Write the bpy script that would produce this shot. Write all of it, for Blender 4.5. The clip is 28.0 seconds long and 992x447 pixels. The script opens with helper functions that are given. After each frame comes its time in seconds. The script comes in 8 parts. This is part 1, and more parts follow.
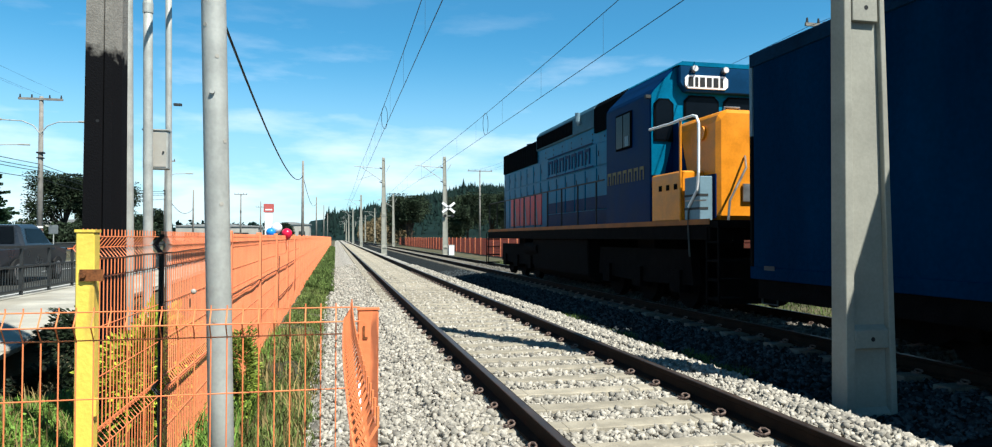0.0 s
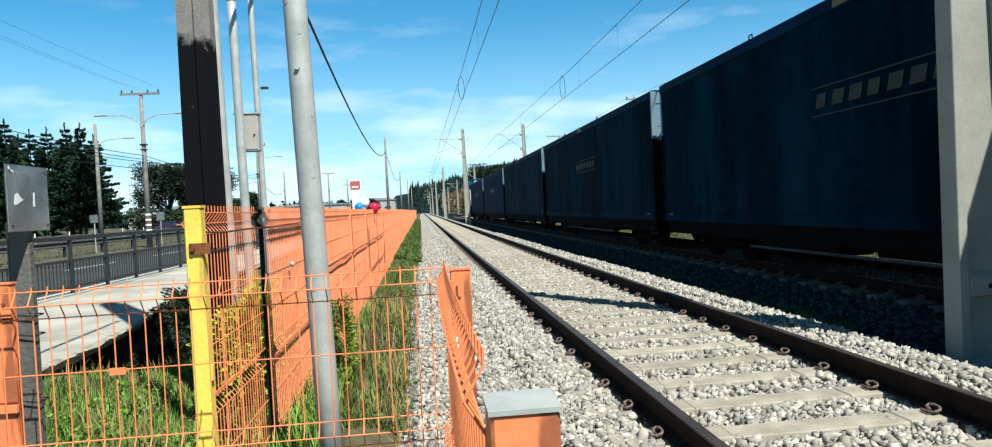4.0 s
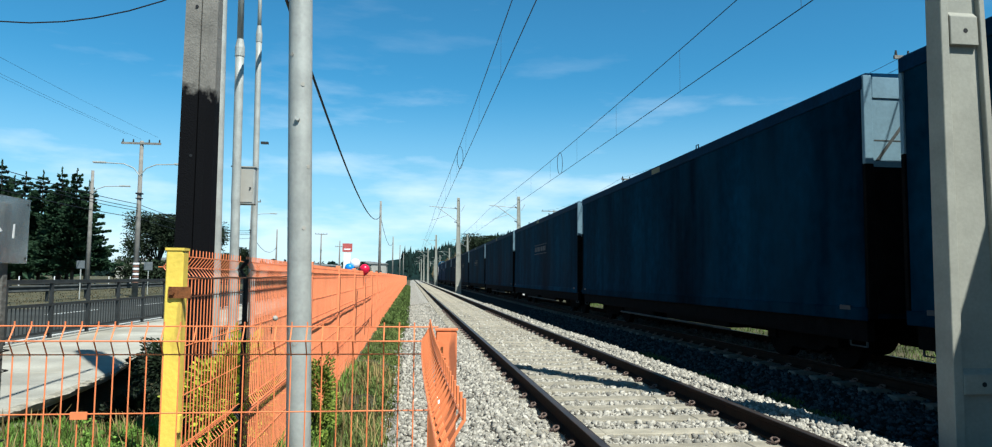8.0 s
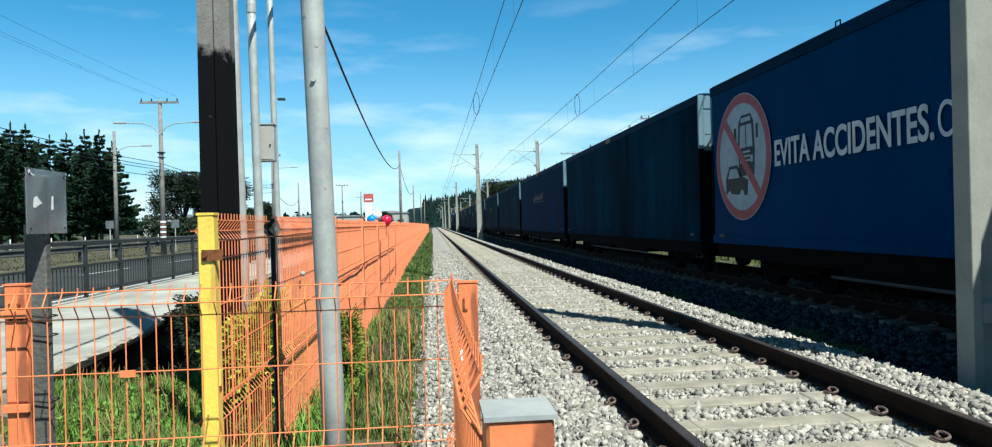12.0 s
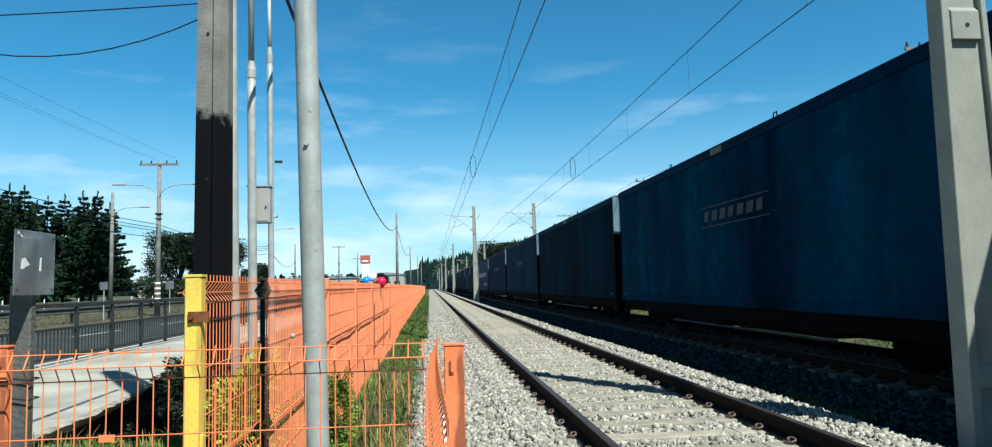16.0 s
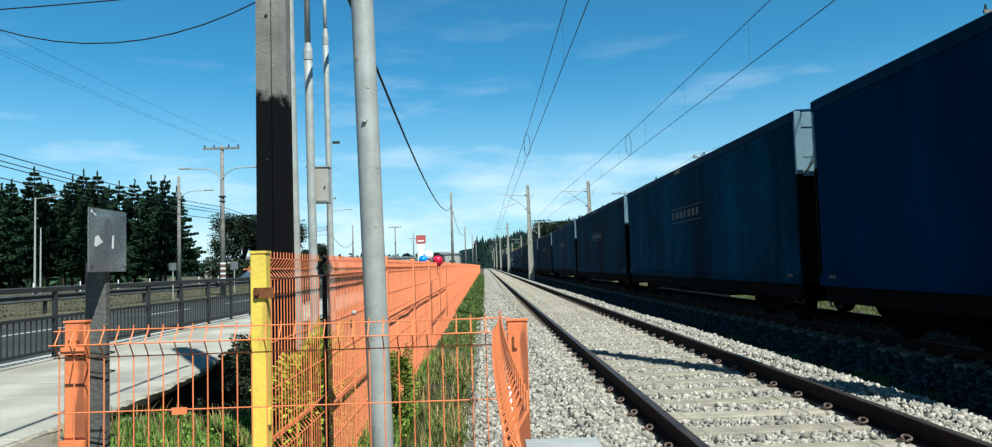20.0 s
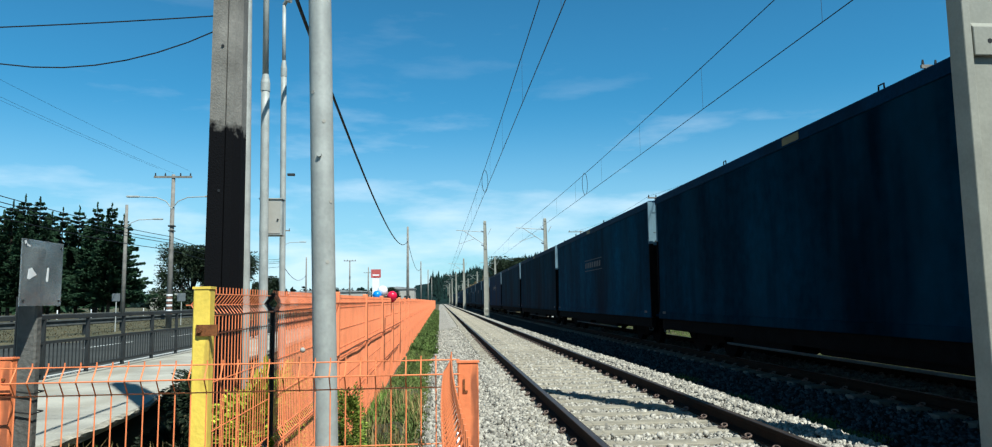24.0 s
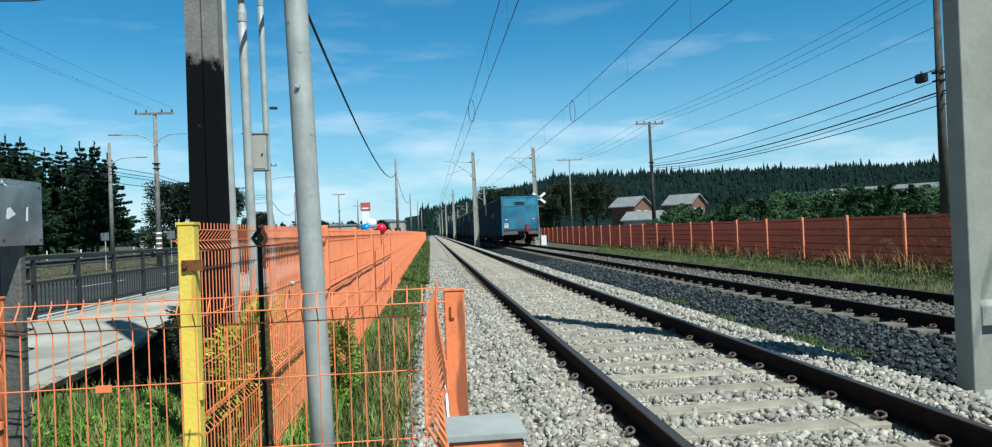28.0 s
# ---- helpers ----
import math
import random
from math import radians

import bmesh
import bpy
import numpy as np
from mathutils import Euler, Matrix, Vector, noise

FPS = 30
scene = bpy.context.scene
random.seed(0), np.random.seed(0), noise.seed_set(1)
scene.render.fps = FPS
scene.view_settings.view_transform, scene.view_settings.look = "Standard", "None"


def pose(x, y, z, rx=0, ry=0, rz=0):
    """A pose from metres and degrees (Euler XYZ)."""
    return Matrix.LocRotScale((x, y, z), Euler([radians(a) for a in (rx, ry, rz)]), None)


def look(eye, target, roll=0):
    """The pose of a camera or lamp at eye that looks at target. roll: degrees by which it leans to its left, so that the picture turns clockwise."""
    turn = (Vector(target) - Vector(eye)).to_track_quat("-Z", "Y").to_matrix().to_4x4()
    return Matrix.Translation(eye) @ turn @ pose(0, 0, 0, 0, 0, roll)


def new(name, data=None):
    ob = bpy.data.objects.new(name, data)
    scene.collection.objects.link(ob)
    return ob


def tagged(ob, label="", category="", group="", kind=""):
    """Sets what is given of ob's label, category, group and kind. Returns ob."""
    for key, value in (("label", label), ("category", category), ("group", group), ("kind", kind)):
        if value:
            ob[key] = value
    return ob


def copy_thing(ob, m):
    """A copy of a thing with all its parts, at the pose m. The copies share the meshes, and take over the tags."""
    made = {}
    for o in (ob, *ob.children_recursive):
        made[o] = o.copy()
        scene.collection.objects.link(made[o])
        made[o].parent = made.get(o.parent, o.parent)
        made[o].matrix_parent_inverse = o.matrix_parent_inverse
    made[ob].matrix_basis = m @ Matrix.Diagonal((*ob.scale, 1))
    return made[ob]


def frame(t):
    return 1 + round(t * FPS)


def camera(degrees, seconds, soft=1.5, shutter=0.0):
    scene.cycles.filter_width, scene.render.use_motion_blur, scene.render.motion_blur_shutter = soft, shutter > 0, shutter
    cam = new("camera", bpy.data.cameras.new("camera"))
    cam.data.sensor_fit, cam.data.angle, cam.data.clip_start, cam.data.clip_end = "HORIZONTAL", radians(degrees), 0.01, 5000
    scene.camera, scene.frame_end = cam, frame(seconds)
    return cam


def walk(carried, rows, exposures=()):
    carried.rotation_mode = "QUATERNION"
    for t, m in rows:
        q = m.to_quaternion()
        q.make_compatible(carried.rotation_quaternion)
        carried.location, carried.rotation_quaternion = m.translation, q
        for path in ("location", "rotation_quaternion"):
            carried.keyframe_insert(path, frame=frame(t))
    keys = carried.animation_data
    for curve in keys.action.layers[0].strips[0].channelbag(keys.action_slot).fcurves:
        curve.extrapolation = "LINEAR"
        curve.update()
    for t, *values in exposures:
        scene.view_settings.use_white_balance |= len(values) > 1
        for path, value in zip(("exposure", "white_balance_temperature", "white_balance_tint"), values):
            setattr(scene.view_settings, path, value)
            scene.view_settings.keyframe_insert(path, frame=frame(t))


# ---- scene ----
cam = camera(69.4, 28.0, soft=1.15)
METRES, EYE, TILT, LEAN, TURN = 2.0, 1.25, 0.0, 0.0, -13.3
PATH = [
    (0, (-1.403, 0.118, 1.274), (-0.966, 2.07, 1.313), 0.1),
    (0.5, (-1.414, 0.118, 1.263), (-1.091, 2.091, 1.232), -1.8),
    (1, (-1.416, 0.114, 1.256), (-1.139, 2.094, 1.242), -1.7),
    (1.5, (-1.412, 0.127, 1.253), (-1.127, 2.106, 1.224), -2.0),
    (2, (-1.414, 0.124, 1.247), (-1.138, 2.105, 1.23), -2.0),
    (2.5, (-1.415, 0.134, 1.246), (-1.144, 2.115, 1.221), -2.0),
    (3, (-1.416, 0.134, 1.245), (-1.17, 2.118, 1.191), -1.9),
    (3.5, (-1.419, 0.13, 1.243), (-1.163, 2.114, 1.223), -2.1),
    (4, (-1.419, 0.129, 1.238), (-1.211, 2.118, 1.191), -2.9),
    (4.5, (-1.42, 0.129, 1.24), (-1.237, 2.121, 1.21), -3.0),
    (6.5, (-1.423, 0.12, 1.23), (-1.243, 2.111, 1.219), -1.8),
    (7, (-1.425, 0.138, 1.234), (-1.297, 2.134, 1.27), -2.0),
    (7.5, (-1.416, 0.165, 1.204), (-1.221, 2.154, 1.284), -1.4),
    (8, (-1.415, 0.187, 1.202), (-1.182, 2.167, 1.353), 0.6),
    (8.5, (-1.41, 0.181, 1.194), (-1.187, 2.166, 1.293), 1.2),
    (9, (-1.415, 0.183, 1.199), (-1.309, 2.179, 1.276), 0.1),
    (9.5, (-1.408, 0.175, 1.199), (-1.351, 2.174, 1.227), -1.9),
    (10, (-1.408, 0.153, 1.209), (-1.345, 2.151, 1.226), -1.8),
    (10.5, (-1.414, 0.132, 1.224), (-1.337, 2.131, 1.202), -1.3),
    (11, (-1.417, 0.111, 1.23), (-1.294, 2.107, 1.24), -2.0),
    (11.5, (-1.419, 0.113, 1.231), (-1.257, 2.106, 1.223), -1.5),
    (12, (-1.408, 0.102, 1.232), (-1.232, 2.094, 1.23), -1.5),
    (12.5, (-1.398, 0.106, 1.226), (-1.255, 2.099, 1.298), -0.3),
    (13, (-1.395, 0.106, 1.222), (-1.173, 2.09, 1.344), -0.1),
    (13.5, (-1.387, 0.087, 1.224), (-1.155, 2.068, 1.371), -1.3),
    (15.5, (-1.374, 0.079, 1.226), (-1.144, 2.061, 1.364), 0.2),
    (16, (-1.373, 0.083, 1.232), (-1.185, 2.067, 1.402), -1.4),
    (16.5, (-1.378, 0.093, 1.233), (-1.239, 2.083, 1.377), -1.8),
    (17, (-1.406, 0.108, 1.231), (-1.332, 2.104, 1.335), -1.0),
    (17.5, (-1.41, 0.113, 1.231), (-1.358, 2.11, 1.325), -1.5),
    (18, (-1.406, 0.106, 1.232), (-1.385, 2.102, 1.352), -2.2),
    (18.5, (-1.41, 0.144, 1.226), (-1.4, 2.141, 1.338), -3.1),
    (19, (-1.395, 0.135, 1.215), (-1.32, 2.129, 1.355), -4.1),
    (19.5, (-1.392, 0.137, 1.211), (-1.316, 2.132, 1.333), -2.6),
    (20, (-1.398, 0.139, 1.217), (-1.362, 2.135, 1.333), -1.7),
    (20.5, (-1.399, 0.123, 1.217), (-1.364, 2.117, 1.362), -0.6),
    (21, (-1.4, 0.13, 1.219), (-1.333, 2.123, 1.364), -0.8),
    (21.5, (-1.391, 0.12, 1.224), (-1.266, 2.108, 1.411), -1.0),
    (23.5, (-1.377, 0.129, 1.226), (-1.208, 2.113, 1.413), -1.3),
    (24, (-1.386, 0.157, 1.233), (-1.228, 2.139, 1.446), -0.8),
    (24.5, (-1.382, 0.135, 1.241), (-1.267, 2.116, 1.489), -2.9),
    (25, (-1.366, 0.131, 1.239), (-1.241, 2.117, 1.439), -3.3),
    (25.5, (-1.352, 0.106, 1.236), (-1.111, 2.086, 1.385), -1.9),
    (26, (-1.349, 0.084, 1.234), (-1.08, 2.066, 1.256), -2.2),
    (26.5, (-1.359, 0.093, 1.242), (-1.083, 2.074, 1.278), -2.1),
    (27, (-1.351, 0.097, 1.233), (-1.082, 2.079, 1.262), -2.2),
    (27.5, (-1.356, 0.09, 1.234), (-1.116, 2.075, 1.272), -2.7),
    (28, (-1.364, 0.161, 1.226), (-1.18, 2.152, 1.244), -2.2),
]
EXPOSURES = [(0.0, 0.93, 6190, 5), (1.0, 0.91, 6140, 4), (3.0, 0.88, 6090, 4), (7.0, 0.82, 5940, 2), (8.0, 0.73, 5940, 2), (11.0, 0.77, 5890, 1), (12.0, 0.78, 5840, 0), (17.0, 0.68, 5840, 0), (20.0, 0.65, 5840, 0), (26.0, 0.57, 5870, 0), (27.0, 0.5, 5720, -1), (28.0, 0.48, 5720, -1)]
walk(cam, [(t, look(eye, target, roll)) for t, eye, target, roll in PATH], EXPOSURES)

# ---- light ----
SUN = Vector((0.355, -0.62, 1.0)).normalized()
world = bpy.data.worlds.new("world")
scene.world = world
world.use_nodes = True
wn, wl = world.node_tree.nodes, world.node_tree.links
wn.clear()
w_out, w_bg, w_sky = wn.new("ShaderNodeOutputWorld"), wn.new("ShaderNodeBackground"), wn.new("ShaderNodeTexSky")
w_sky.sky_type, w_sky.sun_disc = "NISHITA", False
w_sky.sun_elevation = math.asin(SUN.z)
w_sky.sun_rotation = math.atan2(SUN.x, SUN.y)
w_sky.air_density, w_sky.dust_density, w_sky.ozone_density = 1.0, 0.15, 3.0
w_bg.inputs[1].default_value = 0.070
# thin fair-weather cloud streaks low in the sky
w_co, w_map, w_no, w_ramp = wn.new("ShaderNodeTexCoord"), wn.new("ShaderNodeMapping"), wn.new("ShaderNodeTexNoise"), wn.new("ShaderNodeValToRGB")
w_mix = wn.new("ShaderNodeMix")
w_mix.data_type = "RGBA"
w_map.inputs["Scale"].default_value = (1.6, 1.6, 7.0)
w_no.inputs["Scale"].default_value, w_no.inputs["Detail"].default_value, w_no.inputs["Roughness"].default_value = 2.6, 8.0, 0.55
w_ramp.color_ramp.elements[0].position, w_ramp.color_ramp.elements[1].position = 0.54, 0.74
w_ramp.color_ramp.elements[1].color = (0.55, 0.55, 0.55, 1)
w_mix.inputs[7].default_value = (9.6, 9.9, 10.4, 1)
wl.new(w_co.outputs["Generated"], w_map.inputs[0])
wl.new(w_map.outputs[0], w_no.inputs["Vector"])
w_low, w_add, w_high, w_mul = wn.new("ShaderNodeMapRange"), wn.new("ShaderNodeMath"), wn.new("ShaderNodeMapRange"), wn.new("ShaderNodeMath")
w_low.inputs[1].default_value, w_low.inputs[2].default_value, w_low.inputs[3].default_value, w_low.inputs[4].default_value = 0.02, 0.17, 0.21, 0.0
w_high.inputs[1].default_value, w_high.inputs[2].default_value, w_high.inputs[3].default_value, w_high.inputs[4].default_value = 0.10, 0.30, 1.0, 0.15
w_mul.operation = "MULTIPLY"
wl.new(w_no.outputs[0], w_add.inputs[0])
wl.new(w_low.outputs[0], w_add.inputs[1])
wl.new(w_add.outputs[0], w_ramp.inputs[0])
wl.new(w_ramp.outputs[0], w_mul.inputs[0])
wl.new(w_high.outputs[0], w_mul.inputs[1])
wl.new(w_mul.outputs[0], w_mix.inputs[0])
w_tint = wn.new("ShaderNodeMix")
w_tint.data_type, w_tint.blend_type = "RGBA", "MULTIPLY"
w_tint.inputs[0].default_value, w_tint.inputs[7].default_value = 1.0, (0.42, 1.0, 1.12, 1)
wl.new(w_sky.outputs[0], w_tint.inputs[6])
# whitish haze low in the sky
w_sep, w_haze, w_hmix = wn.new("ShaderNodeSeparateXYZ"), wn.new("ShaderNodeMapRange"), wn.new("ShaderNodeMix")
w_haze.interpolation_type = "SMOOTHERSTEP"
w_haze.inputs[1].default_value, w_haze.inputs[2].default_value, w_haze.inputs[3].default_value, w_haze.inputs[4].default_value = 0.0, 0.30, 0.60, 0.0
w_hmix.data_type = "RGBA"
w_hmix.inputs[7].default_value = (5.6, 7.1, 8.1, 1)
wl.new(w_co.outputs["Generated"], w_sep.inputs[0])
wl.new(w_sep.outputs[2], w_haze.inputs[0])
wl.new(w_sep.outputs[2], w_low.inputs[0])
wl.new(w_sep.outputs[2], w_high.inputs[0])
wl.new(w_haze.outputs[0], w_hmix.inputs[0])
wl.new(w_tint.outputs[2], w_hmix.inputs[6])
wl.new(w_hmix.outputs[2], w_mix.inputs[6])
# the clear sky deepens towards the zenith
w_deep, w_dmul = wn.new("ShaderNodeMapRange"), wn.new("ShaderNodeMix")
w_deep.interpolation_type = "SMOOTHSTEP"
w_deep.inputs[1].default_value, w_deep.inputs[2].default_value, w_deep.inputs[3].default_value, w_deep.inputs[4].default_value = 0.30, 0.95, 1.0, 0.30
w_dmul.data_type, w_dmul.blend_type = "RGBA", "MULTIPLY"
w_dmul.inputs[0].default_value = 1.0
wl.new(w_sep.outputs[2], w_deep.inputs[0])
wl.new(w_mix.outputs[2], w_dmul.inputs[6])
wl.new(w_deep.outputs[0], w_dmul.inputs[7])
wl.new(w_dmul.outputs[2], w_bg.inputs[0])
wl.new(w_bg.outputs[0], w_out.inputs[0])
sun = new("sun", bpy.data.lights.new("sun", "SUN"))
sun.data.energy, sun.data.angle, sun.data.color = 5.0, radians(0.5), (1.0, 0.94, 0.85)
sun.matrix_world = look(SUN * 60, (0, 0, 0))


# ---- materials ----
def mat(name, col, rough=0.7, metal=0.0, var=0.25, scale=6.0, bump=0.15, fine=60.0, tint=None, spec=0.4, island=0.0, obj=0.0, stretch=1.0):
    """A surface with a base colour that varies at two scales, with fine relief."""
    m = bpy.data.materials.new(name)
    m.use_nodes = True
    n, l = m.node_tree.nodes, m.node_tree.links
    b = n["Principled BSDF"]
    b.inputs["Metallic"].default_value = metal
    b.inputs["Specular IOR Level"].default_value = spec
    co = n.new("ShaderNodeTexCoord")
    a, f = n.new("ShaderNodeTexNoise"), n.new("ShaderNodeTexNoise")
    a.inputs["Scale"].default_value, a.inputs["Detail"].default_value = scale, 6.0
    f.inputs["Scale"].default_value, f.inputs["Detail"].default_value = fine, 4.0
    mp = n.new("ShaderNodeMapping")
    mp.inputs["Scale"].default_value = (1, 1, stretch)
    l.new(co.outputs["Object"], mp.inputs[0])
    l.new(mp.outputs[0], a.inputs["Vector"])
    l.new(co.outputs["Object"], f.inputs["Vector"])
    mix = n.new("ShaderNodeMix")
    mix.data_type = "RGBA"
    dark = [c * (1 - var) for c in col]
    light = list(tint) if tint else [min(1, c * (1 + var)) for c in col]
    mix.inputs[6].default_value, mix.inputs[7].default_value = (*dark, 1), (*light, 1)
    r = n.new("ShaderNodeValToRGB")
    r.color_ramp.elements[0].position, r.color_ramp.elements[1].position = 0.32, 0.68
    l.new(a.outputs[0], r.inputs[0])
    l.new(r.outputs[0], mix.inputs[0])
    hsv = n.new("ShaderNodeHueSaturation")
    mr = n.new("ShaderNodeMapRange")
    mr.inputs[1].default_value, mr.inputs[2].default_value = 0.25, 0.75
    mr.inputs[3].default_value, mr.inputs[4].default_value = 1 - var * 0.6, 1 + var * 0.6
    l.new(f.outputs[0], mr.inputs[0])
    val = mr.outputs[0]
    if island or obj:
        src = n.new("ShaderNodeNewGeometry").outputs["Random Per Island"] if island else n.new("ShaderNodeObjectInfo").outputs["Random"]
        k = island or obj
        m2, mu = n.new("ShaderNodeMapRange"), n.new("ShaderNodeMath")
        m2.inputs[3].default_value, m2.inputs[4].default_value = 1 - k, 1 + k
        mu.operation = "MULTIPLY"
        l.new(src, m2.inputs[0])
        l.new(m2.outputs[0], mu.inputs[0])
        l.new(val, mu.inputs[1])
        val = mu.outputs[0]
    l.new(val, hsv.inputs["Value"])
    l.new(mix.outputs[2], hsv.inputs["Color"])
    l.new(hsv.outputs[0], b.inputs["Base Color"])
    rr = n.new("ShaderNodeMapRange")
    rr.inputs[3].default_value, rr.inputs[4].default_value = max(0.03, rough - 0.12), min(1, rough + 0.12)
    l.new(a.outputs[0], rr.inputs[0])
    l.new(rr.outputs[0], b.inputs["Roughness"])
    if bump:
        bp = n.new("ShaderNodeBump")
        bp.inputs["Strength"].default_value, bp.inputs["Distance"].default_value = bump, 0.02
        l.new(f.outputs[0], bp.inputs["Height"])
        l.new(bp.outputs[0], b.inputs["Normal"])
    return m


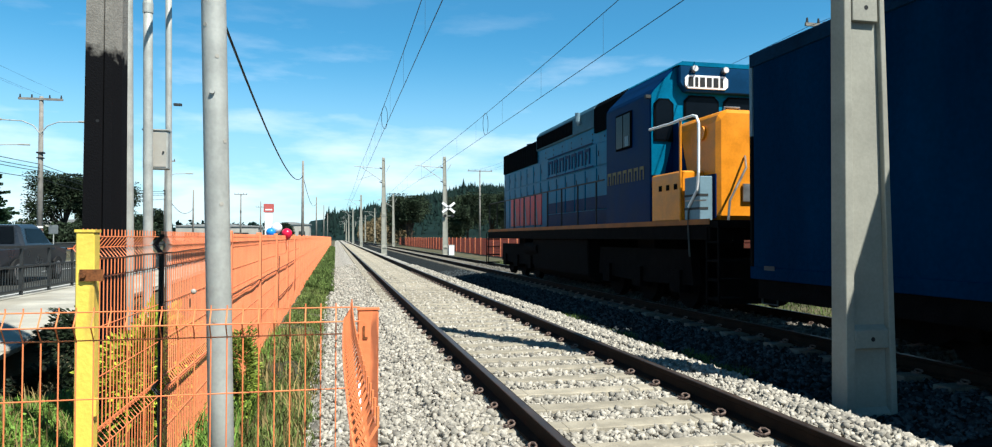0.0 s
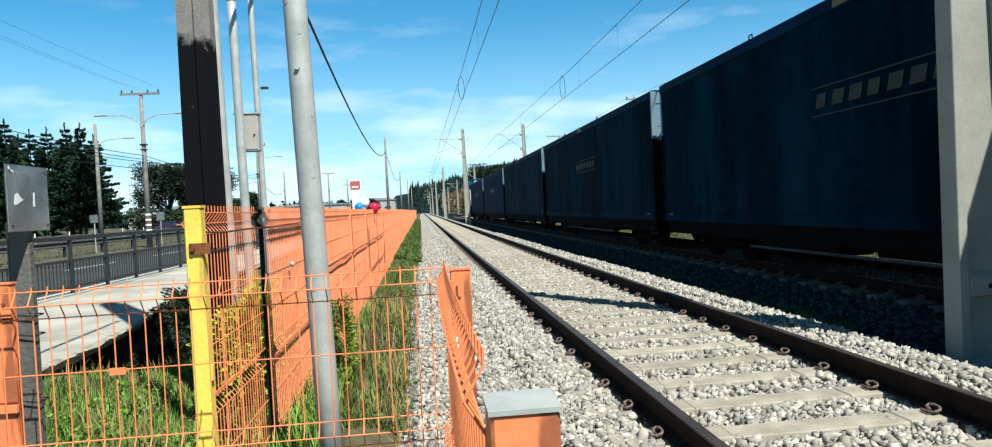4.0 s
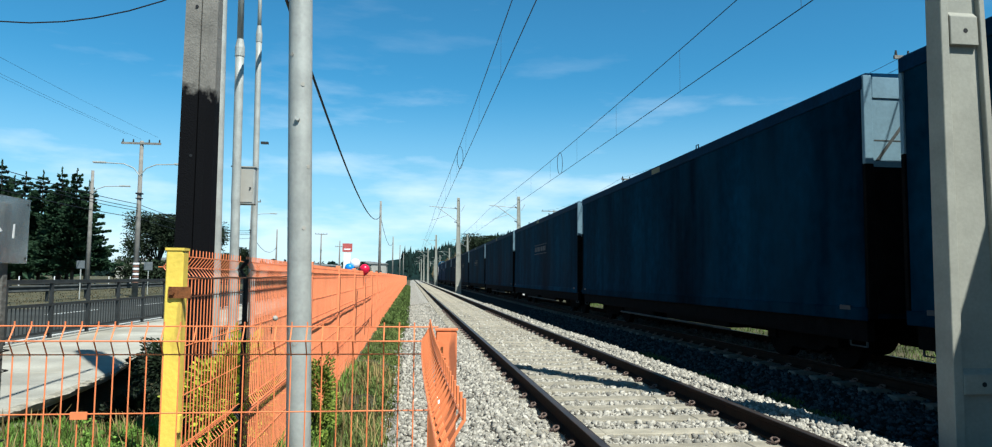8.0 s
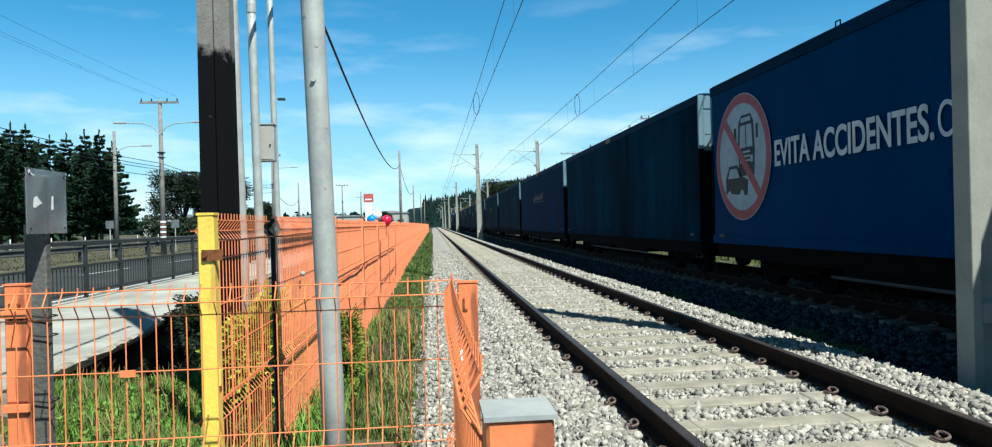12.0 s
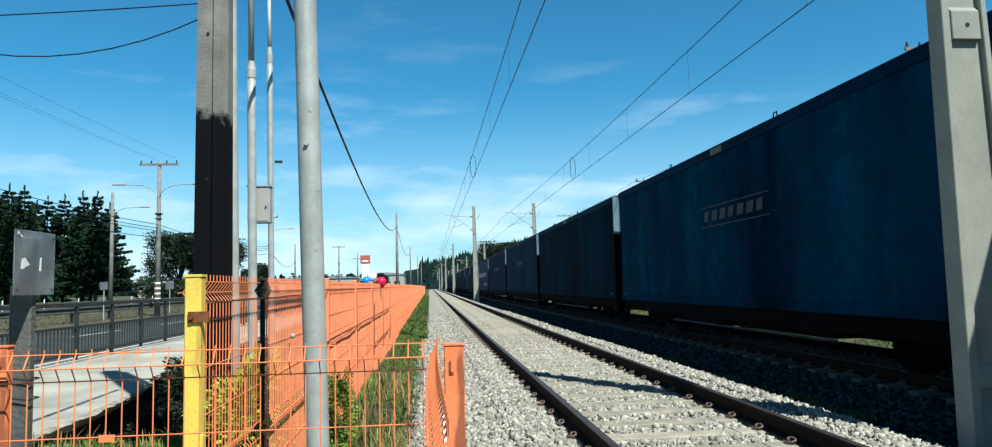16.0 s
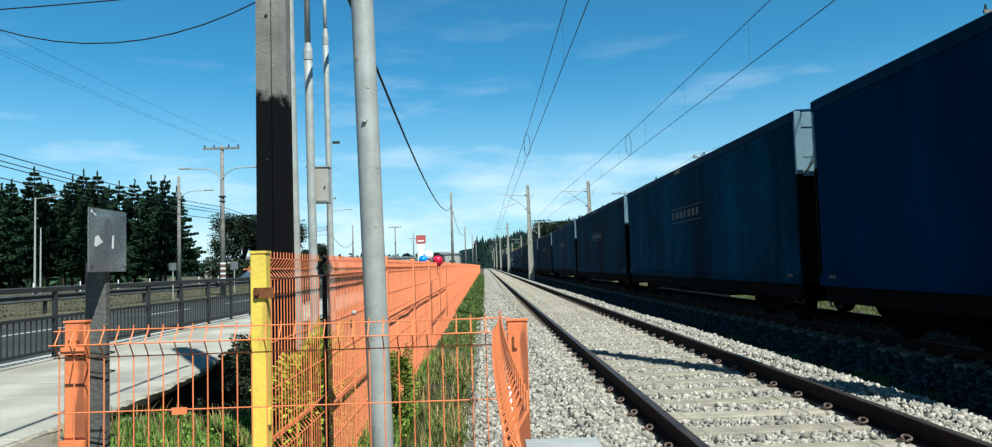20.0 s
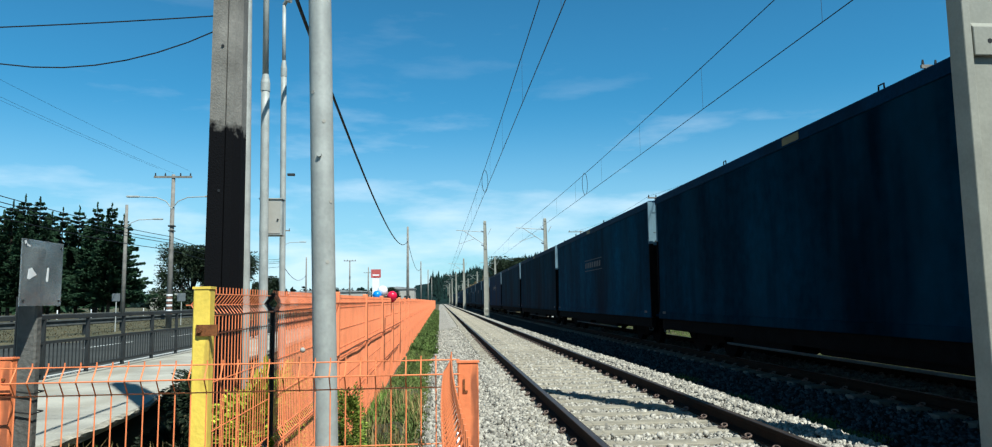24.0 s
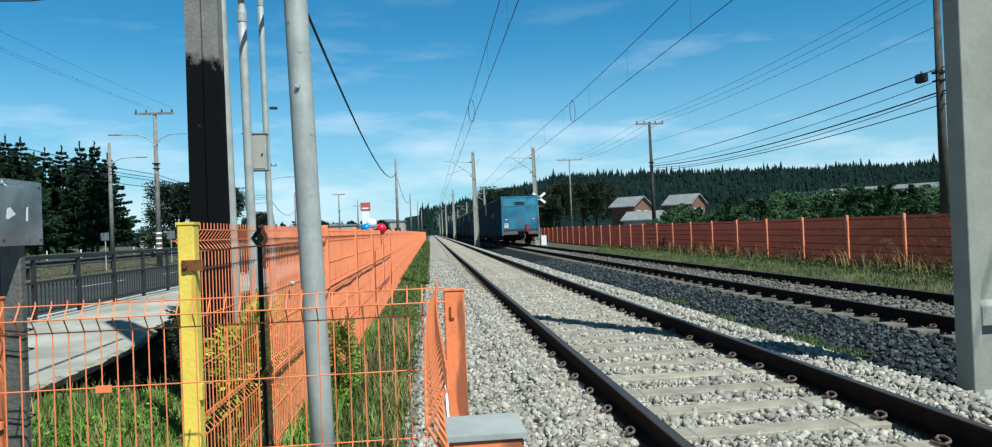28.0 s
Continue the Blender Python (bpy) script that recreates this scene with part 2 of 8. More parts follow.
M = {
    "soil": mat("grassy_soil", (0.0686, 0.0759, 0.0325), 0.95, var=0.5, scale=0.7, fine=14, bump=0.6, tint=(0.102, 0.085, 0.044)),
    "ballast_bed": mat("pale_ballast_bed", (0.285, 0.264, 0.228), 0.95, var=0.5, scale=14, fine=34, bump=1.0),
    "ballast": mat("pale_granite_stone", (0.300, 0.277, 0.236), 0.9, var=0.25, scale=30, fine=90, bump=0.2, island=0.45),
    "basalt_bed": mat("dark_ballast_bed", (0.017, 0.019, 0.019), 0.95, spec=0.05, var=0.5, scale=14, fine=34, bump=1.0),
    "basalt": mat("dark_basalt_stone", (0.047, 0.055, 0.059), 0.9, spec=0.04, var=0.25, scale=30, fine=90, bump=0.2, island=0.75),
    "old_sleeper": mat("old_sleeper_concrete", (0.130, 0.117, 0.094), 0.9, var=0.3, scale=5, fine=80, bump=0.25, obj=0.2),
    "tan_ballast": mat("dusty_ballast_stone", (0.118, 0.107, 0.089), 0.9, var=0.25, scale=30, fine=90, bump=0.2, island=0.5),
    "sleeper": mat("sleeper_concrete", (0.270, 0.241, 0.187), 0.9, var=0.22, scale=5, fine=80, bump=0.25, obj=0.12),
    "rail_rust": mat("rail_rust", (0.0189, 0.0113, 0.00755), 0.9, 0.0, spec=0.1, var=0.35, scale=5, fine=70, bump=0.2),
    "rail_head": mat("worn_rail_head", (0.101, 0.0786, 0.066), 0.45, 0.7, var=0.25, scale=3, fine=90, bump=0.05),
    "clip": mat("clip_rust", (0.125, 0.085, 0.068), 0.75, 0.0, var=0.3, scale=20, fine=120),
    "concrete": mat("mast_concrete", (0.27, 0.265, 0.225), 0.85, var=0.12, scale=2.5, fine=35, bump=0.08),
    "pole_concrete": mat("weathered_pole_concrete", (0.189, 0.176, 0.157), 0.9, var=0.25, scale=3, fine=60, bump=0.3),
    "galv": mat("galvanised_steel", (0.352, 0.358, 0.335), 0.55, 0.12, spec=0.3, var=0.14, scale=7, fine=50, bump=0.05),
    "orange": mat("orange_paint", (0.75, 0.215, 0.080), 0.5, var=0.12, scale=3, fine=50, bump=0.05),
    "orange_far": mat("faded_orange_paint", (0.80, 0.240, 0.105), 0.6, var=0.15, scale=3, fine=50, bump=0.05),
    "yellow": mat("yellow_paint", (0.76, 0.55, 0.085), 0.5, var=0.12, scale=4, fine=60, bump=0.1),
    "rusty": mat("rusty_bracket", (0.176, 0.0629, 0.0189), 0.8, 0.2, var=0.4, scale=30, fine=120),
    "path_rubble": mat("crumbled_path_edge", (0.27, 0.245, 0.195), 0.95, var=0.4, scale=7, fine=30, bump=0.6),
    "path": mat("path_concrete", (0.335, 0.316, 0.268), 0.9, var=0.24, scale=0.9, fine=40, bump=0.15),
    "asphalt": mat("asphalt", (0.0472, 0.0491, 0.0459), 0.95, spec=0.1, var=0.25, scale=0.5, fine=50, bump=0.2),
    "white_line": mat("road_paint", (0.409, 0.409, 0.39), 0.7, var=0.2, scale=2, fine=30),
    "dark_rail": mat("dark_grey_paint", (0.0176, 0.0201, 0.0208), 0.65, 0.0, var=0.3, scale=6, fine=60),
    "wire": mat("cable_black", (0.00755, 0.00755, 0.00818), 0.6, var=0.2, scale=5, fine=60, bump=0),
    "copper": mat("contact_wire", (0.0314, 0.0314, 0.0314), 0.5, 0.5, var=0.2, scale=5, fine=60, bump=0),
    # wagon blues are near black: the side's shade is put into the colour
    "blue": mat("shaded_side_blue", (0.0010, 0.0120, 0.0265), 0.62, spec=0.004, tint=(0.0038, 0.0290, 0.0550), var=0.5, scale=0.75, fine=5, bump=0.08, obj=0.3, stretch=0.3),
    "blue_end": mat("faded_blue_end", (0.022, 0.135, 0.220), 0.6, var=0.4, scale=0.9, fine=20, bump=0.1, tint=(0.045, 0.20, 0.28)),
    # grime plus the shade under the train, both in one near-black colour
    "chassis": mat("grimy_shaded_underframe", (0.0044, 0.00377, 0.00377), 0.95, spec=0.05, var=0.5, scale=5, fine=40, bump=0.3),
    "sticker": mat("white_marking", (0.527, 0.535, 0.544), 0.6, var=0.12, scale=4, fine=40, bump=0),
    "red": mat("red_paint", (0.468, 0.017, 0.0213), 0.5, var=0.2, scale=5, fine=40, bump=0.05),
    "leaf_dark": mat("conifer_needles", (0.0230, 0.0470, 0.0240), 0.85, spec=0.1, var=0.5, scale=1.2, fine=8, bump=0, island=0.3),
    "navy": mat("navy_paint", (0.0006, 0.014, 0.060), 0.5, spec=0.05, var=0.2, scale=2, fine=30, bump=0.05),
    "sky_blue": mat("light_blue_paint", (0.004, 0.110, 0.205), 0.45, spec=0.1, var=0.2, scale=2, fine=30, bump=0.05),
    "grille_black": mat("sooty_grille", (0.003, 0.004, 0.005), 0.9, spec=0.01, var=0.3, scale=6, fine=60, bump=0.1),
    "cab_glass": mat("unlit_cab_glass", (0.003, 0.005, 0.008), 0.15, spec=0.06, var=0.1, scale=2, fine=10, bump=0),
    "sill_amber": mat("dusty_amber_sill", (0.26, 0.085, 0.012), 0.7, var=0.25, scale=3, fine=40, bump=0.05),
    "loco_grey": mat("greyed_blue_paint", (0.040, 0.105, 0.145), 0.6, spec=0.1, var=0.25, scale=2, fine=30, bump=0.05),
    "visor_blue": mat("deep_blue_paint", (0.001, 0.030, 0.085), 0.5, spec=0.08, var=0.2, scale=2, fine=30, bump=0.05),
    "loco_orange": mat("amber_paint", (0.62, 0.21, 0.006), 0.4, var=0.15, scale=3, fine=30, bump=0.05),
    "mid_blue": mat("shaded_side_dull_blue", (0.0010, 0.0185, 0.0420), 0.6, spec=0.004, tint=(0.0040, 0.0440, 0.0860), var=0.5, scale=0.75, fine=5, bump=0.08, obj=0.3, stretch=0.3),
    "bright_blue": mat("shaded_side_fresh_blue", (0.0002, 0.0130, 0.0420), 0.6, spec=0.006, tint=(0.0006, 0.0250, 0.0720), var=0.25, scale=0.8, fine=18, bump=0.05, stretch=0.3),
    "pale_end": mat("whitish_end_paint", (0.122, 0.198, 0.242), 0.6, var=0.15, scale=1.6, fine=20, bump=0.1),
    "roof_edge": mat("dusty_roof_edge", (0.004, 0.020, 0.046), 0.6, spec=0.02, var=0.35, scale=1.6, fine=20, bump=0.1),
    "black": mat("black_paint", (0.00629, 0.00629, 0.00692), 0.6, var=0.3, scale=5, fine=40, bump=0.05),
    "glass": mat("dark_glass", (0.008, 0.012, 0.016), 0.12, var=0.1, scale=2, fine=10, bump=0, spec=0.22),
    "steel": mat("bright_steel", (0.315, 0.315, 0.315), 0.35, 0.8, var=0.15, scale=10, fine=60, bump=0.02),
    "white": mat("white_paint", (0.75, 0.75, 0.74), 0.5, var=0.06, scale=3, fine=40, bump=0.03),
    "silver": mat("silver_car_paint", (0.264, 0.264, 0.252), 0.3, 0.5, var=0.05, scale=2, fine=20, bump=0),
    "car_black": mat("black_car_paint", (0.00755, 0.00818, 0.0113), 0.2, 0.1, var=0.1, scale=2, fine=20, bump=0),
    "car_grey": mat("slate_car_paint", (0.022, 0.0283, 0.0377), 0.3, 0.2, var=0.1, scale=2, fine=20, bump=0),
    "rubber": mat("tyre_rubber", (0.00944, 0.00944, 0.00944), 0.9, var=0.3, scale=8, fine=60),
    "lamp_red": mat("red_lens", (0.22, 0.008, 0.01), 0.2, var=0.1, scale=8, fine=60, bump=0),
    "lens_clear": mat("clear_lens", (0.6, 0.6, 0.6), 0.15, var=0.05, scale=8, fine=60, bump=0),
    "balloon_red": mat("red_latex", (0.62, 0.01, 0.05), 0.25, var=0.05, scale=2, fine=20, bump=0),
    "balloon_white": mat("white_latex", (0.8, 0.8, 0.8), 0.25, var=0.05, scale=2, fine=20, bump=0),
    "balloon_blue": mat("blue_latex", (0.02, 0.21, 0.62), 0.25, var=0.05, scale=2, fine=20, bump=0),
    "roof_tin": mat("tin_roof", (0.283, 0.283, 0.277), 0.5, 0.3, var=0.2, scale=1.5, fine=20, bump=0.1),
    "brick": mat("brick_wall", (0.164, 0.0818, 0.0566), 0.9, var=0.25, scale=3, fine=30, bump=0.3),
    "grass": mat("grass_blade", (0.125, 0.215, 0.036), 0.7, var=0.3, scale=0.8, fine=6, bump=0, island=0.5, spec=0.2),
    "dry_grass": mat("dry_grass_blade", (0.217, 0.159, 0.065), 0.8, var=0.3, scale=0.8, fine=6, bump=0, island=0.4, spec=0.2),
    "weed_soft": mat("soft_shrub_leaf", (0.17, 0.22, 0.035), 0.7, var=0.4, scale=2, fine=10, bump=0, island=0.5, spec=0.15),
    "weed": mat("flowering_shrub_leaf", (0.30, 0.34, 0.035), 0.7, var=0.4, scale=2, fine=10, bump=0, island=0.45, spec=0.2),
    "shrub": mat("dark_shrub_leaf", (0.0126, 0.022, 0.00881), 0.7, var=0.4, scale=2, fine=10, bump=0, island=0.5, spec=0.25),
    "hedge": mat("cypress_leaf", (0.046, 0.094, 0.036), 0.75, var=0.45, scale=0.5, fine=4, bump=0, island=0.5, spec=0.2),
    "forest": mat("far_forest", (0.0055, 0.0150, 0.0130), 0.9, var=0.4, scale=0.03, fine=0.4, bump=0, island=0.22, spec=0.1),
    "brush": mat("bare_brush", (0.126, 0.0944, 0.0503), 0.9, var=0.35, scale=0.1, fine=2, bump=0, island=0.4, spec=0.1),
    "cream": mat("cream_wall", (0.346, 0.327, 0.289), 0.8, var=0.12, scale=0.5, fine=10, bump=0.05),
    "sign_back": mat("sign_back", (0.157, 0.17, 0.174), 0.5, 0.3, var=0.2, scale=6, fine=40, bump=0.03),
    "old_steel": mat("weathered_beam", (0.0629, 0.066, 0.0629), 0.8, 0.1, var=0.3, scale=2, fine=30, bump=0.05, spec=0.15),
    "mark_grey": mat("greyed_marking", (0.038, 0.042, 0.044), 0.6, var=0.2, scale=4, fine=40, bump=0),
    "stub": mat("grey_stub_concrete", (0.0944, 0.0912, 0.0818), 0.9, var=0.25, scale=6, fine=60, bump=0.3),
    "dark_wood": mat("weathered_dark_wood", (0.055, 0.048, 0.040), 0.9, var=0.35, scale=4, fine=40, bump=0.3),
    "bark": mat("bark", (0.044, 0.0314, 0.022), 0.95, var=0.4, scale=5, fine=30, bump=0.6),
}


def stained(m, col, stretch, scale, lo, hi, amount, shift=(0, 0, 0)):
    """Mixes a second colour into a material in blotches: stains, or painted sheen on the wagon sides."""
    n, l = m.node_tree.nodes, m.node_tree.links
    b = n["Principled BSDF"]
    co, mp, no, ra, mx = n.new("ShaderNodeTexCoord"), n.new("ShaderNodeMapping"), n.new("ShaderNodeTexNoise"), n.new("ShaderNodeValToRGB"), n.new("ShaderNodeMix")
    mp.inputs["Scale"].default_value = stretch
    mp.inputs["Location"].default_value = shift
    no.inputs["Scale"].default_value, no.inputs["Detail"].default_value = scale, 3.0
    ra.color_ramp.elements[0].position, ra.color_ramp.elements[1].position = lo, hi
    ra.color_ramp.elements[1].color = (amount, amount, amount, 1)
    mx.data_type = "RGBA"
    mx.inputs[7].default_value = (*col, 1)
    l.new(co.outputs["Object"], mp.inputs[0])
    l.new(mp.outputs[0], no.inputs["Vector"])
    l.new(no.outputs[0], ra.inputs[0])
    l.new(ra.outputs[0], mx.inputs[0])
    l.new(b.inputs["Base Color"].links[0].from_socket, mx.inputs[6])
    l.new(mx.outputs[2], b.inputs["Base Color"])


M["orange_worn"] = mat("weathered_orange_paint", (0.72, 0.205, 0.076), 0.55, var=0.15, scale=3, fine=50, bump=0.08)
stained(M["orange_worn"], (0.16, 0.055, 0.028), (9, 9, 1.6), 1.6, 0.60, 0.68, 0.75, (2.0, 1.3, 0.4))
# upright streaks paint the sheen and shade of the billowed wagon sides
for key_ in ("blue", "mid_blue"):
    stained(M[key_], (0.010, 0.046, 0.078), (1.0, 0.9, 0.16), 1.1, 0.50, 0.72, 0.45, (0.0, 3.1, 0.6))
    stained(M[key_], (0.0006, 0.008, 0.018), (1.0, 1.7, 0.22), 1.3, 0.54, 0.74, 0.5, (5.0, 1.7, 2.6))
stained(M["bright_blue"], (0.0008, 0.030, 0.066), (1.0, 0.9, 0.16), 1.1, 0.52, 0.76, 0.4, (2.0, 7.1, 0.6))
stained(M["yellow"], (0.34, 0.20, 0.05), (10, 10, 2.2), 1.5, 0.64, 0.72, 0.5, (0.7, 0.3, 5.4))
stained(M["path"], (0.24, 0.215, 0.165), (1, 0.35, 1), 1.1, 0.50, 0.72, 0.6)
stained(M["galv"], (0.21, 0.22, 0.21), (1, 1, 0.3), 9.0, 0.54, 0.72, 0.4)


# ---- small builders ----
def box(bm, x0, x1, y0, y1, z0, z1):
    v = [bm.verts.new(p) for p in ((x0, y0, z0), (x1, y0, z0), (x1, y1, z0), (x0, y1, z0), (x0, y0, z1), (x1, y0, z1), (x1, y1, z1), (x0, y1, z1))]
    for f in ((3, 2, 1, 0), (4, 5, 6, 7), (0, 1, 5, 4), (1, 2, 6, 5), (2, 3, 7, 6), (3, 0, 4, 7)):
        bm.faces.new([v[i] for i in f])
    return bm


def tube(bm, points, radius, n=8, cap=True):
    """A round bar along points; radius is one number or one for each point."""
    points = [Vector(p) for p in points]
    rad = radius if isinstance(radius, (list, tuple)) else [radius] * len(points)
    rings, side = [], None
    for i, p in enumerate(points):
        d = (points[min(i + 1, len(points) - 1)] - points[max(i - 1, 0)]).normalized()
        if side is None:
            side = d.orthogonal().normalized()
        side = (side - d * side.dot(d)).normalized()
        up = d.cross(side)
        rings.append([bm.verts.new(p + (side * math.cos(2 * math.pi * k / n) + up * math.sin(2 * math.pi * k / n)) * rad[i]) for k in range(n)])
    for a, b in zip(rings, rings[1:]):
        for k in range(n):
            bm.faces.new((a[k], a[(k + 1) % n], b[(k + 1) % n], b[k]))
    if cap:
        bm.faces.new(rings[0][::-1])
        bm.faces.new(rings[-1])
    return bm


def prism(bm, outline, axis, a, b):
    """A closed outline of (u, v) pairs drawn out along an axis from a to b."""
    def put(u, v, w):
        return {"x": (w, u, v), "y": (u, w, v), "z": (u, v, w)}[axis]
    lo = [bm.verts.new(put(u, v, a)) for u, v in outline]
    hi = [bm.verts.new(put(u, v, b)) for u, v in outline]
    n = len(outline)
    for i in range(n):
        bm.faces.new((lo[i], lo[(i + 1) % n], hi[(i + 1) % n], hi[i]))
    bm.faces.new(lo[::-1])
    bm.faces.new(hi)
    return bm


def finish(bm, name, material, smooth=False, bevel=0.0):
    bmesh.ops.recalc_face_normals(bm, faces=bm.faces)
    if bevel:
        bmesh.ops.bevel(bm, geom=[e for e in bm.edges if len(e.link_faces) == 2 and e.calc_face_angle(0) > 0.5], offset=bevel, segments=1, affect="EDGES")
    me = bpy.data.meshes.new(name)
    bm.to_mesh(me)
    bm.free()
    for x in material if isinstance(material, (list, tuple)) else [material]:
        me.materials.append(x)
    if smooth:
        me.polygons.foreach_set("use_smooth", [True] * len(me.polygons))
    return me


def part(name, bm, material, parent=None, label="", smooth=False, bevel=0.0, at=None):
    """Links a bmesh as one mesh object under a thing or part."""
    ob = new(name, finish(bm, name, material, smooth, bevel))
    if at is not None:
        ob.matrix_basis = at
    ob.parent = parent
    if label:
        ob["label"] = label
    return ob


def share(name, mesh, parent, m):
    ob = new(name, mesh)
    ob.parent = parent
    ob.matrix_basis = m
    return ob


def thing(name, at, label, category, group="", kind=""):
    ob = new(name)
    ob.empty_display_size = 0.2
    ob.matrix_basis = at
    return tagged(ob, label, category, group, kind)


def raw(name, verts, faces, material, smooth=False):
    me = bpy.data.meshes.new(name)
    me.from_pydata([tuple(map(float, v)) for v in verts], [], [tuple(map(int, f)) for f in faces])
    me.materials.append(material)
    if smooth:
        me.polygons.foreach_set("use_smooth", [True] * len(me.polygons))
    return me


B = bmesh.new

# ---- plan ----
GAUGE = 1.745
NEAR, FAR = 0.0, 4.99              # x of the two left rails
FAR_Z = -0.06                      # height of the far rails
FENCE_X, RIGHT_X = -2.33, 11.0     # the two tall mesh fences
PITCH, BODY = 16.06, 15.33         # wagon spacing and body length


def tail(t):
    """y of the last wagon's rear at t seconds."""
    s = t - 26.5
    slip = np.interp(t, (0, 1, 2, 3, 4, 7, 8, 9, 10, 12, 13, 16, 17, 18, 19, 20, 21, 24, 25.4, 26.5, 28), (-0.35, -0.31, -0.25, -0.1, 0.75, 0.65, 0.8, 0.54, 0.29, -0.01, -0.11, -0.2, -0.5, 0.55, 0.45, 0.47, 0.58, 0.53, 0.4, 0.05, 0.2))
    return 1.8 * max(0.0, 1 - t / 4.5) + 30.7 + 17.54 * s - 0.01 * s * s + float(slip)


for key_ in ("blue", "mid_blue", "bright_blue", "navy", "sky_blue", "roof_edge"):
    M[key_].node_tree.nodes["Principled BSDF"].inputs["Specular Tint"].default_value = (0.12, 0.5, 1.0, 1)


# ---- ground ----
def ground_z(x, y):
    table = ((-400, 0.0), (-60, 0.1), (-9.2, -0.16), (-8.3, -0.2), (-5.4, -0.25), (-5.0, -0.42), (-3.6, -0.36), (-2.4, -0.22), (-1.9, -0.26), (-1.5, -0.42), (2.9, -0.5),
             (3.6, -0.5), (8.2, -0.45), (9.0, -0.33), (11.0, -0.22), (16, -0.15), (60, 0.0), (400, 2.0))
    for (a, za), (b, zb) in zip(table, table[1:]):
        if x <= b:
            return za + (zb - za) * max(0.0, (x - a) / (b - a))
    return table[-1][1]


def sheet(name, xs, ys, height, material, label, smooth=True):
    verts = [(x, y, height(x, y)) for y in ys for x in xs]
    n = len(xs)
    faces = [(j * n + i, j * n + i + 1, (j + 1) * n + i + 1, (j + 1) * n + i) for j in range(len(ys) - 1) for i in range(n - 1)]
    return tagged(new(name, raw(name, verts, faces, material, smooth)), label, name, kind="structure")


def bumpy(x, y):
    z = ground_z(x, y)
    ramp = lambda v: min(1.0, max(0.0, v))
    if -5.6 < x < -2.5 and 3.5 < y < 14:
        z -= 0.03 * ramp((x + 5.6) / 0.5) * ramp((-2.5 - x) / 0.7) * ramp((y - 3.5) / 2.5) * ramp((14 - y) / 3)
    if -7.6 < x < -4.0 and 8.1 < y < 15.0:
        z = min(z, -0.36 - 0.64 * ramp((y - 8.1) / 1.0) * ramp((15 - y) / 2.5) * ramp((-4.0 - x) / 0.9) * ramp((x + 7.6) / 0.3))
    if -5.9 < x < -4.2 and y < 8.4:
        z = max(z, -0.075 - 0.35 * max(0.0, x + 4.95) - 0.10 * max(0.0, y - 6.4) - 0.7 * max(0.0, y - 7.8))
    if -30 < x < 40 and -10 < y < 90 and not -1.6 < x < 8.3:
        z += 0.05 * noise.noise((x * 0.9, y * 0.9, 0)) + 0.02 * noise.noise((x * 3, y * 3, 5))
    if -8.4 < x < -5.1 and y < 90:
        z = min(z, -0.075)
    return z


gx = [-3000, -900, -400, -150, -60, -30, -20, -12, -9.2, -8.3, -7.8, -7.6, -7.4, -7.2, -7.0, -6.8, -6.6, -6.4, -6.2, -6.0, -5.8, -5.6, -5.4, -5.2, -5.0] + [-4.8 + 0.2 * i for i in range(17)] + [-1.5, 2.9, 3.6, 8.2] + [8.6 + 0.4 * i for i in range(20)] + [18, 24, 40, 60, 120, 400, 1200, 3000]
gy = [-200, -60, -20] + [-8 + 0.5 * i for i in range(100)] + [45, 52, 60, 75, 90, 120, 180, 300, 600, 1200, 4500]
sheet("ground", gx, gy, bumpy, M["soil"], "rough grass and soil beside the railway")


M["bare_soil"] = mat("bare_tan_soil", (0.165, 0.142, 0.104), 0.95, var=0.35, scale=1.8, fine=30, bump=0.5)
sheet("bare_soil", [-5.9 + 0.1 * i for i in range(16)], [0.5 + 0.2 * i for i in range(39)], lambda x, y: bumpy(x, y) + 0.008 - 0.08 * max(0.0, 1.4 + 0.6 * noise.noise((x * 2, 0, 6)) - y) - 0.10 * max(0.0, x + 4.55 + 0.25 * noise.noise((x * 2, y * 2, 3))), M["bare_soil"], "bare trodden soil beside the concrete path")


def bed(name, outline, material, label, y0=-30.0, y1=900.0):
    bm = B()
    prism(bm, outline, "y", y0, y1)
    return tagged(part(name, bm, material), label, "ballast", kind="structure")


bed("ballast_bed_near", [(-1.75, -0.42), (-1.3, -0.34), (-0.75, -0.225), (2.5, -0.225), (2.75, -0.24), (3.25, -0.42), (3.3, -0.6), (-1.75, -0.6)], M["ballast_bed"], "pale crushed-stone bed under the near track")
bed("ballast_bed_far", [(3.2, -0.43), (4.1, -0.31), (4.4, -0.285), (7.3, -0.285), (7.7, -0.3), (8.5, -0.45), (8.5, -0.62), (3.2, -0.62)], M["basalt_bed"], "dark grey crushed-stone bed under the far track")


# ---- tracks ----
def rail_outline(x, z):
    half = ((0.036, 0), (0.037, -0.03), (0.010, -0.045), (0.009, -0.125), (0.072, -0.145), (0.074, -0.16))
    right = [(x + a, z + b) for a, b in half]
    return [(x - a, z + b) for a, b in half[::-1]] + right


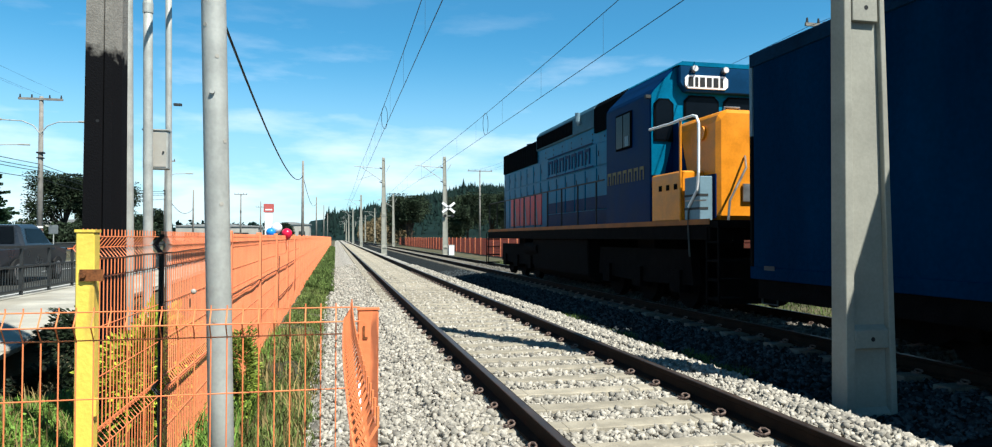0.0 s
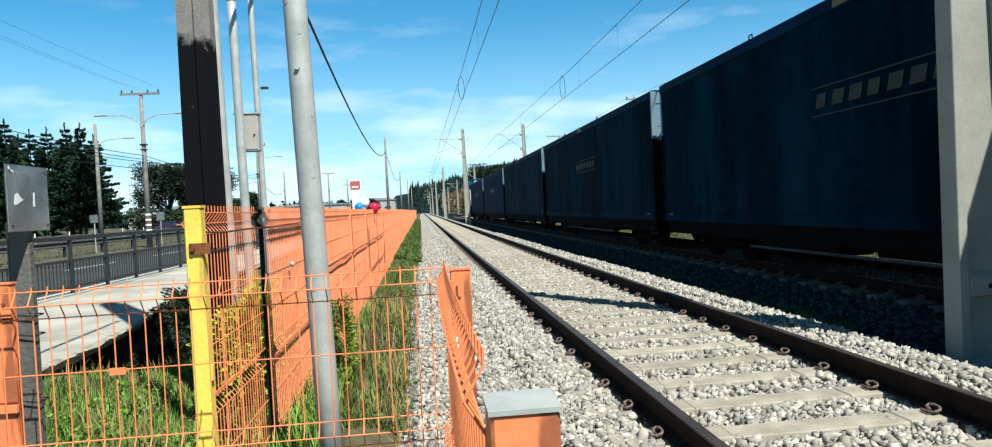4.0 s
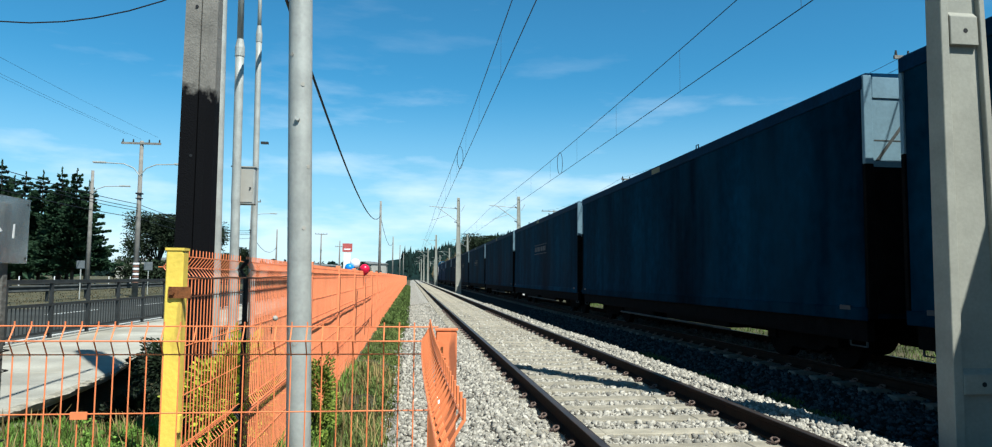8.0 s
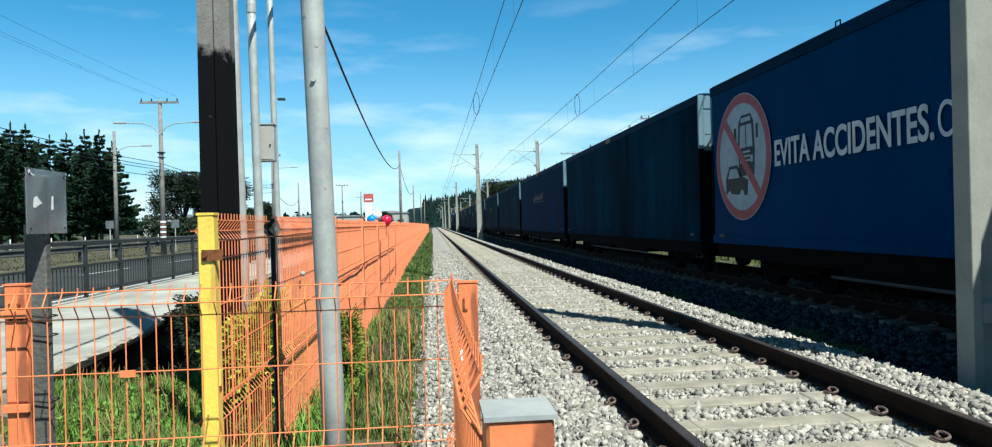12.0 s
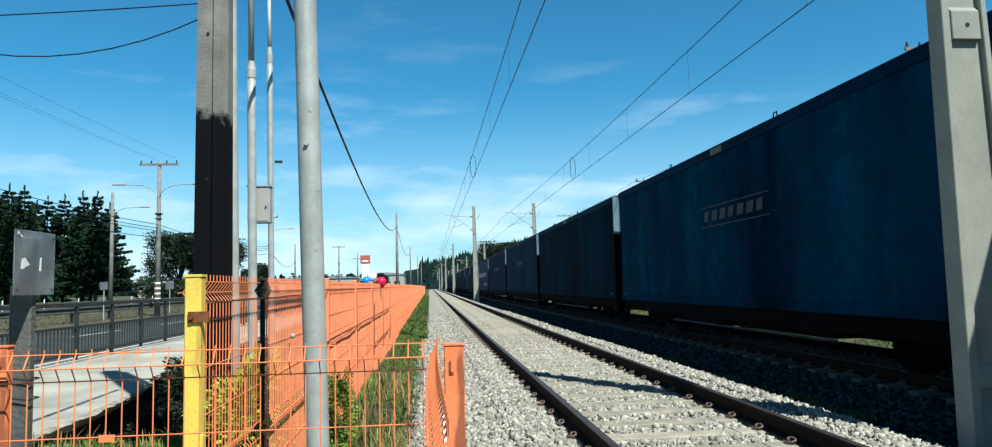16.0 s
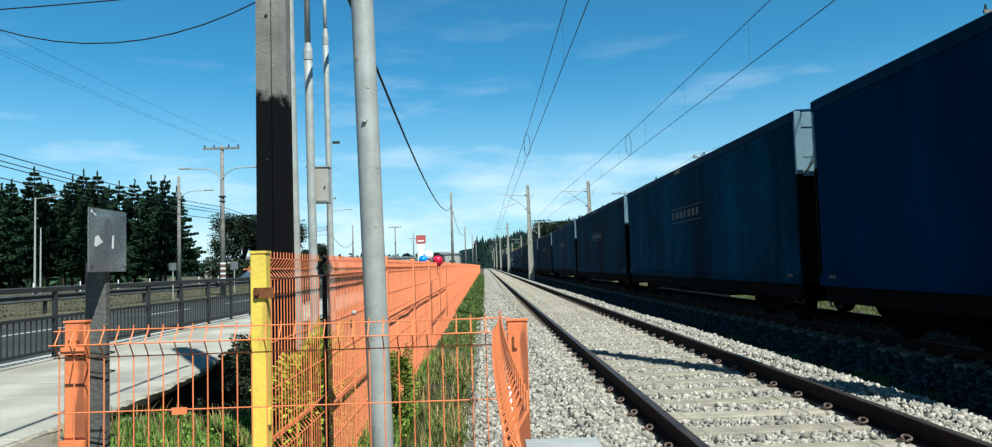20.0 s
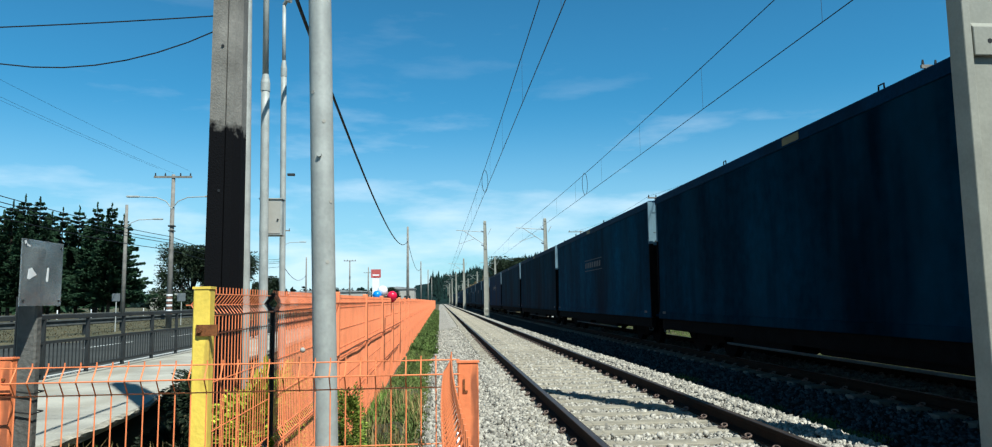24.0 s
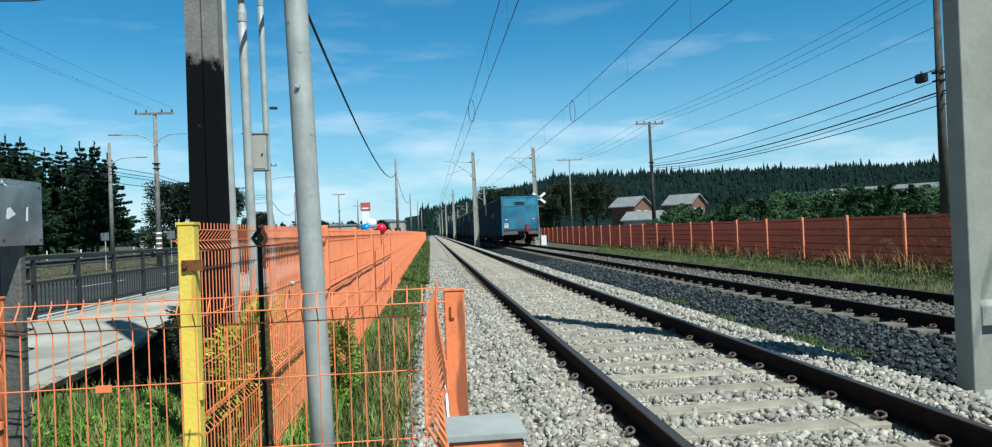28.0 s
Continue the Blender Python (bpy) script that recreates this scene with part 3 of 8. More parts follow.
def track(x, z, label):
    tr = thing("railway_track", pose(0, 0, 0), label, "railway track", kind="structure")
    for rx in (x, x + GAUGE):
        bm = B()
        prism(bm, rail_outline(rx, z - 0.003), "y", -30, 900)
        r = part("rail", bm, M["rail_rust"], tr, "rust-brown steel rail")
        bm = B()
        prism(bm, [(rx - 0.030, z - 0.004), (rx + 0.030, z - 0.004), (rx + 0.026, z + 0.001), (rx - 0.026, z + 0.001)], "y", -30, 900)
        part("running_surface", bm, M["rail_head"], r, "worn shiny top of the rail")
    return tr


near_track = track(NEAR, 0.0, "near railway track on concrete sleepers in pale stone")
far_track = track(FAR, FAR_Z, "far railway track on concrete sleepers in dark stone")


def stones(name, count, x0, x1, y0, y1, height, size, material, label, seed, power=1.0, sleepers=None):
    """Loose angular stones lying on a bed."""
    rng = np.random.default_rng(seed)
    base = np.array([(1, 0, 0), (-1, 0, 0), (0, 1, 0), (0, -1, 0), (0, 0, 1), (0, 0, -1), (.62, .62, .5), (-.62, .62, -.4), (.6, -.62, -.45), (-.6, -.6, .55)])
    faces = np.array([(0, 6, 4), (6, 2, 4), (2, 7, 1), (2, 1, 4), (1, 9, 4), (9, 3, 4), (3, 0, 4), (0, 3, 8), (3, 5, 8), (5, 0, 8), (0, 2, 6), (0, 5, 2), (5, 7, 2), (5, 1, 7), (1, 3, 9), (1, 5, 3)])
    n = len(base)
    u = rng.random(count) ** power
    y = y0 + (y1 - y0) * u
    x = rng.uniform(x0, x1, count)
    if sleepers is not None:
        off = np.abs((y - sleepers[0] + 0.3) % 0.6 - 0.3)
        ok = (off > 0.062 + 0.055 * rng.random(count)) | (np.abs(x - sleepers[1]) > 1.22) | (rng.random(count) < 0.10)
        x, y = x[ok], y[ok]
        count = len(x)
    z = np.array([height(a) for a in x])
    s = np.clip(rng.lognormal(-0.16, 0.34, count), 0.4, 1.7) * size
    v = base[None] * (1 + rng.uniform(-0.42, 0.38, (count, n, 1)))
    v = v * (s[:, None] * rng.uniform(0.55, 1.3, (count, 3)))[:, None, :]
    q = rng.normal(size=(count, 4))
    q /= np.linalg.norm(q, axis=1)[:, None]
    w, a, b, c = q.T
    rot = np.stack([np.stack([1 - 2 * (b * b + c * c), 2 * (a * b - w * c), 2 * (a * c + w * b)], 1), np.stack([2 * (a * b + w * c), 1 - 2 * (a * a + c * c), 2 * (b * c - w * a)], 1), np.stack([2 * (a * c - w * b), 2 * (b * c + w * a), 1 - 2 * (a * a + b * b)], 1)], 1)
    v = np.einsum("nij,nkj->nki", rot, v)
    v += np.stack([x, y, z + s * rng.uniform(-0.1, 0.55, count)], 1)[:, None, :]
    f = (faces[None] + (np.arange(count) * n)[:, None, None]).reshape(-1, 3)
    me = bpy.data.meshes.new(name)
    v = v.reshape(-1, 3)
    me.vertices.add(len(v))
    me.vertices.foreach_set("co", v.ravel())
    me.loops.add(f.size)
    me.loops.foreach_set("vertex_index", f.ravel())
    me.polygons.add(len(f))
    me.polygons.foreach_set("loop_start", np.arange(0, f.size, 3))
    me.polygons.foreach_set("loop_total", np.full(len(f), 3))
    me.update(calc_edges=True)
    me.materials.append(material)
    return tagged(new(name, me), label, "ballast", kind="stuff")


def along(outline):
    return lambda x: float(np.interp(x, [p[0] for p in outline], [p[1] for p in outline]))


near_top = along([(-1.9, -0.40), (-1.3, -0.34), (-0.75, -0.235), (-0.5, -0.206), (2.25, -0.206), (2.5, -0.210), (2.75, -0.23), (3.3, -0.42)])
far_top = along([(3.1, -0.43), (4.1, -0.31), (4.4, -0.285), (7.3, -0.285), (7.7, -0.3), (8.5, -0.45)])
stones("near_ballast", 62000, -1.75, 3.25, 2.2, 14, near_top, 0.025, M["ballast"], "pale crushed granite ballast around the near sleepers", 1, 1.3, (1.2, GAUGE / 2))
stones("middle_ballast", 28000, -1.8, 3.25, 14, 40, near_top, 0.028, M["ballast"], "pale crushed granite ballast further along the near track", 2, 1.4, (1.2, GAUGE / 2))
stones("rear_ballast", 13000, -1.8, 3.2, -12, 2.2, near_top, 0.033, M["ballast"], "pale crushed granite ballast behind the viewpoint", 5, 1.0, (1.2, GAUGE / 2))
stones("dark_ballast", 38000, 2.98, 8.4, 5, 34, far_top, 0.029, M["basalt"], "dark crushed basalt ballast around the far track", 3, 1.5, (1.45, FAR + GAUGE / 2))
stones("dusty_ballast", 9000, FAR + 0.08, FAR + GAUGE - 0.08, 5, 40, lambda x: far_top(x) + 0.05, 0.034, M["tan_ballast"], "dusty tan ballast packed between the far rails", 6, 1.5, (1.45, FAR + GAUGE / 2))
stones("sleeper_end_stones", 6500, -0.62, -0.13, 2.2, 16, lambda x: near_top(x) + 0.022, 0.026, M["ballast"], "pale stones lying over the sleeper ends", 8, 1.2)
stones("pale_shoulder_stones", 8000, 2.45, 3.08, 2.5, 18, lambda x: near_top(x) + 0.02, 0.028, M["ballast"], "pale loose stones heaped along the ballast shoulder", 4, 1.2)


# ---- sleepers and clips ----
def sleeper_mesh(key):
    bm = B()
    prism(bm, [(-0.14, -0.15), (0.14, -0.15), (0.11, 0.0), (-0.11, 0.0)], "x", -1.26, -0.55)
    prism(bm, [(-0.13, -0.15), (0.13, -0.15), (0.106, -0.006), (-0.106, -0.006)], "x", -0.55, 0.55)
    prism(bm, [(-0.14, -0.15), (0.14, -0.15), (0.11, 0.0), (-0.11, 0.0)], "x", 0.55, 1.26)
    return finish(bm, "sleeper", M[key], bevel=0.008)


def clip_mesh():
    """A bent spring clip, like a lying letter e, on its shoulder."""
    bm = B()
    pts = [(-0.035, 0.05, 0.012), (-0.035, -0.03, 0.014), (-0.02, -0.055, 0.022), (0.012, -0.055, 0.03), (0.03, -0.03, 0.036), (0.03, 0.02, 0.04), (0.012, 0.045, 0.038), (-0.01, 0.035, 0.03), (-0.012, 0.0, 0.018)]
    tube(bm, [(1.0 * x, 1.0 * y, 1.1 * z) for x, y, z in pts], 0.0095, 6)
    box(bm, -0.055, 0.02, -0.035, 0.035, -0.01, 0.008)
    return finish(bm, "clip", M["clip"])


CLIP = clip_mesh()
for tr, x0, z0, shift, SLEEPER in ((near_track, NEAR, 0.0, 0.0, sleeper_mesh("sleeper")), (far_track, FAR, FAR_Z, 0.25, sleeper_mesh("old_sleeper"))):
    for i in range(-40, 250 if tr is near_track else 220):
        y = 1.2 + shift + 0.6 * i
        sl = share("sleeper", SLEEPER, tr, pose(x0 + GAUGE / 2, y, z0 - 0.162))
        if i < (48 if tr is near_track else 46) and i > 0:
            for rx in (x0, x0 + GAUGE):
                for side in (-1, 1):
                    share("clip", CLIP, sl, pose(rx + side * 0.108 - x0 - GAUGE / 2, 0, 0.0, 0, 0, 0 if side < 0 else 180))

# ---- concrete catenary masts ----
CONC = M["concrete"]


def mast(x, y, height=9.3, base=-0.40, arm=0, label=""):
    th = thing("catenary_mast", pose(x, y, base), label or "pale concrete catenary mast with recessed faces beside the track", "mast", "catenary masts")
    bm = B()
    w, d, r = 0.275, 0.105, 0.055
    box(bm, -w, -w + 0.095, -d, d, 0, height)
    box(bm, w - 0.07, w, -d, d, 0, height)
    box(bm, -w + 0.095, w - 0.07, -d + r, d - r, 0, height)
    for a, b in ((0.0, 0.05), (0.65, 0.82), (3.70, 3.96), (6.6, 6.9), (height - 0.25, height)):
        prism(bm, [(-d, a), (-d, b), (-d + r, b + 0.05), (d - r, b + 0.05), (d, b), (d, a)], "x", -w + 0.095, w - 0.07)
    for v in bm.verts:
        k = float(np.interp(v.co.z, (0, 0.5, 1.55, 2.6, 3.54, 9.3), (1.0, 0.96, 0.86, 0.77, 0.71, 0.5)))
        v.co.x *= k
        v.co.y *= 0.6 + 0.4 * k
        v.co.x -= 0.012 * v.co.z
    part("shaft", bm, CONC, th, bevel=0.006)
    for z in (0.736, 3.83, 6.75):
        bm = B()
        yk = d * (0.6 + 0.4 * float(np.interp(z, (0.5, 1.55, 2.6, 3.54, 9.3), (0.96, 0.86, 0.77, 0.71, 0.5))))
        tube(bm, [(0.02 - 0.012 * z, -yk - 0.002, z), (0.02 - 0.012 * z, -yk + 0.02, z)], 0.022, 10)
        part("bolt_hole", bm, M["black"], th)
    for z, ys in ((2.25, (-0.045, 0.015)), (2.54, (-0.02,)), (2.82, (-0.045, 0.015))):
        for sx in ys:
            bm = B()
            xk = w * float(np.interp(z + 0.025, (0.5, 1.55, 2.6, 3.54, 9.3), (0.96, 0.86, 0.77, 0.71, 0.5))) + 0.012 * z
            box(bm, -xk - 0.003, -xk + 0.01, sx, sx + 0.018, z, z + 0.05)
            part("cast_slot", bm, M["black"], th)
    if arm:
        s = arm
        bm = B()
        tube(bm, [(0, 0, 8.25), (s * 2.9, 0, 8.45)], 0.03, 8)
        part("top_tube", bm, M["galv"], th)
        bm = B()
        tube(bm, [(0, 0, 6.9), (s * 2.2, 0, 8.4)], 0.03, 8)
        part("bracket_tube", bm, M["galv"], th)
        bm = B()
        tube(bm, [(s * 1.1, 0, 7.62), (s * 2.6, 0, 7.1)], 0.022, 8)
        part("steady_arm", bm, M["galv"], th)
        for z in (8.25, 6.9):
            bm = B()
            for k in range(5):
                tube(bm, [(s * (0.2 + 0.06 * k), 0, z + 0.02 * k), (s * (0.23 + 0.06 * k), 0, z + 0.02 * k)], 0.075, 10)
            part("insulator", bm, M["black"], th)
        bm = B()
        tube(bm, [(-s * 0.18, 0, 8.0), (-s * 0.5, 0, 8.6)], 0.025, 8)
        part("feeder_bracket", bm, M["galv"], th)
    return th


mast(3.45, 5.95, label="tall pale concrete mast with recessed faces standing between the tracks")
for i in range(9):
    mast(3.15, 69.5 + 62 * i, arm=-1)
    mast(8.75, 67.4 + 62 * i, arm=-1)


def catenary(x, low, high, label):
    """Contact wire, sagging messenger wire and droppers, span by span."""
    for i in range(8):
        ya, yb = 6.5 + 62 * (i - 1), 6.5 + 62 * i
        if yb < 0:
            continue
        th = thing("overhead_line", pose(x, ya, 0), label, "overhead wire", "overhead line spans")
        L = yb - ya
        bm = B()
        tube(bm, [(0, 0, low), (0, L, low)], 0.011, 6)
        part("contact_wire", bm, M["copper"], th)
        zm = lambda s: high - 4 * 0.30 * (s / L) * (1 - s / L)
        bm = B()
        tube(bm, [(0, L * k / 16, zm(L * k / 16)) for k in range(17)], 0.012, 6)
        part("messenger_wire", bm, M["copper"], th)
        for k in range(1, 10):
            bm = B()
            y = L * k / 10
            tube(bm, [(0, y, low), (0, y, zm(y))], 0.004, 4)
            part("dropper", bm, M["copper"], th)
        if i == 1:
            bm = B()
            tube(bm, [(0.15 * math.sin(k * math.pi / 12), 28.5 + 0.1 * math.sin(k * math.pi / 12), low + 0.55 - 0.55 * math.cos(k * math.pi / 12)) for k in range(25)], 0.012, 6, cap=False)
            part("wire_loop", bm, M["copper"], th, "oval loop of wire joining the two lines")


catenary(NEAR + GAUGE / 2, 6.52, 8.02, "dark overhead contact wire and messenger over the near track")
catenary(FAR + GAUGE / 2, 6.38, 7.74, "dark overhead contact wire and messenger over the far track")


# ---- welded mesh fences ----
def wire_path(height, folds, bulge=0.03):
    pts = [(0, 0.0)]
    for f in sorted(folds):
        pts += [(0, f - 0.045), (bulge, f), (0, f + 0.045)]
    return pts + [(0, height)]


def mesh_panel(width, height, folds, rungs, pitch=0.05, r=0.0026, spike=0.03, sides=5, bulge=0.03):
    """Joined bent upright wires and rungs of a welded panel, along x from 0, with folds towards -y."""
    bm = B()
    path = wire_path(height + spike, folds, bulge)
    k = int(width / pitch)
    for i in range(k + 1):
        tube(bm, [(i * pitch, -o, z) for o, z in path], r, sides)
    for z in rungs:
        off = bulge if any(abs(z - f) < 0.01 for f in folds) else 0.0
        tube(bm, [(-0.01, -off, z), (k * pitch + 0.01, -off, z)], r, sides)
    return bm


LOW_F, LOW_R = (0.535, 1.005), (0.03, 0.24, 0.49, 0.535, 0.58, 0.77, 0.96, 1.005, 1.05)
low = thing("low_fence", pose(-2.84, 2.62, -0.30), "low orange welded-wire fence with bent folds across the verge", "fence")
path = wire_path(1.35, (0.785, 1.29))
UP = B()
tube(UP, [(0, -o, z) for o, z in path], 0.0023, 6)
UP = finish(UP, "upright_wire", M["orange"])
for i in range(31):
    share("upright_wire", UP, low, pose(0.05 * i - 0.01, 0, 0))
for z in (0.05, 0.28, 0.52, 0.74, 0.785, 0.83, 1.06, 1.245, 1.29, 1.335):
    bm = B()
    off = 0.03 if z in (0.785, 1.29) else 0
    tube(bm, [(-0.03, -off, z), (1.52, -off, z)], 0.0023, 6)
    part("rung_wire", bm, M["orange"], low)
bm = B()
box(bm, 0.373, 0.423, -0.012, -0.006, 1.045, 1.068)
part("tag_plate", bm, M["orange"], low)


def square_post(name, x, y, base, top, half, m, label, cap=None, deep=None):
    th = thing(name, pose(x, y, base), label, "fence post", "fence posts")
    bm = B()
    deep = deep or half
    box(bm, -half, half, -deep, deep, 0, top - base)
    part("shaft", bm, M[m], th, bevel=0.004)
    bm = B()
    h = top - base
    box(bm, -half - 0.003, half + 0.003, -deep - 0.003, deep + 0.003, h, h + 0.006)
    part("cap", bm, M[cap or m], th, "grey steel cap" if cap else "")
    return th


op = square_post("orange_post", -2.835, 2.70, -0.35, 1.06, 0.036, "orange_worn", "orange flat steel post at the end of the low fence", deep=0.018)
for z in (1.30, 0.98, 0.62):
    bm = B()
    box(bm, -0.042, 0.042, -0.032, -0.018, z, z + 0.025)
    part("clamp", bm, M["orange"], op)
for x, z in ((-0.014, 1.345), (0.014, 1.345), (-0.014, 1.295), (0.014, 1.295), (0.0, 0.70)):
    bm = B()
    tube(bm, [(x, -0.026, z), (x, -0.018, z)], 0.0055, 8)
    part("bolt", bm, M["rusty"], op)
gp = square_post("gate_post", -1.290, 2.68, -0.4, 1.02, 0.036, "orange_worn", "orange flat steel corner post beside the ballast", deep=0.018)
bm = B()
box(bm, -0.018, -0.011, -0.022, -0.018, 1.325, 1.365)
box(bm, -0.018, -0.002, -0.022, -0.018, 1.32, 1.327)
part("latch_plate", bm, M["rusty"], gp)
square_post("near_post", -1.31, 0.99, -0.4, 0.996, 0.041, "orange_worn", "orange square post close by with a grey steel cap", "galv")

# side panel of the low fence, bowed slightly, running back along the ballast
side = thing("side_fence", pose(-1.347, 2.64, -0.30, 0, 0, -90.1), "orange welded-wire panel seen almost edge-on beside the ballast", "fence")
SIDE_UP = B()
tube(SIDE_UP, [(0, -o * 0.9, z) for o, z in wire_path(1.36, (0.3, 0.785, 1.29), 0.03)], 0.0023, 6)
SIDE_UP = finish(SIDE_UP, "upright_wire", M["orange"])
bowed = lambda x: -0.008 * math.sin(math.pi * x / 1.6)
for i in range(33):
    share("upright_wire", SIDE_UP, side, pose(0.05 * i, bowed(0.05 * i), 0))
for z in (0.05, 0.26, 0.3, 0.34, 0.55, 0.74, 0.785, 0.83, 1.06, 1.245, 1.29, 1.335):
    bm = B()
    off = 0.027 if z in (0.3, 0.785, 1.29) else 0
    tube(bm, [(x, bowed(x) - off, z) for x in [0.1 * k for k in range(17)]], 0.0023, 6)
    part("rung_wire", bm, M["orange"], side)
bm = B()
tube(bm, [(0.62, 0.006, 1.20), (0.70, 0.012, 1.05), (0.78, 0.012, 0.9)], 0.005, 6)
part("tie_rod", bm, M["steel"], side, "bare steel tie rod")

# tall fence along the verge
yp = thing("yellow_post", pose(-2.28, 2.98, -0.35), "yellow-painted square steel post at the end of the tall fence", "fence post", "fence posts")
bm = B()
box(bm, -0.031, 0.031, -0.031, 0.031, 0, 1.64)
part("shaft", bm, M["yellow"], yp, bevel=0.004)
bm = B()
box(bm, -0.034, 0.034, -0.034, 0.034, 1.64, 1.65)
part("cap", bm, M["yellow"], yp)
for z, m in ((1.465, "rusty"), (0.62, "rusty")):
    bm = B()
    box(bm, -0.015, 0.062, -0.040, -0.031, z, z + 0.042)
    tube(bm, [(0.0, -0.05, z + 0.02), (0.0, -0.04, z + 0.02)], 0.008, 8)
    part("bracket", bm, M[m], yp, "rusty steel bracket")
for z in (0.98, 0.62):
    bm = B()
    box(bm, 0.031, 0.042, -0.03, 0.0, z, z + 0.06)
    part("hinge_tab", bm, M["yellow"], yp)

M["panel_brown"] = mat("dark_panel_brown", (0.085, 0.032, 0.014), 0.85, var=0.4, scale=12, fine=80)
TALL_R = (0.05, 0.25, 0.45, 0.655, 0.70, 0.745, 0.95, 1.15, 1.35, 1.425, 1.47, 1.515)
tall = thing("tall_fence", pose(FENCE_X, 3.04, -0.24), "tall orange welded-wire fence running along the verge", "fence")
UP2 = B()
tube(UP2, [(o, 0, z) for o, z in wire_path(1.545, (0.70, 1.47), -0.035)], 0.0025, 5)
UP2 = finish(UP2, "upright_wire", M["orange"])
for i in range(1, 24):
    share("upright_wire", UP2, tall, pose(0, 0.05 * i, 0))
for z in TALL_R:
    bm = B()
    off = -0.035 if z in (0.70, 1.47) else 0
    tube(bm, [(off, 0.0, z), (off, 1.24, z)], 0.0025, 5)
    part("rung_wire", bm, M["orange"], tall)
bm = mesh_panel(2.5, 1.515, (0.70, 1.47), TALL_R, r=0.0044, sides=4)
PANEL = finish(bm, "mesh_panel", M["orange_far"])
bm = mesh_panel(2.5, 1.515, (0.52, 1.0, 1.47), (0.05, 0.25, 0.475, 0.52, 0.565, 0.75, 0.955, 1.0, 1.045, 1.22, 1.425, 1.47, 1.515), r=0.0044, sides=4, bulge=0.009)
FOLDED = finish(bm, "mesh_panel", M["orange_far"])
bm = B()
box(bm, -0.03, 0.03, -0.03, 0.03, -0.2, 1.57)
POST = finish(bm, "post", M["orange_far"], bevel=0.004)
# wires coloured black to paint the shadowed overlap of two mesh panels
bm = B()
tube(bm, [(o, 0, z) for o, z in wire_path(1.53, (0.70, 1.47), -0.035)], 0.0055, 5)
SHADED_LAP = finish(bm, "lapped_wire", M["black"])
y = 1.27
for dx, dy in ((0, -0.013), (0, 0), (0, 0.013), (0.013, -0.007), (0.013, 0.007)):
    share("lapped_wire", SHADED_LAP, tall, pose(dx, y + dy, 0))
n = 0
while y < 150:
    share("mesh_panel", PANEL if n < 1 else FOLDED, tall, pose(0, y + 0.03, 0.0, 0, 0, 90))
    y += 2.56
    share("post", POST, tall, pose(0.0, y, 0.0, 0, 0, 0))
    n += 1
# dark brown strips along the folds, and dark gaps at the joints of the panels
r_f = random.Random(3)
# the third strip paints the shade beneath the near section's top fold
for a, b, z in ((3.6, 14.0, 0.995), (9.4, 13.6, 0.52), (0.1, 2.6, 1.43)):
    bm = B()
    k_ = int((b - a) / 0.35)
    tube(bm, [(0.030, a + (b - a) * k / k_, z + r_f.uniform(-0.012, 0.012)) for k in range(k_ + 1)], 0.006 if a > 1 else 0.004, 6)
    part("slack_strap", bm, M["panel_brown"], tall, "dark brown strip along a fold")
for y, za, zb, lean_ in ((6.37, 0.45, 1.46, 0.02), (8.95, 0.95, 1.46, 0.03), (9.35, 0.35, 1.2, -0.12), (11.5, 0.3, 1.46, 0.04), (14.1, 0.3, 1.46, -0.05)):
    bm = B()
    tube(bm, [(0.030, y, zb), (0.030, y + lean_, 0.5 * (za + zb)), (0.030, y + 1.5 * lean_, za)], 0.007, 6)
    part("joint_gap", bm, M["panel_brown"], tall, "dark joint between two panels")
bm = B()
bmesh.ops.create_uvsphere(bm, u_segments=12, v_segments=8, radius=0.018)
part("post_cap", bm, M["cream"], tall, "pale round cap", smooth=True, at=pose(0.03, 2.05, 1.16))

# right-hand fence
rf = thing("far_fence", pose(RIGHT_X, 4.0, -0.24), "welded-wire fence with backlit dark red panels and orange posts beyond the tracks", "fence")
bm = mesh_panel(2.46, 1.42, (), (0.05, 0.25, 0.45, 0.65, 0.9, 1.1, 1.37), pitch=0.0333, r=0.0075, sides=4)
# the panels' dark red has the shade of their backlit side in it
M["backlit_mesh"] = mat("backlit_red_mesh", (0.115, 0.0175, 0.0085), 0.7, var=0.2, scale=2, fine=40, bump=0)
RPANEL = finish(bm, "mesh_panel", M["backlit_mesh"])
bm = B()
box(bm, -0.035, 0.035, -0.035, 0.035, -0.2, 1.50)
RPOST = finish(bm, "post", M["orange_far"], bevel=0.004)
for i in range(54):
    share("mesh_panel", RPANEL, rf, pose(0, 2.57 * i + 1.05, 0, 0, 0, 90))
    share("post", RPOST, rf, pose(-0.012, 2.57 * i + 1.0, 0))


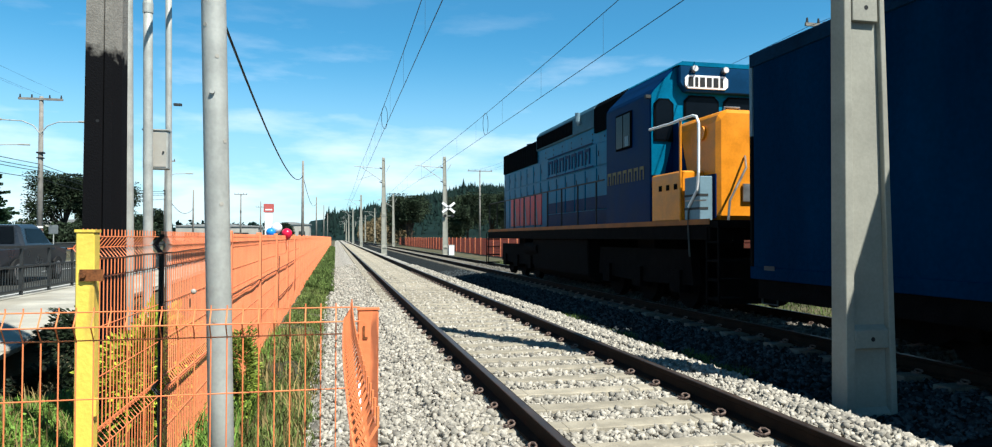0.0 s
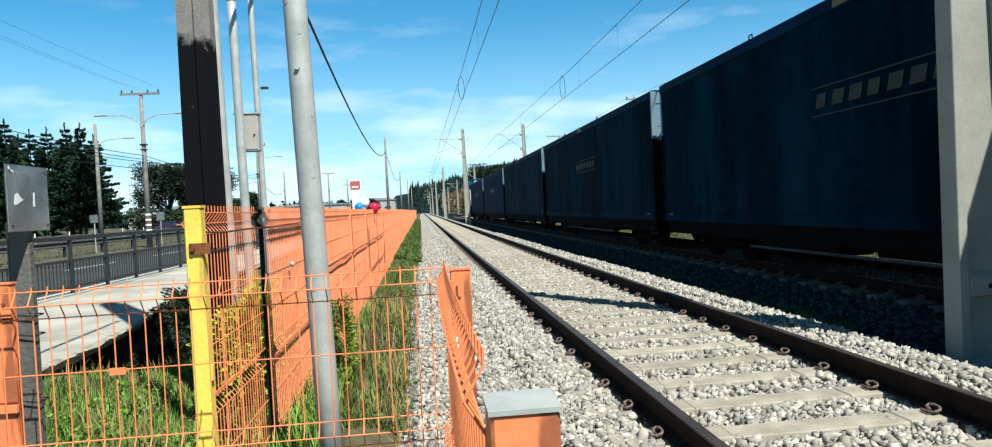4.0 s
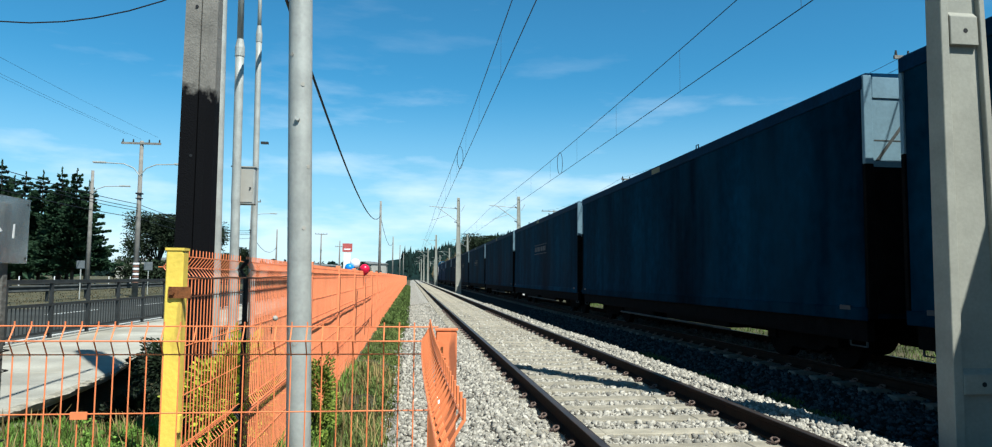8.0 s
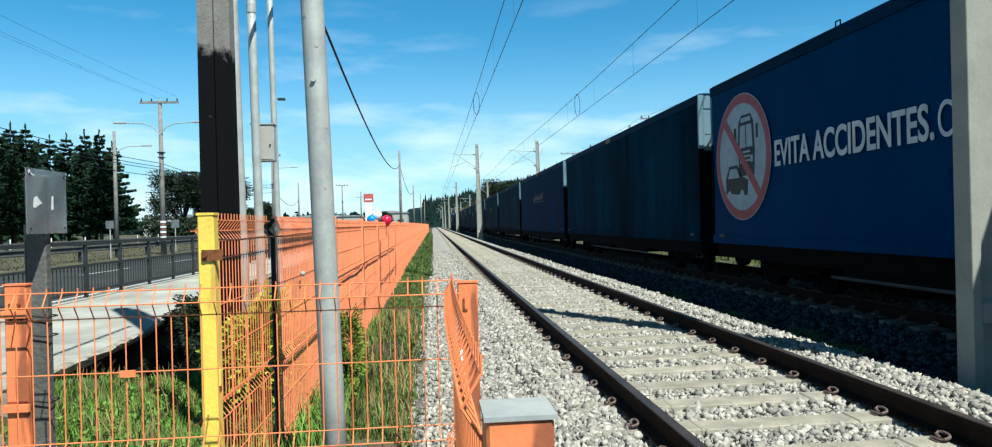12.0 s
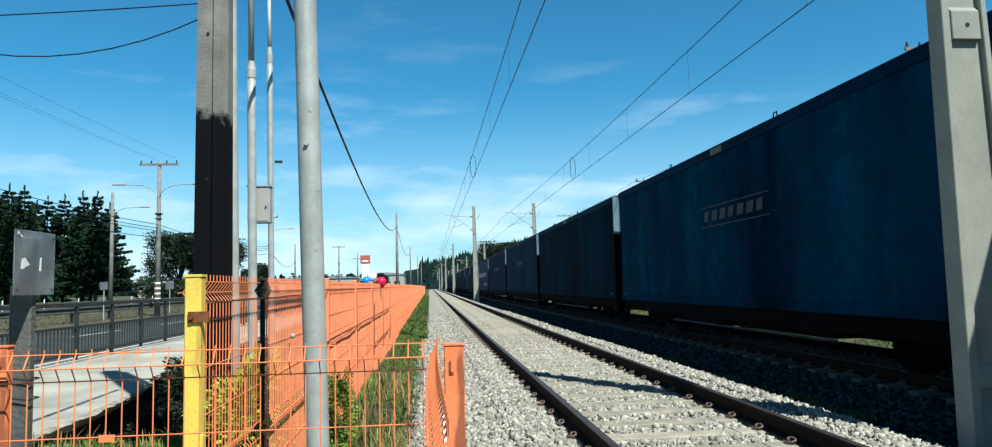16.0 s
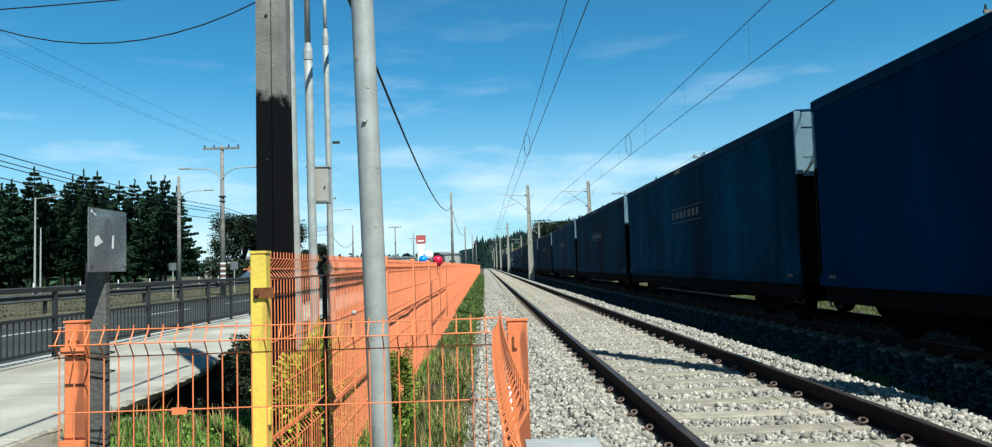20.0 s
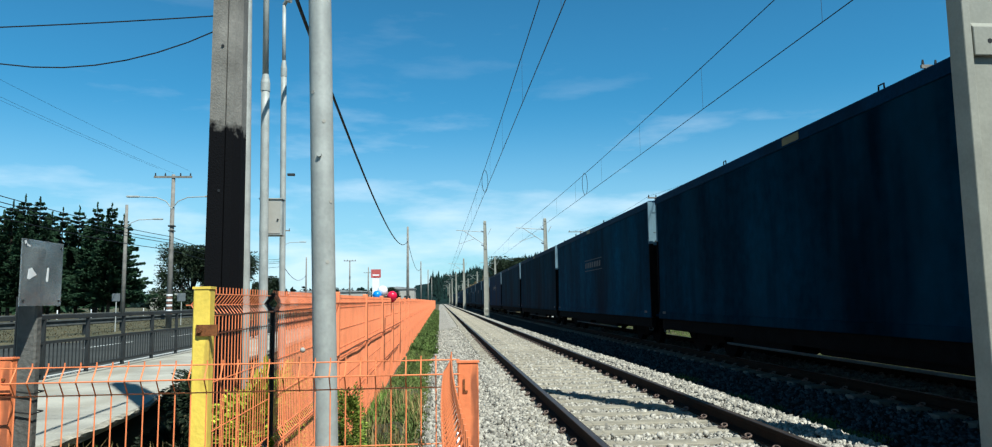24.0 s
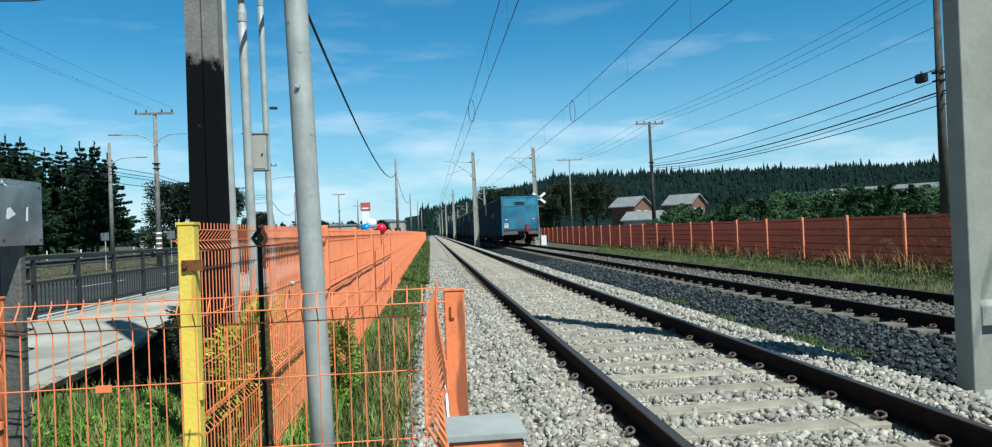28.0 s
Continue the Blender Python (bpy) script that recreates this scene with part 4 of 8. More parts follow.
# ---- poles beside the fence ----
def round_pole(name, x, y, base, top, r0, r1, m, label, lean=0.0, cat="pole", step=None):
    th = thing(name, pose(x, y, base), label, cat)
    h = top - base
    if step:
        zc, ru = step[0] - base, step[1]
        bm = B()
        tube(bm, [(lean * zc / h, 0, zc), (lean, 0, h)], [ru, ru * 0.9], 16)
        part("upper_shaft", bm, M[m], th, smooth=True)
        bm = B()
        tube(bm, [(lean * zc / h, 0, zc - 0.10), (lean * zc / h, 0, zc + 0.02), (lean * zc / h, 0, zc + 0.14)], [r0 * 1.06, r0 * 1.06, ru], 16)
        part("collar", bm, M[m], th)
        lean, h = lean * zc / h, zc
    bm = B()
    tube(bm, [(lean * k / 8, 0, h * k / 8) for k in range(9)], [r0 + (r1 - r0) * k / 8 for k in range(9)], 20)
    part("shaft", bm, M[m], th, smooth=True)
    return th


gpole = round_pole("steel_pole", -1.913, 3.75, -0.32, 6.5, 0.058, 0.055, "galv", "galvanised round steel pole standing behind the low fence", lean=-0.17)
bm = B()
tube(bm, [(-0.06, -0.05, 2.28), (-0.06, -0.07, 2.28)], 0.012, 8)
part("bolt", bm, M["galv"], gpole)
for k, (z, a) in enumerate(((1.75, 0.5), (2.6, -0.6), (2.05, 0.9), (1.2, -0.2), (3.1, 0.2), (2.45, 0.35))):
    bm = B()
    xx = -0.17 * z / 6.82
    tube(bm, [(xx + 0.050 * math.sin(a), -0.050 * math.cos(a), z), (xx + 0.0585 * math.sin(a), -0.0585 * math.cos(a), z)], 0.010, 8)
    part("zinc_spot", bm, M["cream"], gpole, "pale zinc spot")

bp = thing("concrete_pole", pose(-3.335, 6.85, -0.3), "weathered concrete utility pole with its lower part painted black", "pole")
M["tarred"] = mat("tarred_concrete", (0.189, 0.176, 0.157), 0.9, var=0.25, scale=3, fine=60, bump=0.3)
t_n, t_l = M["tarred"].node_tree.nodes, M["tarred"].node_tree.links
t_b = t_n["Principled BSDF"]
t_co, t_sp, t_no, t_ad, t_mr, t_mx = t_n.new("ShaderNodeTexCoord"), t_n.new("ShaderNodeSeparateXYZ"), t_n.new("ShaderNodeTexNoise"), t_n.new("ShaderNodeMath"), t_n.new("ShaderNodeMapRange"), t_n.new("ShaderNodeMix")
t_no.inputs["Scale"].default_value = 9.0
t_ad.operation = "MULTIPLY_ADD"
t_ad.inputs[1].default_value = -0.34
t_mr.inputs[1].default_value, t_mr.inputs[2].default_value = 2.93, 3.02
t_mx.data_type = "RGBA"
t_mx.inputs[6].default_value = (0.0035, 0.0035, 0.0045, 1)
t_l.new(t_co.outputs["Object"], t_sp.inputs[0])
t_l.new(t_co.outputs["Object"], t_no.inputs["Vector"])
t_l.new(t_no.outputs[0], t_ad.inputs[0])
t_l.new(t_sp.outputs[2], t_ad.inputs[2])
t_l.new(t_ad.outputs[0], t_mr.inputs[0])
t_l.new(t_mr.outputs[0], t_mx.inputs[0])
t_l.new(t_b.inputs["Base Color"].links[0].from_socket, t_mx.inputs[7])
t_l.new(t_mx.outputs[2], t_b.inputs["Base Color"])
t_b.inputs["Specular IOR Level"].default_value = 0.1
bm = B()
w, d = 0.142, 0.14
ring = [(-w, -d), (0.008, -d), (0.008, -d + 0.02), (0.020, -d + 0.02), (0.020, -d), (0.62 * w, -d), (w, -d + 0.10), (w, d), (-w, d)]
lo = [bm.verts.new((u, v, 0)) for u, v in ring]
hi = [bm.verts.new((u * 0.74, v * 0.74, 9.8)) for u, v in ring]
for i in range(9):
    bm.faces.new((lo[i], lo[(i + 1) % 9], hi[(i + 1) % 9], hi[i]))
bm.faces.new(lo[::-1])
bm.faces.new(hi)
part("shaft", bm, M["tarred"], bp, "concrete shaft, tarred black up to head height")
for z in (2.55, 3.9, 4.6):
    bm = B()
    tube(bm, [(-0.03, -0.134, z), (-0.03, -0.11, z)], 0.014, 8)
    part("bolt_hole", bm, M["black"], bp)

round_pole("steel_pole", -3.235, 7.25, -0.3, 8.5, 0.05, 0.045, "galv", "galvanised round steel pole close behind the concrete pole", lean=-0.12)
round_pole("steel_pole", -3.72, 10.0, -0.3, 7.5, 0.060, 0.056, "galv", "slender galvanised pole carrying a small steel cabinet", lean=-0.08, step=(4.24, 0.042))
cab = thing("pole_cabinet", pose(-3.68, 10.14, 2.15), "small pale grey steel cabinet strapped to a slender pole", "cabinet")
bm = B()
box(bm, -0.15, 0.15, -0.06, 0.10, 0, 0.5)
part("body", bm, M["galv"], cab, bevel=0.01)
bm = B()
box(bm, -0.13, 0.13, -0.068, -0.058, 0.03, 0.47)
part("door", bm, M["cream"], cab, "pale cabinet door")
bm = B()
box(bm, -0.16, 0.16, -0.075, 0.115, 0.5, 0.515)
part("hood", bm, M["galv"], cab)
bm = B()
tube(bm, [(0.10, -0.07, 0.22), (0.10, -0.085, 0.22)], 0.012, 8)
part("lock", bm, M["black"], cab)
lp = round_pole("lamp_pole", -3.58, 10.5, -0.3, 5.6, 0.042, 0.040, "galv", "slender galvanised pole with a small fitting at its top", lean=-0.06, step=(4.61, 0.028))
bm = B()
tube(bm, [(-0.06, 0, 5.9), (-0.02, -0.03, 5.95), (0.05, -0.06, 5.93)], 0.03, 8)
part("fitting", bm, M["galv"], lp)
bm = B()
box(bm, 0.03, 0.13, -0.03, 0.03, 3.35, 3.38)
part("bracket", bm, M["dark_rail"], lp)

# ---- sign seen from behind, on a concrete stub ----
sg = thing("sign_post", pose(-2.852, 2.88, -0.35), "grey concrete stub post wired to the fence", "post")
bm = B()
box(bm, -0.032, 0.032, -0.02, 0.02, 0, 1.80)
for v in bm.verts:
    if v.co.z > 1:
        v.co.x = v.co.x * 0.9 + (-0.012 if v.co.x < 0 else 0)
part("stub", bm, M["stub"], sg, bevel=0.006)
# dark strip added for the post's shaded left face
bm = B()
prism(bm, [(-0.055, 1.30), (-0.036, 1.30), (-0.036, 1.60), (-0.055, 1.62)], "y", 0.0, 0.03)
part("upright", bm, M["dark_rail"], sg)
for z in (1.29, 1.22, 0.98):
    bm = B()
    tube(bm, [(-0.04, -0.032, z), (0.04, -0.034, z - 0.012), (0.04, 0.032, z - 0.01), (-0.04, 0.032, z), (-0.04, -0.032, z)], 0.0028, 5)
    part("binding_wire", bm, M["black"], sg)
M["clear"] = mat("scuffed_clear_plastic", (0.55, 0.60, 0.62), 0.16, var=0.2, scale=6, fine=40, bump=0.02)
M["clear"].node_tree.nodes["Principled BSDF"].inputs["Transmission Weight"].default_value = 0.82
sn = thing("sign_board", pose(-2.812, 2.72, 1.235, 0, 0, 90), "scuffed clear plastic sign board with torn white paper", "sign")
bm = B()
box(bm, 0, 0.270, -0.004, 0, 0, 0.2325)
part("board", bm, M["clear"], sn, bevel=0.001)
for outline in ([(0.040, 0.095), (0.052, 0.092), (0.068, 0.100), (0.096, 0.110), (0.078, 0.122), (0.064, 0.134), (0.046, 0.128)],
                [(0.160, 0.088), (0.172, 0.088), (0.174, 0.138), (0.165, 0.138)],
                [(0.016, 0.212), (0.046, 0.205), (0.048, 0.210), (0.026, 0.217), (0.022, 0.226), (0.014, 0.226)]):
    bm = B()
    prism(bm, outline, "y", -0.0054, -0.0042)
    part("paper_scrap", bm, M["white"], sn, "torn white paper scrap")
for u in (0.02, 0.25):
    for v in (0.02, 0.2125):
        bm = B()
        tube(bm, [(u, -0.007, v), (u, -0.003, v)], 0.004, 8)
        part("screw", bm, M["dark_rail"], sn)

# ---- balloons tied on the fence ----
def balloon(x, y, z, r, m, label):
    th = thing("balloon", pose(x, y, z), label, "balloon", "balloons on the fence")
    bm = B()
    bmesh.ops.create_uvsphere(bm, u_segments=20, v_segments=14, radius=r)
    for v in bm.verts:
        if v.co.z < 0:
            v.co.z *= 1.22
            v.co.x *= 1 + 0.12 * v.co.z / r
            v.co.y *= 1 + 0.12 * v.co.z / r
    part("skin", bm, M[m], th, smooth=True)
    bm = B()
    tube(bm, [(0, 0, -r * 1.26), (0, 0, -r * 1.18)], [0.02, 0.008], 8)
    part("knot", bm, M[m], th)
    bm = B()
    tube(bm, [(0, 0, -r * 1.24), (0.02, 0.05, -r * 1.24 - 0.12)], 0.003, 4)
    part("string", bm, M["white"], th)


balloon(-2.31, 14.3, 1.34, 0.10, "balloon_red", "shiny red balloon tied to the orange fence")
balloon(-2.50, 14.4, 1.45, 0.10, "balloon_white", "white balloon tied to the orange fence")
balloon(-2.60, 14.3, 1.36, 0.09, "balloon_blue", "blue balloon tied to the orange fence")


# ---- footpath, railing and road ----
pv = thing("pavement", pose(0, 0, 0), "pale concrete footpath with a raised broken edge", "pavement", kind="structure")
def path_edge(y):
    return float(np.interp(y, (-4, 5.9, 7.3, 8.3, 9.95, 11.9, 14, 40), (-5.3, -5.13, -5.03, -5.06, -5.18, -5.6, -5.75, -7.0)))


rng = random.Random(5)
for i in range(40):
    y = -4 + 2.0 * i
    bm = B()
    box(bm, -8.15, -6.0, y + 0.008, y + 1.992, -0.18, -0.055)
    for v in bm.verts:
        if v.co.x > -7:
            v.co.x = max(-7.6, path_edge(v.co.y) - 0.05 + rng.uniform(-0.03, 0.03))
    part("slab", bm, M["path"], pv, bevel=0.01)
bm = B()
rows_ = []
for i in range(150):
    y = 3.0 + 0.09 * i
    x = path_edge(y) - 0.08
    o = 0.08 + 0.06 * noise.noise((y * 1.7, 0, 4)) + 0.05 * noise.noise((y * 7, 0, 4))
    b = -0.15 - 0.05 * noise.noise((y * 2.3, 5, 1)) - 0.03 * noise.noise((y * 8, 5, 1))
    u = 0.03 * noise.noise((y * 9, 3, 2))
    rows_.append([bm.verts.new(p) for p in ((x - 0.2, y, -0.060), (x + 0.4 * o, y, -0.064 + 0.2 * u), (x + o, y, -0.085 + 0.5 * u), (x + (0.8 + 6 * u) * o, y, 0.5 * b - 0.04), (x + (0.5 - 5 * u) * o, y, b), (x - 0.2, y, b + 0.02))])
for a, b in zip(rows_, rows_[1:]):
    for i in range(6):
        bm.faces.new((a[i], a[(i + 1) % 6], b[(i + 1) % 6], b[i]))
bm.faces.new(rows_[0][::-1])
bm.faces.new(rows_[-1])
part("broken_edge", bm, M["path_rubble"], pv, "crumbling concrete edge over a washed-out hollow")
bm = B()
prism(bm, [(-8.17, -0.35), (-8.17, -0.04), (-8.42, -0.04), (-8.42, -0.35)], "y", -6, 160)
tagged(part("kerb", bm, M["path"]), "pale concrete kerb under the street railing", "kerb", kind="structure")
bm = B()
prism(bm, [(-8.42, -0.3), (-8.42, -0.13), (-12.6, -0.09), (-17.2, -0.13), (-17.2, -0.3)], "y", -60, 700)
tagged(part("road", bm, M["asphalt"]), "dark asphalt two-lane carriageway", "road", kind="structure")
bm = B()
prism(bm, [(-27, -0.2), (-27, 0.02), (-34.5, 0.02), (-34.5, -0.2)], "y", -60, 700)
tagged(part("road_far", bm, M["asphalt"]), "dark asphalt carriageway beyond the median", "road", kind="structure")
for i in range(60):
    bm = B()
    prism(bm, [(-12.66, -0.084), (-12.52, -0.084), (-12.52, -0.09), (-12.66, -0.09)], "y", -6 + 7.5 * i, -2.4 + 7.5 * i)
    tagged(part("lane_mark", bm, M["white_line"]), "white dashed lane marking on the asphalt", "road marking", "lane markings", "structure")
for x, z in ((-16.2, -0.115), (-9.0, -0.121)):
    bm = B()
    prism(bm, [(x - 0.07, z), (x + 0.07, z), (x + 0.07, z + 0.005), (x - 0.07, z + 0.005)], "y", -50, 500)
    tagged(part("edge_line", bm, M["white_line"]), "white edge line along the carriageway", "road marking", kind="structure")


def railing():
    th = thing("street_railing", pose(-8.3, 2.2, -0.04), "dark grey steel pedestrian railing with upright bars", "railing")
    L, bay = 96.0, 1.6
    for z, r in ((1.08, 0.035), (0.64, 0.025), (0.12, 0.022)):
        bm = B()
        box(bm, -r, r, 0, L, z - r, z + r)
        part("rail", bm, M["dark_rail"], th)
    bm = B()
    box(bm, -0.03, 0.03, -0.03, 0.03, 0, 1.1)
    pm = finish(bm, "post", M["dark_rail"])
    bm = B()
    box(bm, -0.008, 0.008, -0.008, 0.008, 0.12, 0.64)
    bar = finish(bm, "bar", M["dark_rail"])
    k = int(L / bay)
    for i in range(k + 1):
        share("post", pm, th, pose(0, bay * i, 0))
    for i in range(300):
        y = 4.0 + 0.135 * i
        share("bar", bar, th, pose(0, y, 0))
    bm = B()
    for i in range(300, 660):
        y = 4.0 + 0.135 * i
        if y < L:
            box(bm, -0.008, 0.008, y - 0.008, y + 0.008, 0.12, 0.64)
    tagged(part("far_bars", bm, M["dark_rail"], th), kind="stuff")


railing()


def guard_rail(x, z, y0, y1, label):
    th = thing("guard_rail", pose(x, y0, z), label, "guard rail", "guard rails")
    L = y1 - y0
    bm = B()
    prism(bm, [(0, 0.45), (0.05, 0.48), (0.0, 0.56), (0.0, 0.60), (0.05, 0.68), (0.0, 0.75), (-0.01, 0.75), (0.035, 0.68), (-0.012, 0.60), (-0.012, 0.56), (0.035, 0.48), (-0.01, 0.45)], "y", 0, L)
    part("beam", bm, M["old_steel"], th)
    for i in range(int(L / 4) + 1):
        bm = B()
        box(bm, -0.12, -0.01, 4 * i - 0.05, 4 * i + 0.05, -0.1, 0.7)
        part("post", bm, M["dark_rail"], th)


guard_rail(-18.2, -0.1, 8, 190, "weathered steel guard rail along the road median")
guard_rail(-26.0, 0.0, 8, 190, "weathered steel guard rail on the far side of the median")
for i in range(14):
    bm = B()
    tube(bm, [(0, 0, -0.1), (0, 0, 0.85)], 0.05, 10)
    b = thing("marker_post", pose(-35.6, 30 + 6.3 * i, 0.05), "short pale roadside marker post", "post", "marker posts")
    part("shaft", bm, M["white"], b)


# ---- utility poles ----
def utility_pole(x, y, h, label, arm=2.2, lamps=(), base=0.0, bands=False, lean=0.0, m="pole_concrete"):
    th = thing("utility_pole", pose(x, y, base), label, "utility pole", "utility poles")
    bm = B()
    tube(bm, [(0, 0, -0.2), (lean, 0, h)], [0.17, 0.10], 10)
    part("shaft", bm, M[m], th, smooth=True)
    if arm:
        bm = B()
        box(bm, -arm / 2 + lean, arm / 2 + lean, -0.13, -0.05, h - 0.22, h - 0.10)
        part("cross_arm", bm, M["pole_concrete"], th)
        for k in (-0.46, -0.2, 0.2, 0.46):
            bm = B()
            tube(bm, [(arm * k + lean, -0.09, h - 0.1), (arm * k + lean, -0.09, h + 0.08)], [0.05, 0.03], 8)
            part("insulator", bm, M["black"], th)
        bm = B()
        box(bm, -0.16 + lean * .6, 0.16 + lean * .6, -0.16, 0.16, h * 0.62, h * 0.62 + 0.05)
        box(bm, -0.17 + lean * .6, 0.17 + lean * .6, -0.17, 0.17, h * 0.65, h * 0.65 + 0.08)
        part("strap", bm, M["black"], th)
    for s, z in lamps:
        lm = B()
        tube(lm, [(0, -0.1, z - 0.5), (s * 0.35, -0.1, z - 0.05), (s * 0.9, -0.1, z + 0.18), (s * 2.0, -0.1, z + 0.22)], 0.03, 8)
        br = part("lamp_arm", lm, M["galv"], th)
        lm = B()
        box(lm, min(s * 1.9, s * 2.6), max(s * 1.9, s * 2.6), -0.2, 0.0, z + 0.18, z + 0.28)
        part("lamp_head", lm, M["galv"], br, bevel=0.02)
    if bands:
        for k in range(8):
            bm = B()
            tube(bm, [(0, 0, 0.70 + 0.15 * k), (0, 0, 0.80 + 0.15 * k)], [0.172, 0.170], 10)
            part("painted_band", bm, M["white" if k % 2 else "brick"], th)
    return th


utility_pole(-17.2, 43.8, 8.97, "tall concrete utility pole with a cross arm and street lamps", lamps=((-1, 7.4), (1, 7.4)), bands=True)
utility_pole(-24.0, 53.7, 8.5, "plain concrete pole with a small lamp beside the road", arm=0, lamps=((1, 7.2),))
utility_pole(-4.66, 75.0, 9.0, "dark thin wooden pole carrying a black cable", arm=0)
utility_pole(-5.0, 141.0, 9.0, "dark thin wooden pole far along the line", arm=0)
utility_pole(-4.2, 178.0, 9.0, "dark thin wooden pole far along the line", arm=0)
utility_pole(-4.0, 240.0, 9.0, "dark thin wooden pole far along the line", arm=0)
utility_pole(-24.1, 125.0, 9.0, "plain concrete pole far down the road", arm=0)
utility_pole(-17.9, 134.4, 9.0, "concrete utility pole with a cross arm far down the road")
utility_pole(-17.1, 161.0, 9.0, "plain concrete pole far down the road", arm=0)
utility_pole(-18.0, 77.0, 9.0, "concrete utility pole with a cross arm and a street lamp", arm=1.8, lamps=((1, 7.4),))
utility_pole(-20.0, 190.0, 9.0, "concrete utility pole with a cross arm far down the road")
for x, y, h in ((-38.8, 60.5, 8.0), (-37.9, 105.7, 8.0)):
    sl = thing("street_lamp", pose(x, y, -0.1), "slim galvanised street lamp with a straight arm", "street lamp", "slim street lamps")
    bm = B()
    tube(bm, [(0, 0, 0), (0, 0, h + 0.1)], [0.09, 0.06], 10)
    part("shaft", bm, M["galv"], sl)
    bm = B()
    tube(bm, [(0, 0, h), (1.5, 0, h + 0.14)], 0.04, 8)
    part("lamp_arm", bm, M["galv"], sl)
    bm = B()
    box(bm, 1.4, 2.1, -0.12, 0.12, h + 0.1, h + 0.2)
    part("lamp_head", bm, M["galv"], sl, bevel=0.02)
sl = thing("signal_pole", pose(-37.9, 59.8, -0.1), "thin galvanised pole beside the far carriageway", "pole")
bm = B()
tube(bm, [(0, 0, 0), (0, 0, 5.5)], [0.07, 0.05], 8)
part("shaft", bm, M["galv"], sl)
utility_pole(16.1, 54.7, 9.2, "dark wooden utility pole with a cross arm beyond the red fence", lean=-0.1, m="dark_wood")
utility_pole(16.1, 23.0, 9.2, "dark wooden utility pole with cable straps beyond the red fence", arm=1.8, m="dark_wood")
utility_pole(21.0, 112.0, 12.0, "old power pole with a wide cross arm near the wood", arm=4.0)


def cable(a, b, sag, r, label, n=20, m="wire"):
    a, b = Vector(a), Vector(b)
    bm = B()
    tube(bm, [tuple(a.lerp(b, k / n) - Vector((0, 0, 4 * sag * (k / n) * (1 - k / n)))) for k in range(n + 1)], r, 6)
    return tagged(part("cable", bm, M[m]), label, "cable", "overhead cables")


cable((-3.2, 6.85, 5.4), (-4.66, 75, 7.5), 1.62, 0.027, "thick black cable sagging towards a thin wooden pole")
# out of view, added for the streak of shadow it casts on the footpath
cable((-3.6, 6.9, 5.5), (-3.3, -25, 6.5), 1.2, 0.027, "unseen thick black cable added to shadow the path")
cable((-4.66, 75, 7.5), (-5.0, 141, 7.8), 1.6, 0.03, "thick black cable sagging between thin wooden poles")
for za, zb, sg_, r in ((6.15, 6.2, 0.25, 0.020), (5.75, 5.9, 0.45, 0.012), (5.35, 5.75, 0.45, 0.026), (5.25, 5.6, 0.55, 0.014), (4.9, 5.4, 0.4, 0.018)):
    cable((16.1, 23.0, za), (16.1, 54.7, zb), sg_, r, "black telephone cable beyond the red fence")
    cable((16.1, 23.0, za), (15.6, -12, za + 0.3), sg_, r, "black telephone cable beyond the red fence")
for dx in (-0.7, 0.0, 0.7):
    cable((16.1 + dx, 23.0, 9.0), (16.0 + dx * 1.4, 54.7, 9.2), 0.4, 0.008, "thin power wire on cross arms")
    cable((16.0 + dx * 1.4, 54.7, 9.2), (21 + dx * 2, 112, 12), 0.6, 0.01, "thin power wire on cross arms")
    cable((16.1 + dx, 23.0, 9.0), (15.6 + dx, -12, 9.2), 0.5, 0.008, "thin power wire on cross arms")
cable((16.1, 23.0, 7.6), (16.1, 54.7, 7.6), 0.3, 0.009, "thin dark wire between roadside poles")
cable((-9, 6.9, 6.2), (-3.42, 6.8, 3.79), 1.31, 0.006, "thin dark wire crossing over the footpath")
cable((-9, 6.9, 3.70), (-3.42, 6.8, 3.92), 0.06, 0.006, "thin dark wire crossing over the footpath")
sp_ = thing("splice_case", pose(16.1, 23.9, 6.0), "dark cable splice case hanging near the pole", "splice case")
bm = B()
box(bm, -0.12, 0.12, -0.22, 0.22, -0.16, 0.16)
part("case", bm, M["black"], sp_, bevel=0.04)
bm = B()
tube(bm, [(0, 0, 0.14), (0, 0.02, 0.25)], 0.02, 6)
part("hanger", bm, M["black"], sp_)
for z in (5.24, 5.02, 4.86, 4.46):
    cable((-17.2, 43.8, z), (-16.95, 2.0, z + 1.6), 0.7, 0.018, "dark cable between roadside poles")
    cable((-17.2, 43.8, z), (-18.0, 77.0, z + 0.6), 0.5, 0.018, "dark cable between roadside poles")
for dx, z in ((-0.9, 9.45), (0.0, 9.15), (0.9, 9.3)):
    cable((-17.2 + dx, 43.8, z - 0.1), (-16.95 + dx, 2.0, z), 0.35, 0.005, "thin power wire between roadside poles")
utility_pole(-16.95, 2.0, 9.1, "tall concrete utility pole with a cross arm beside the road")
cable((-18.0, 77, 5.6), (-24.1, 125, 6.0), 1.4, 0.03, "dark cable between roadside poles")

for y, w in ((38.7, 0.40), (48.1, 0.52)):
    rs = thing("road_sign", pose(-18.0, y, -0.1), "small grey road sign on a thin post seen from behind", "sign", "roadside signs")
    bm = B()
    tube(bm, [(0, 0, 0), (0, 0, 1.95)], 0.03, 8)
    part("post", bm, M["galv"], rs)
    bm = B()
    box(bm, -w / 2, w / 2, -0.05, -0.03, 1.55, 1.55 + w)
    part("board", bm, M["sign_back"], rs, bevel=0.005)


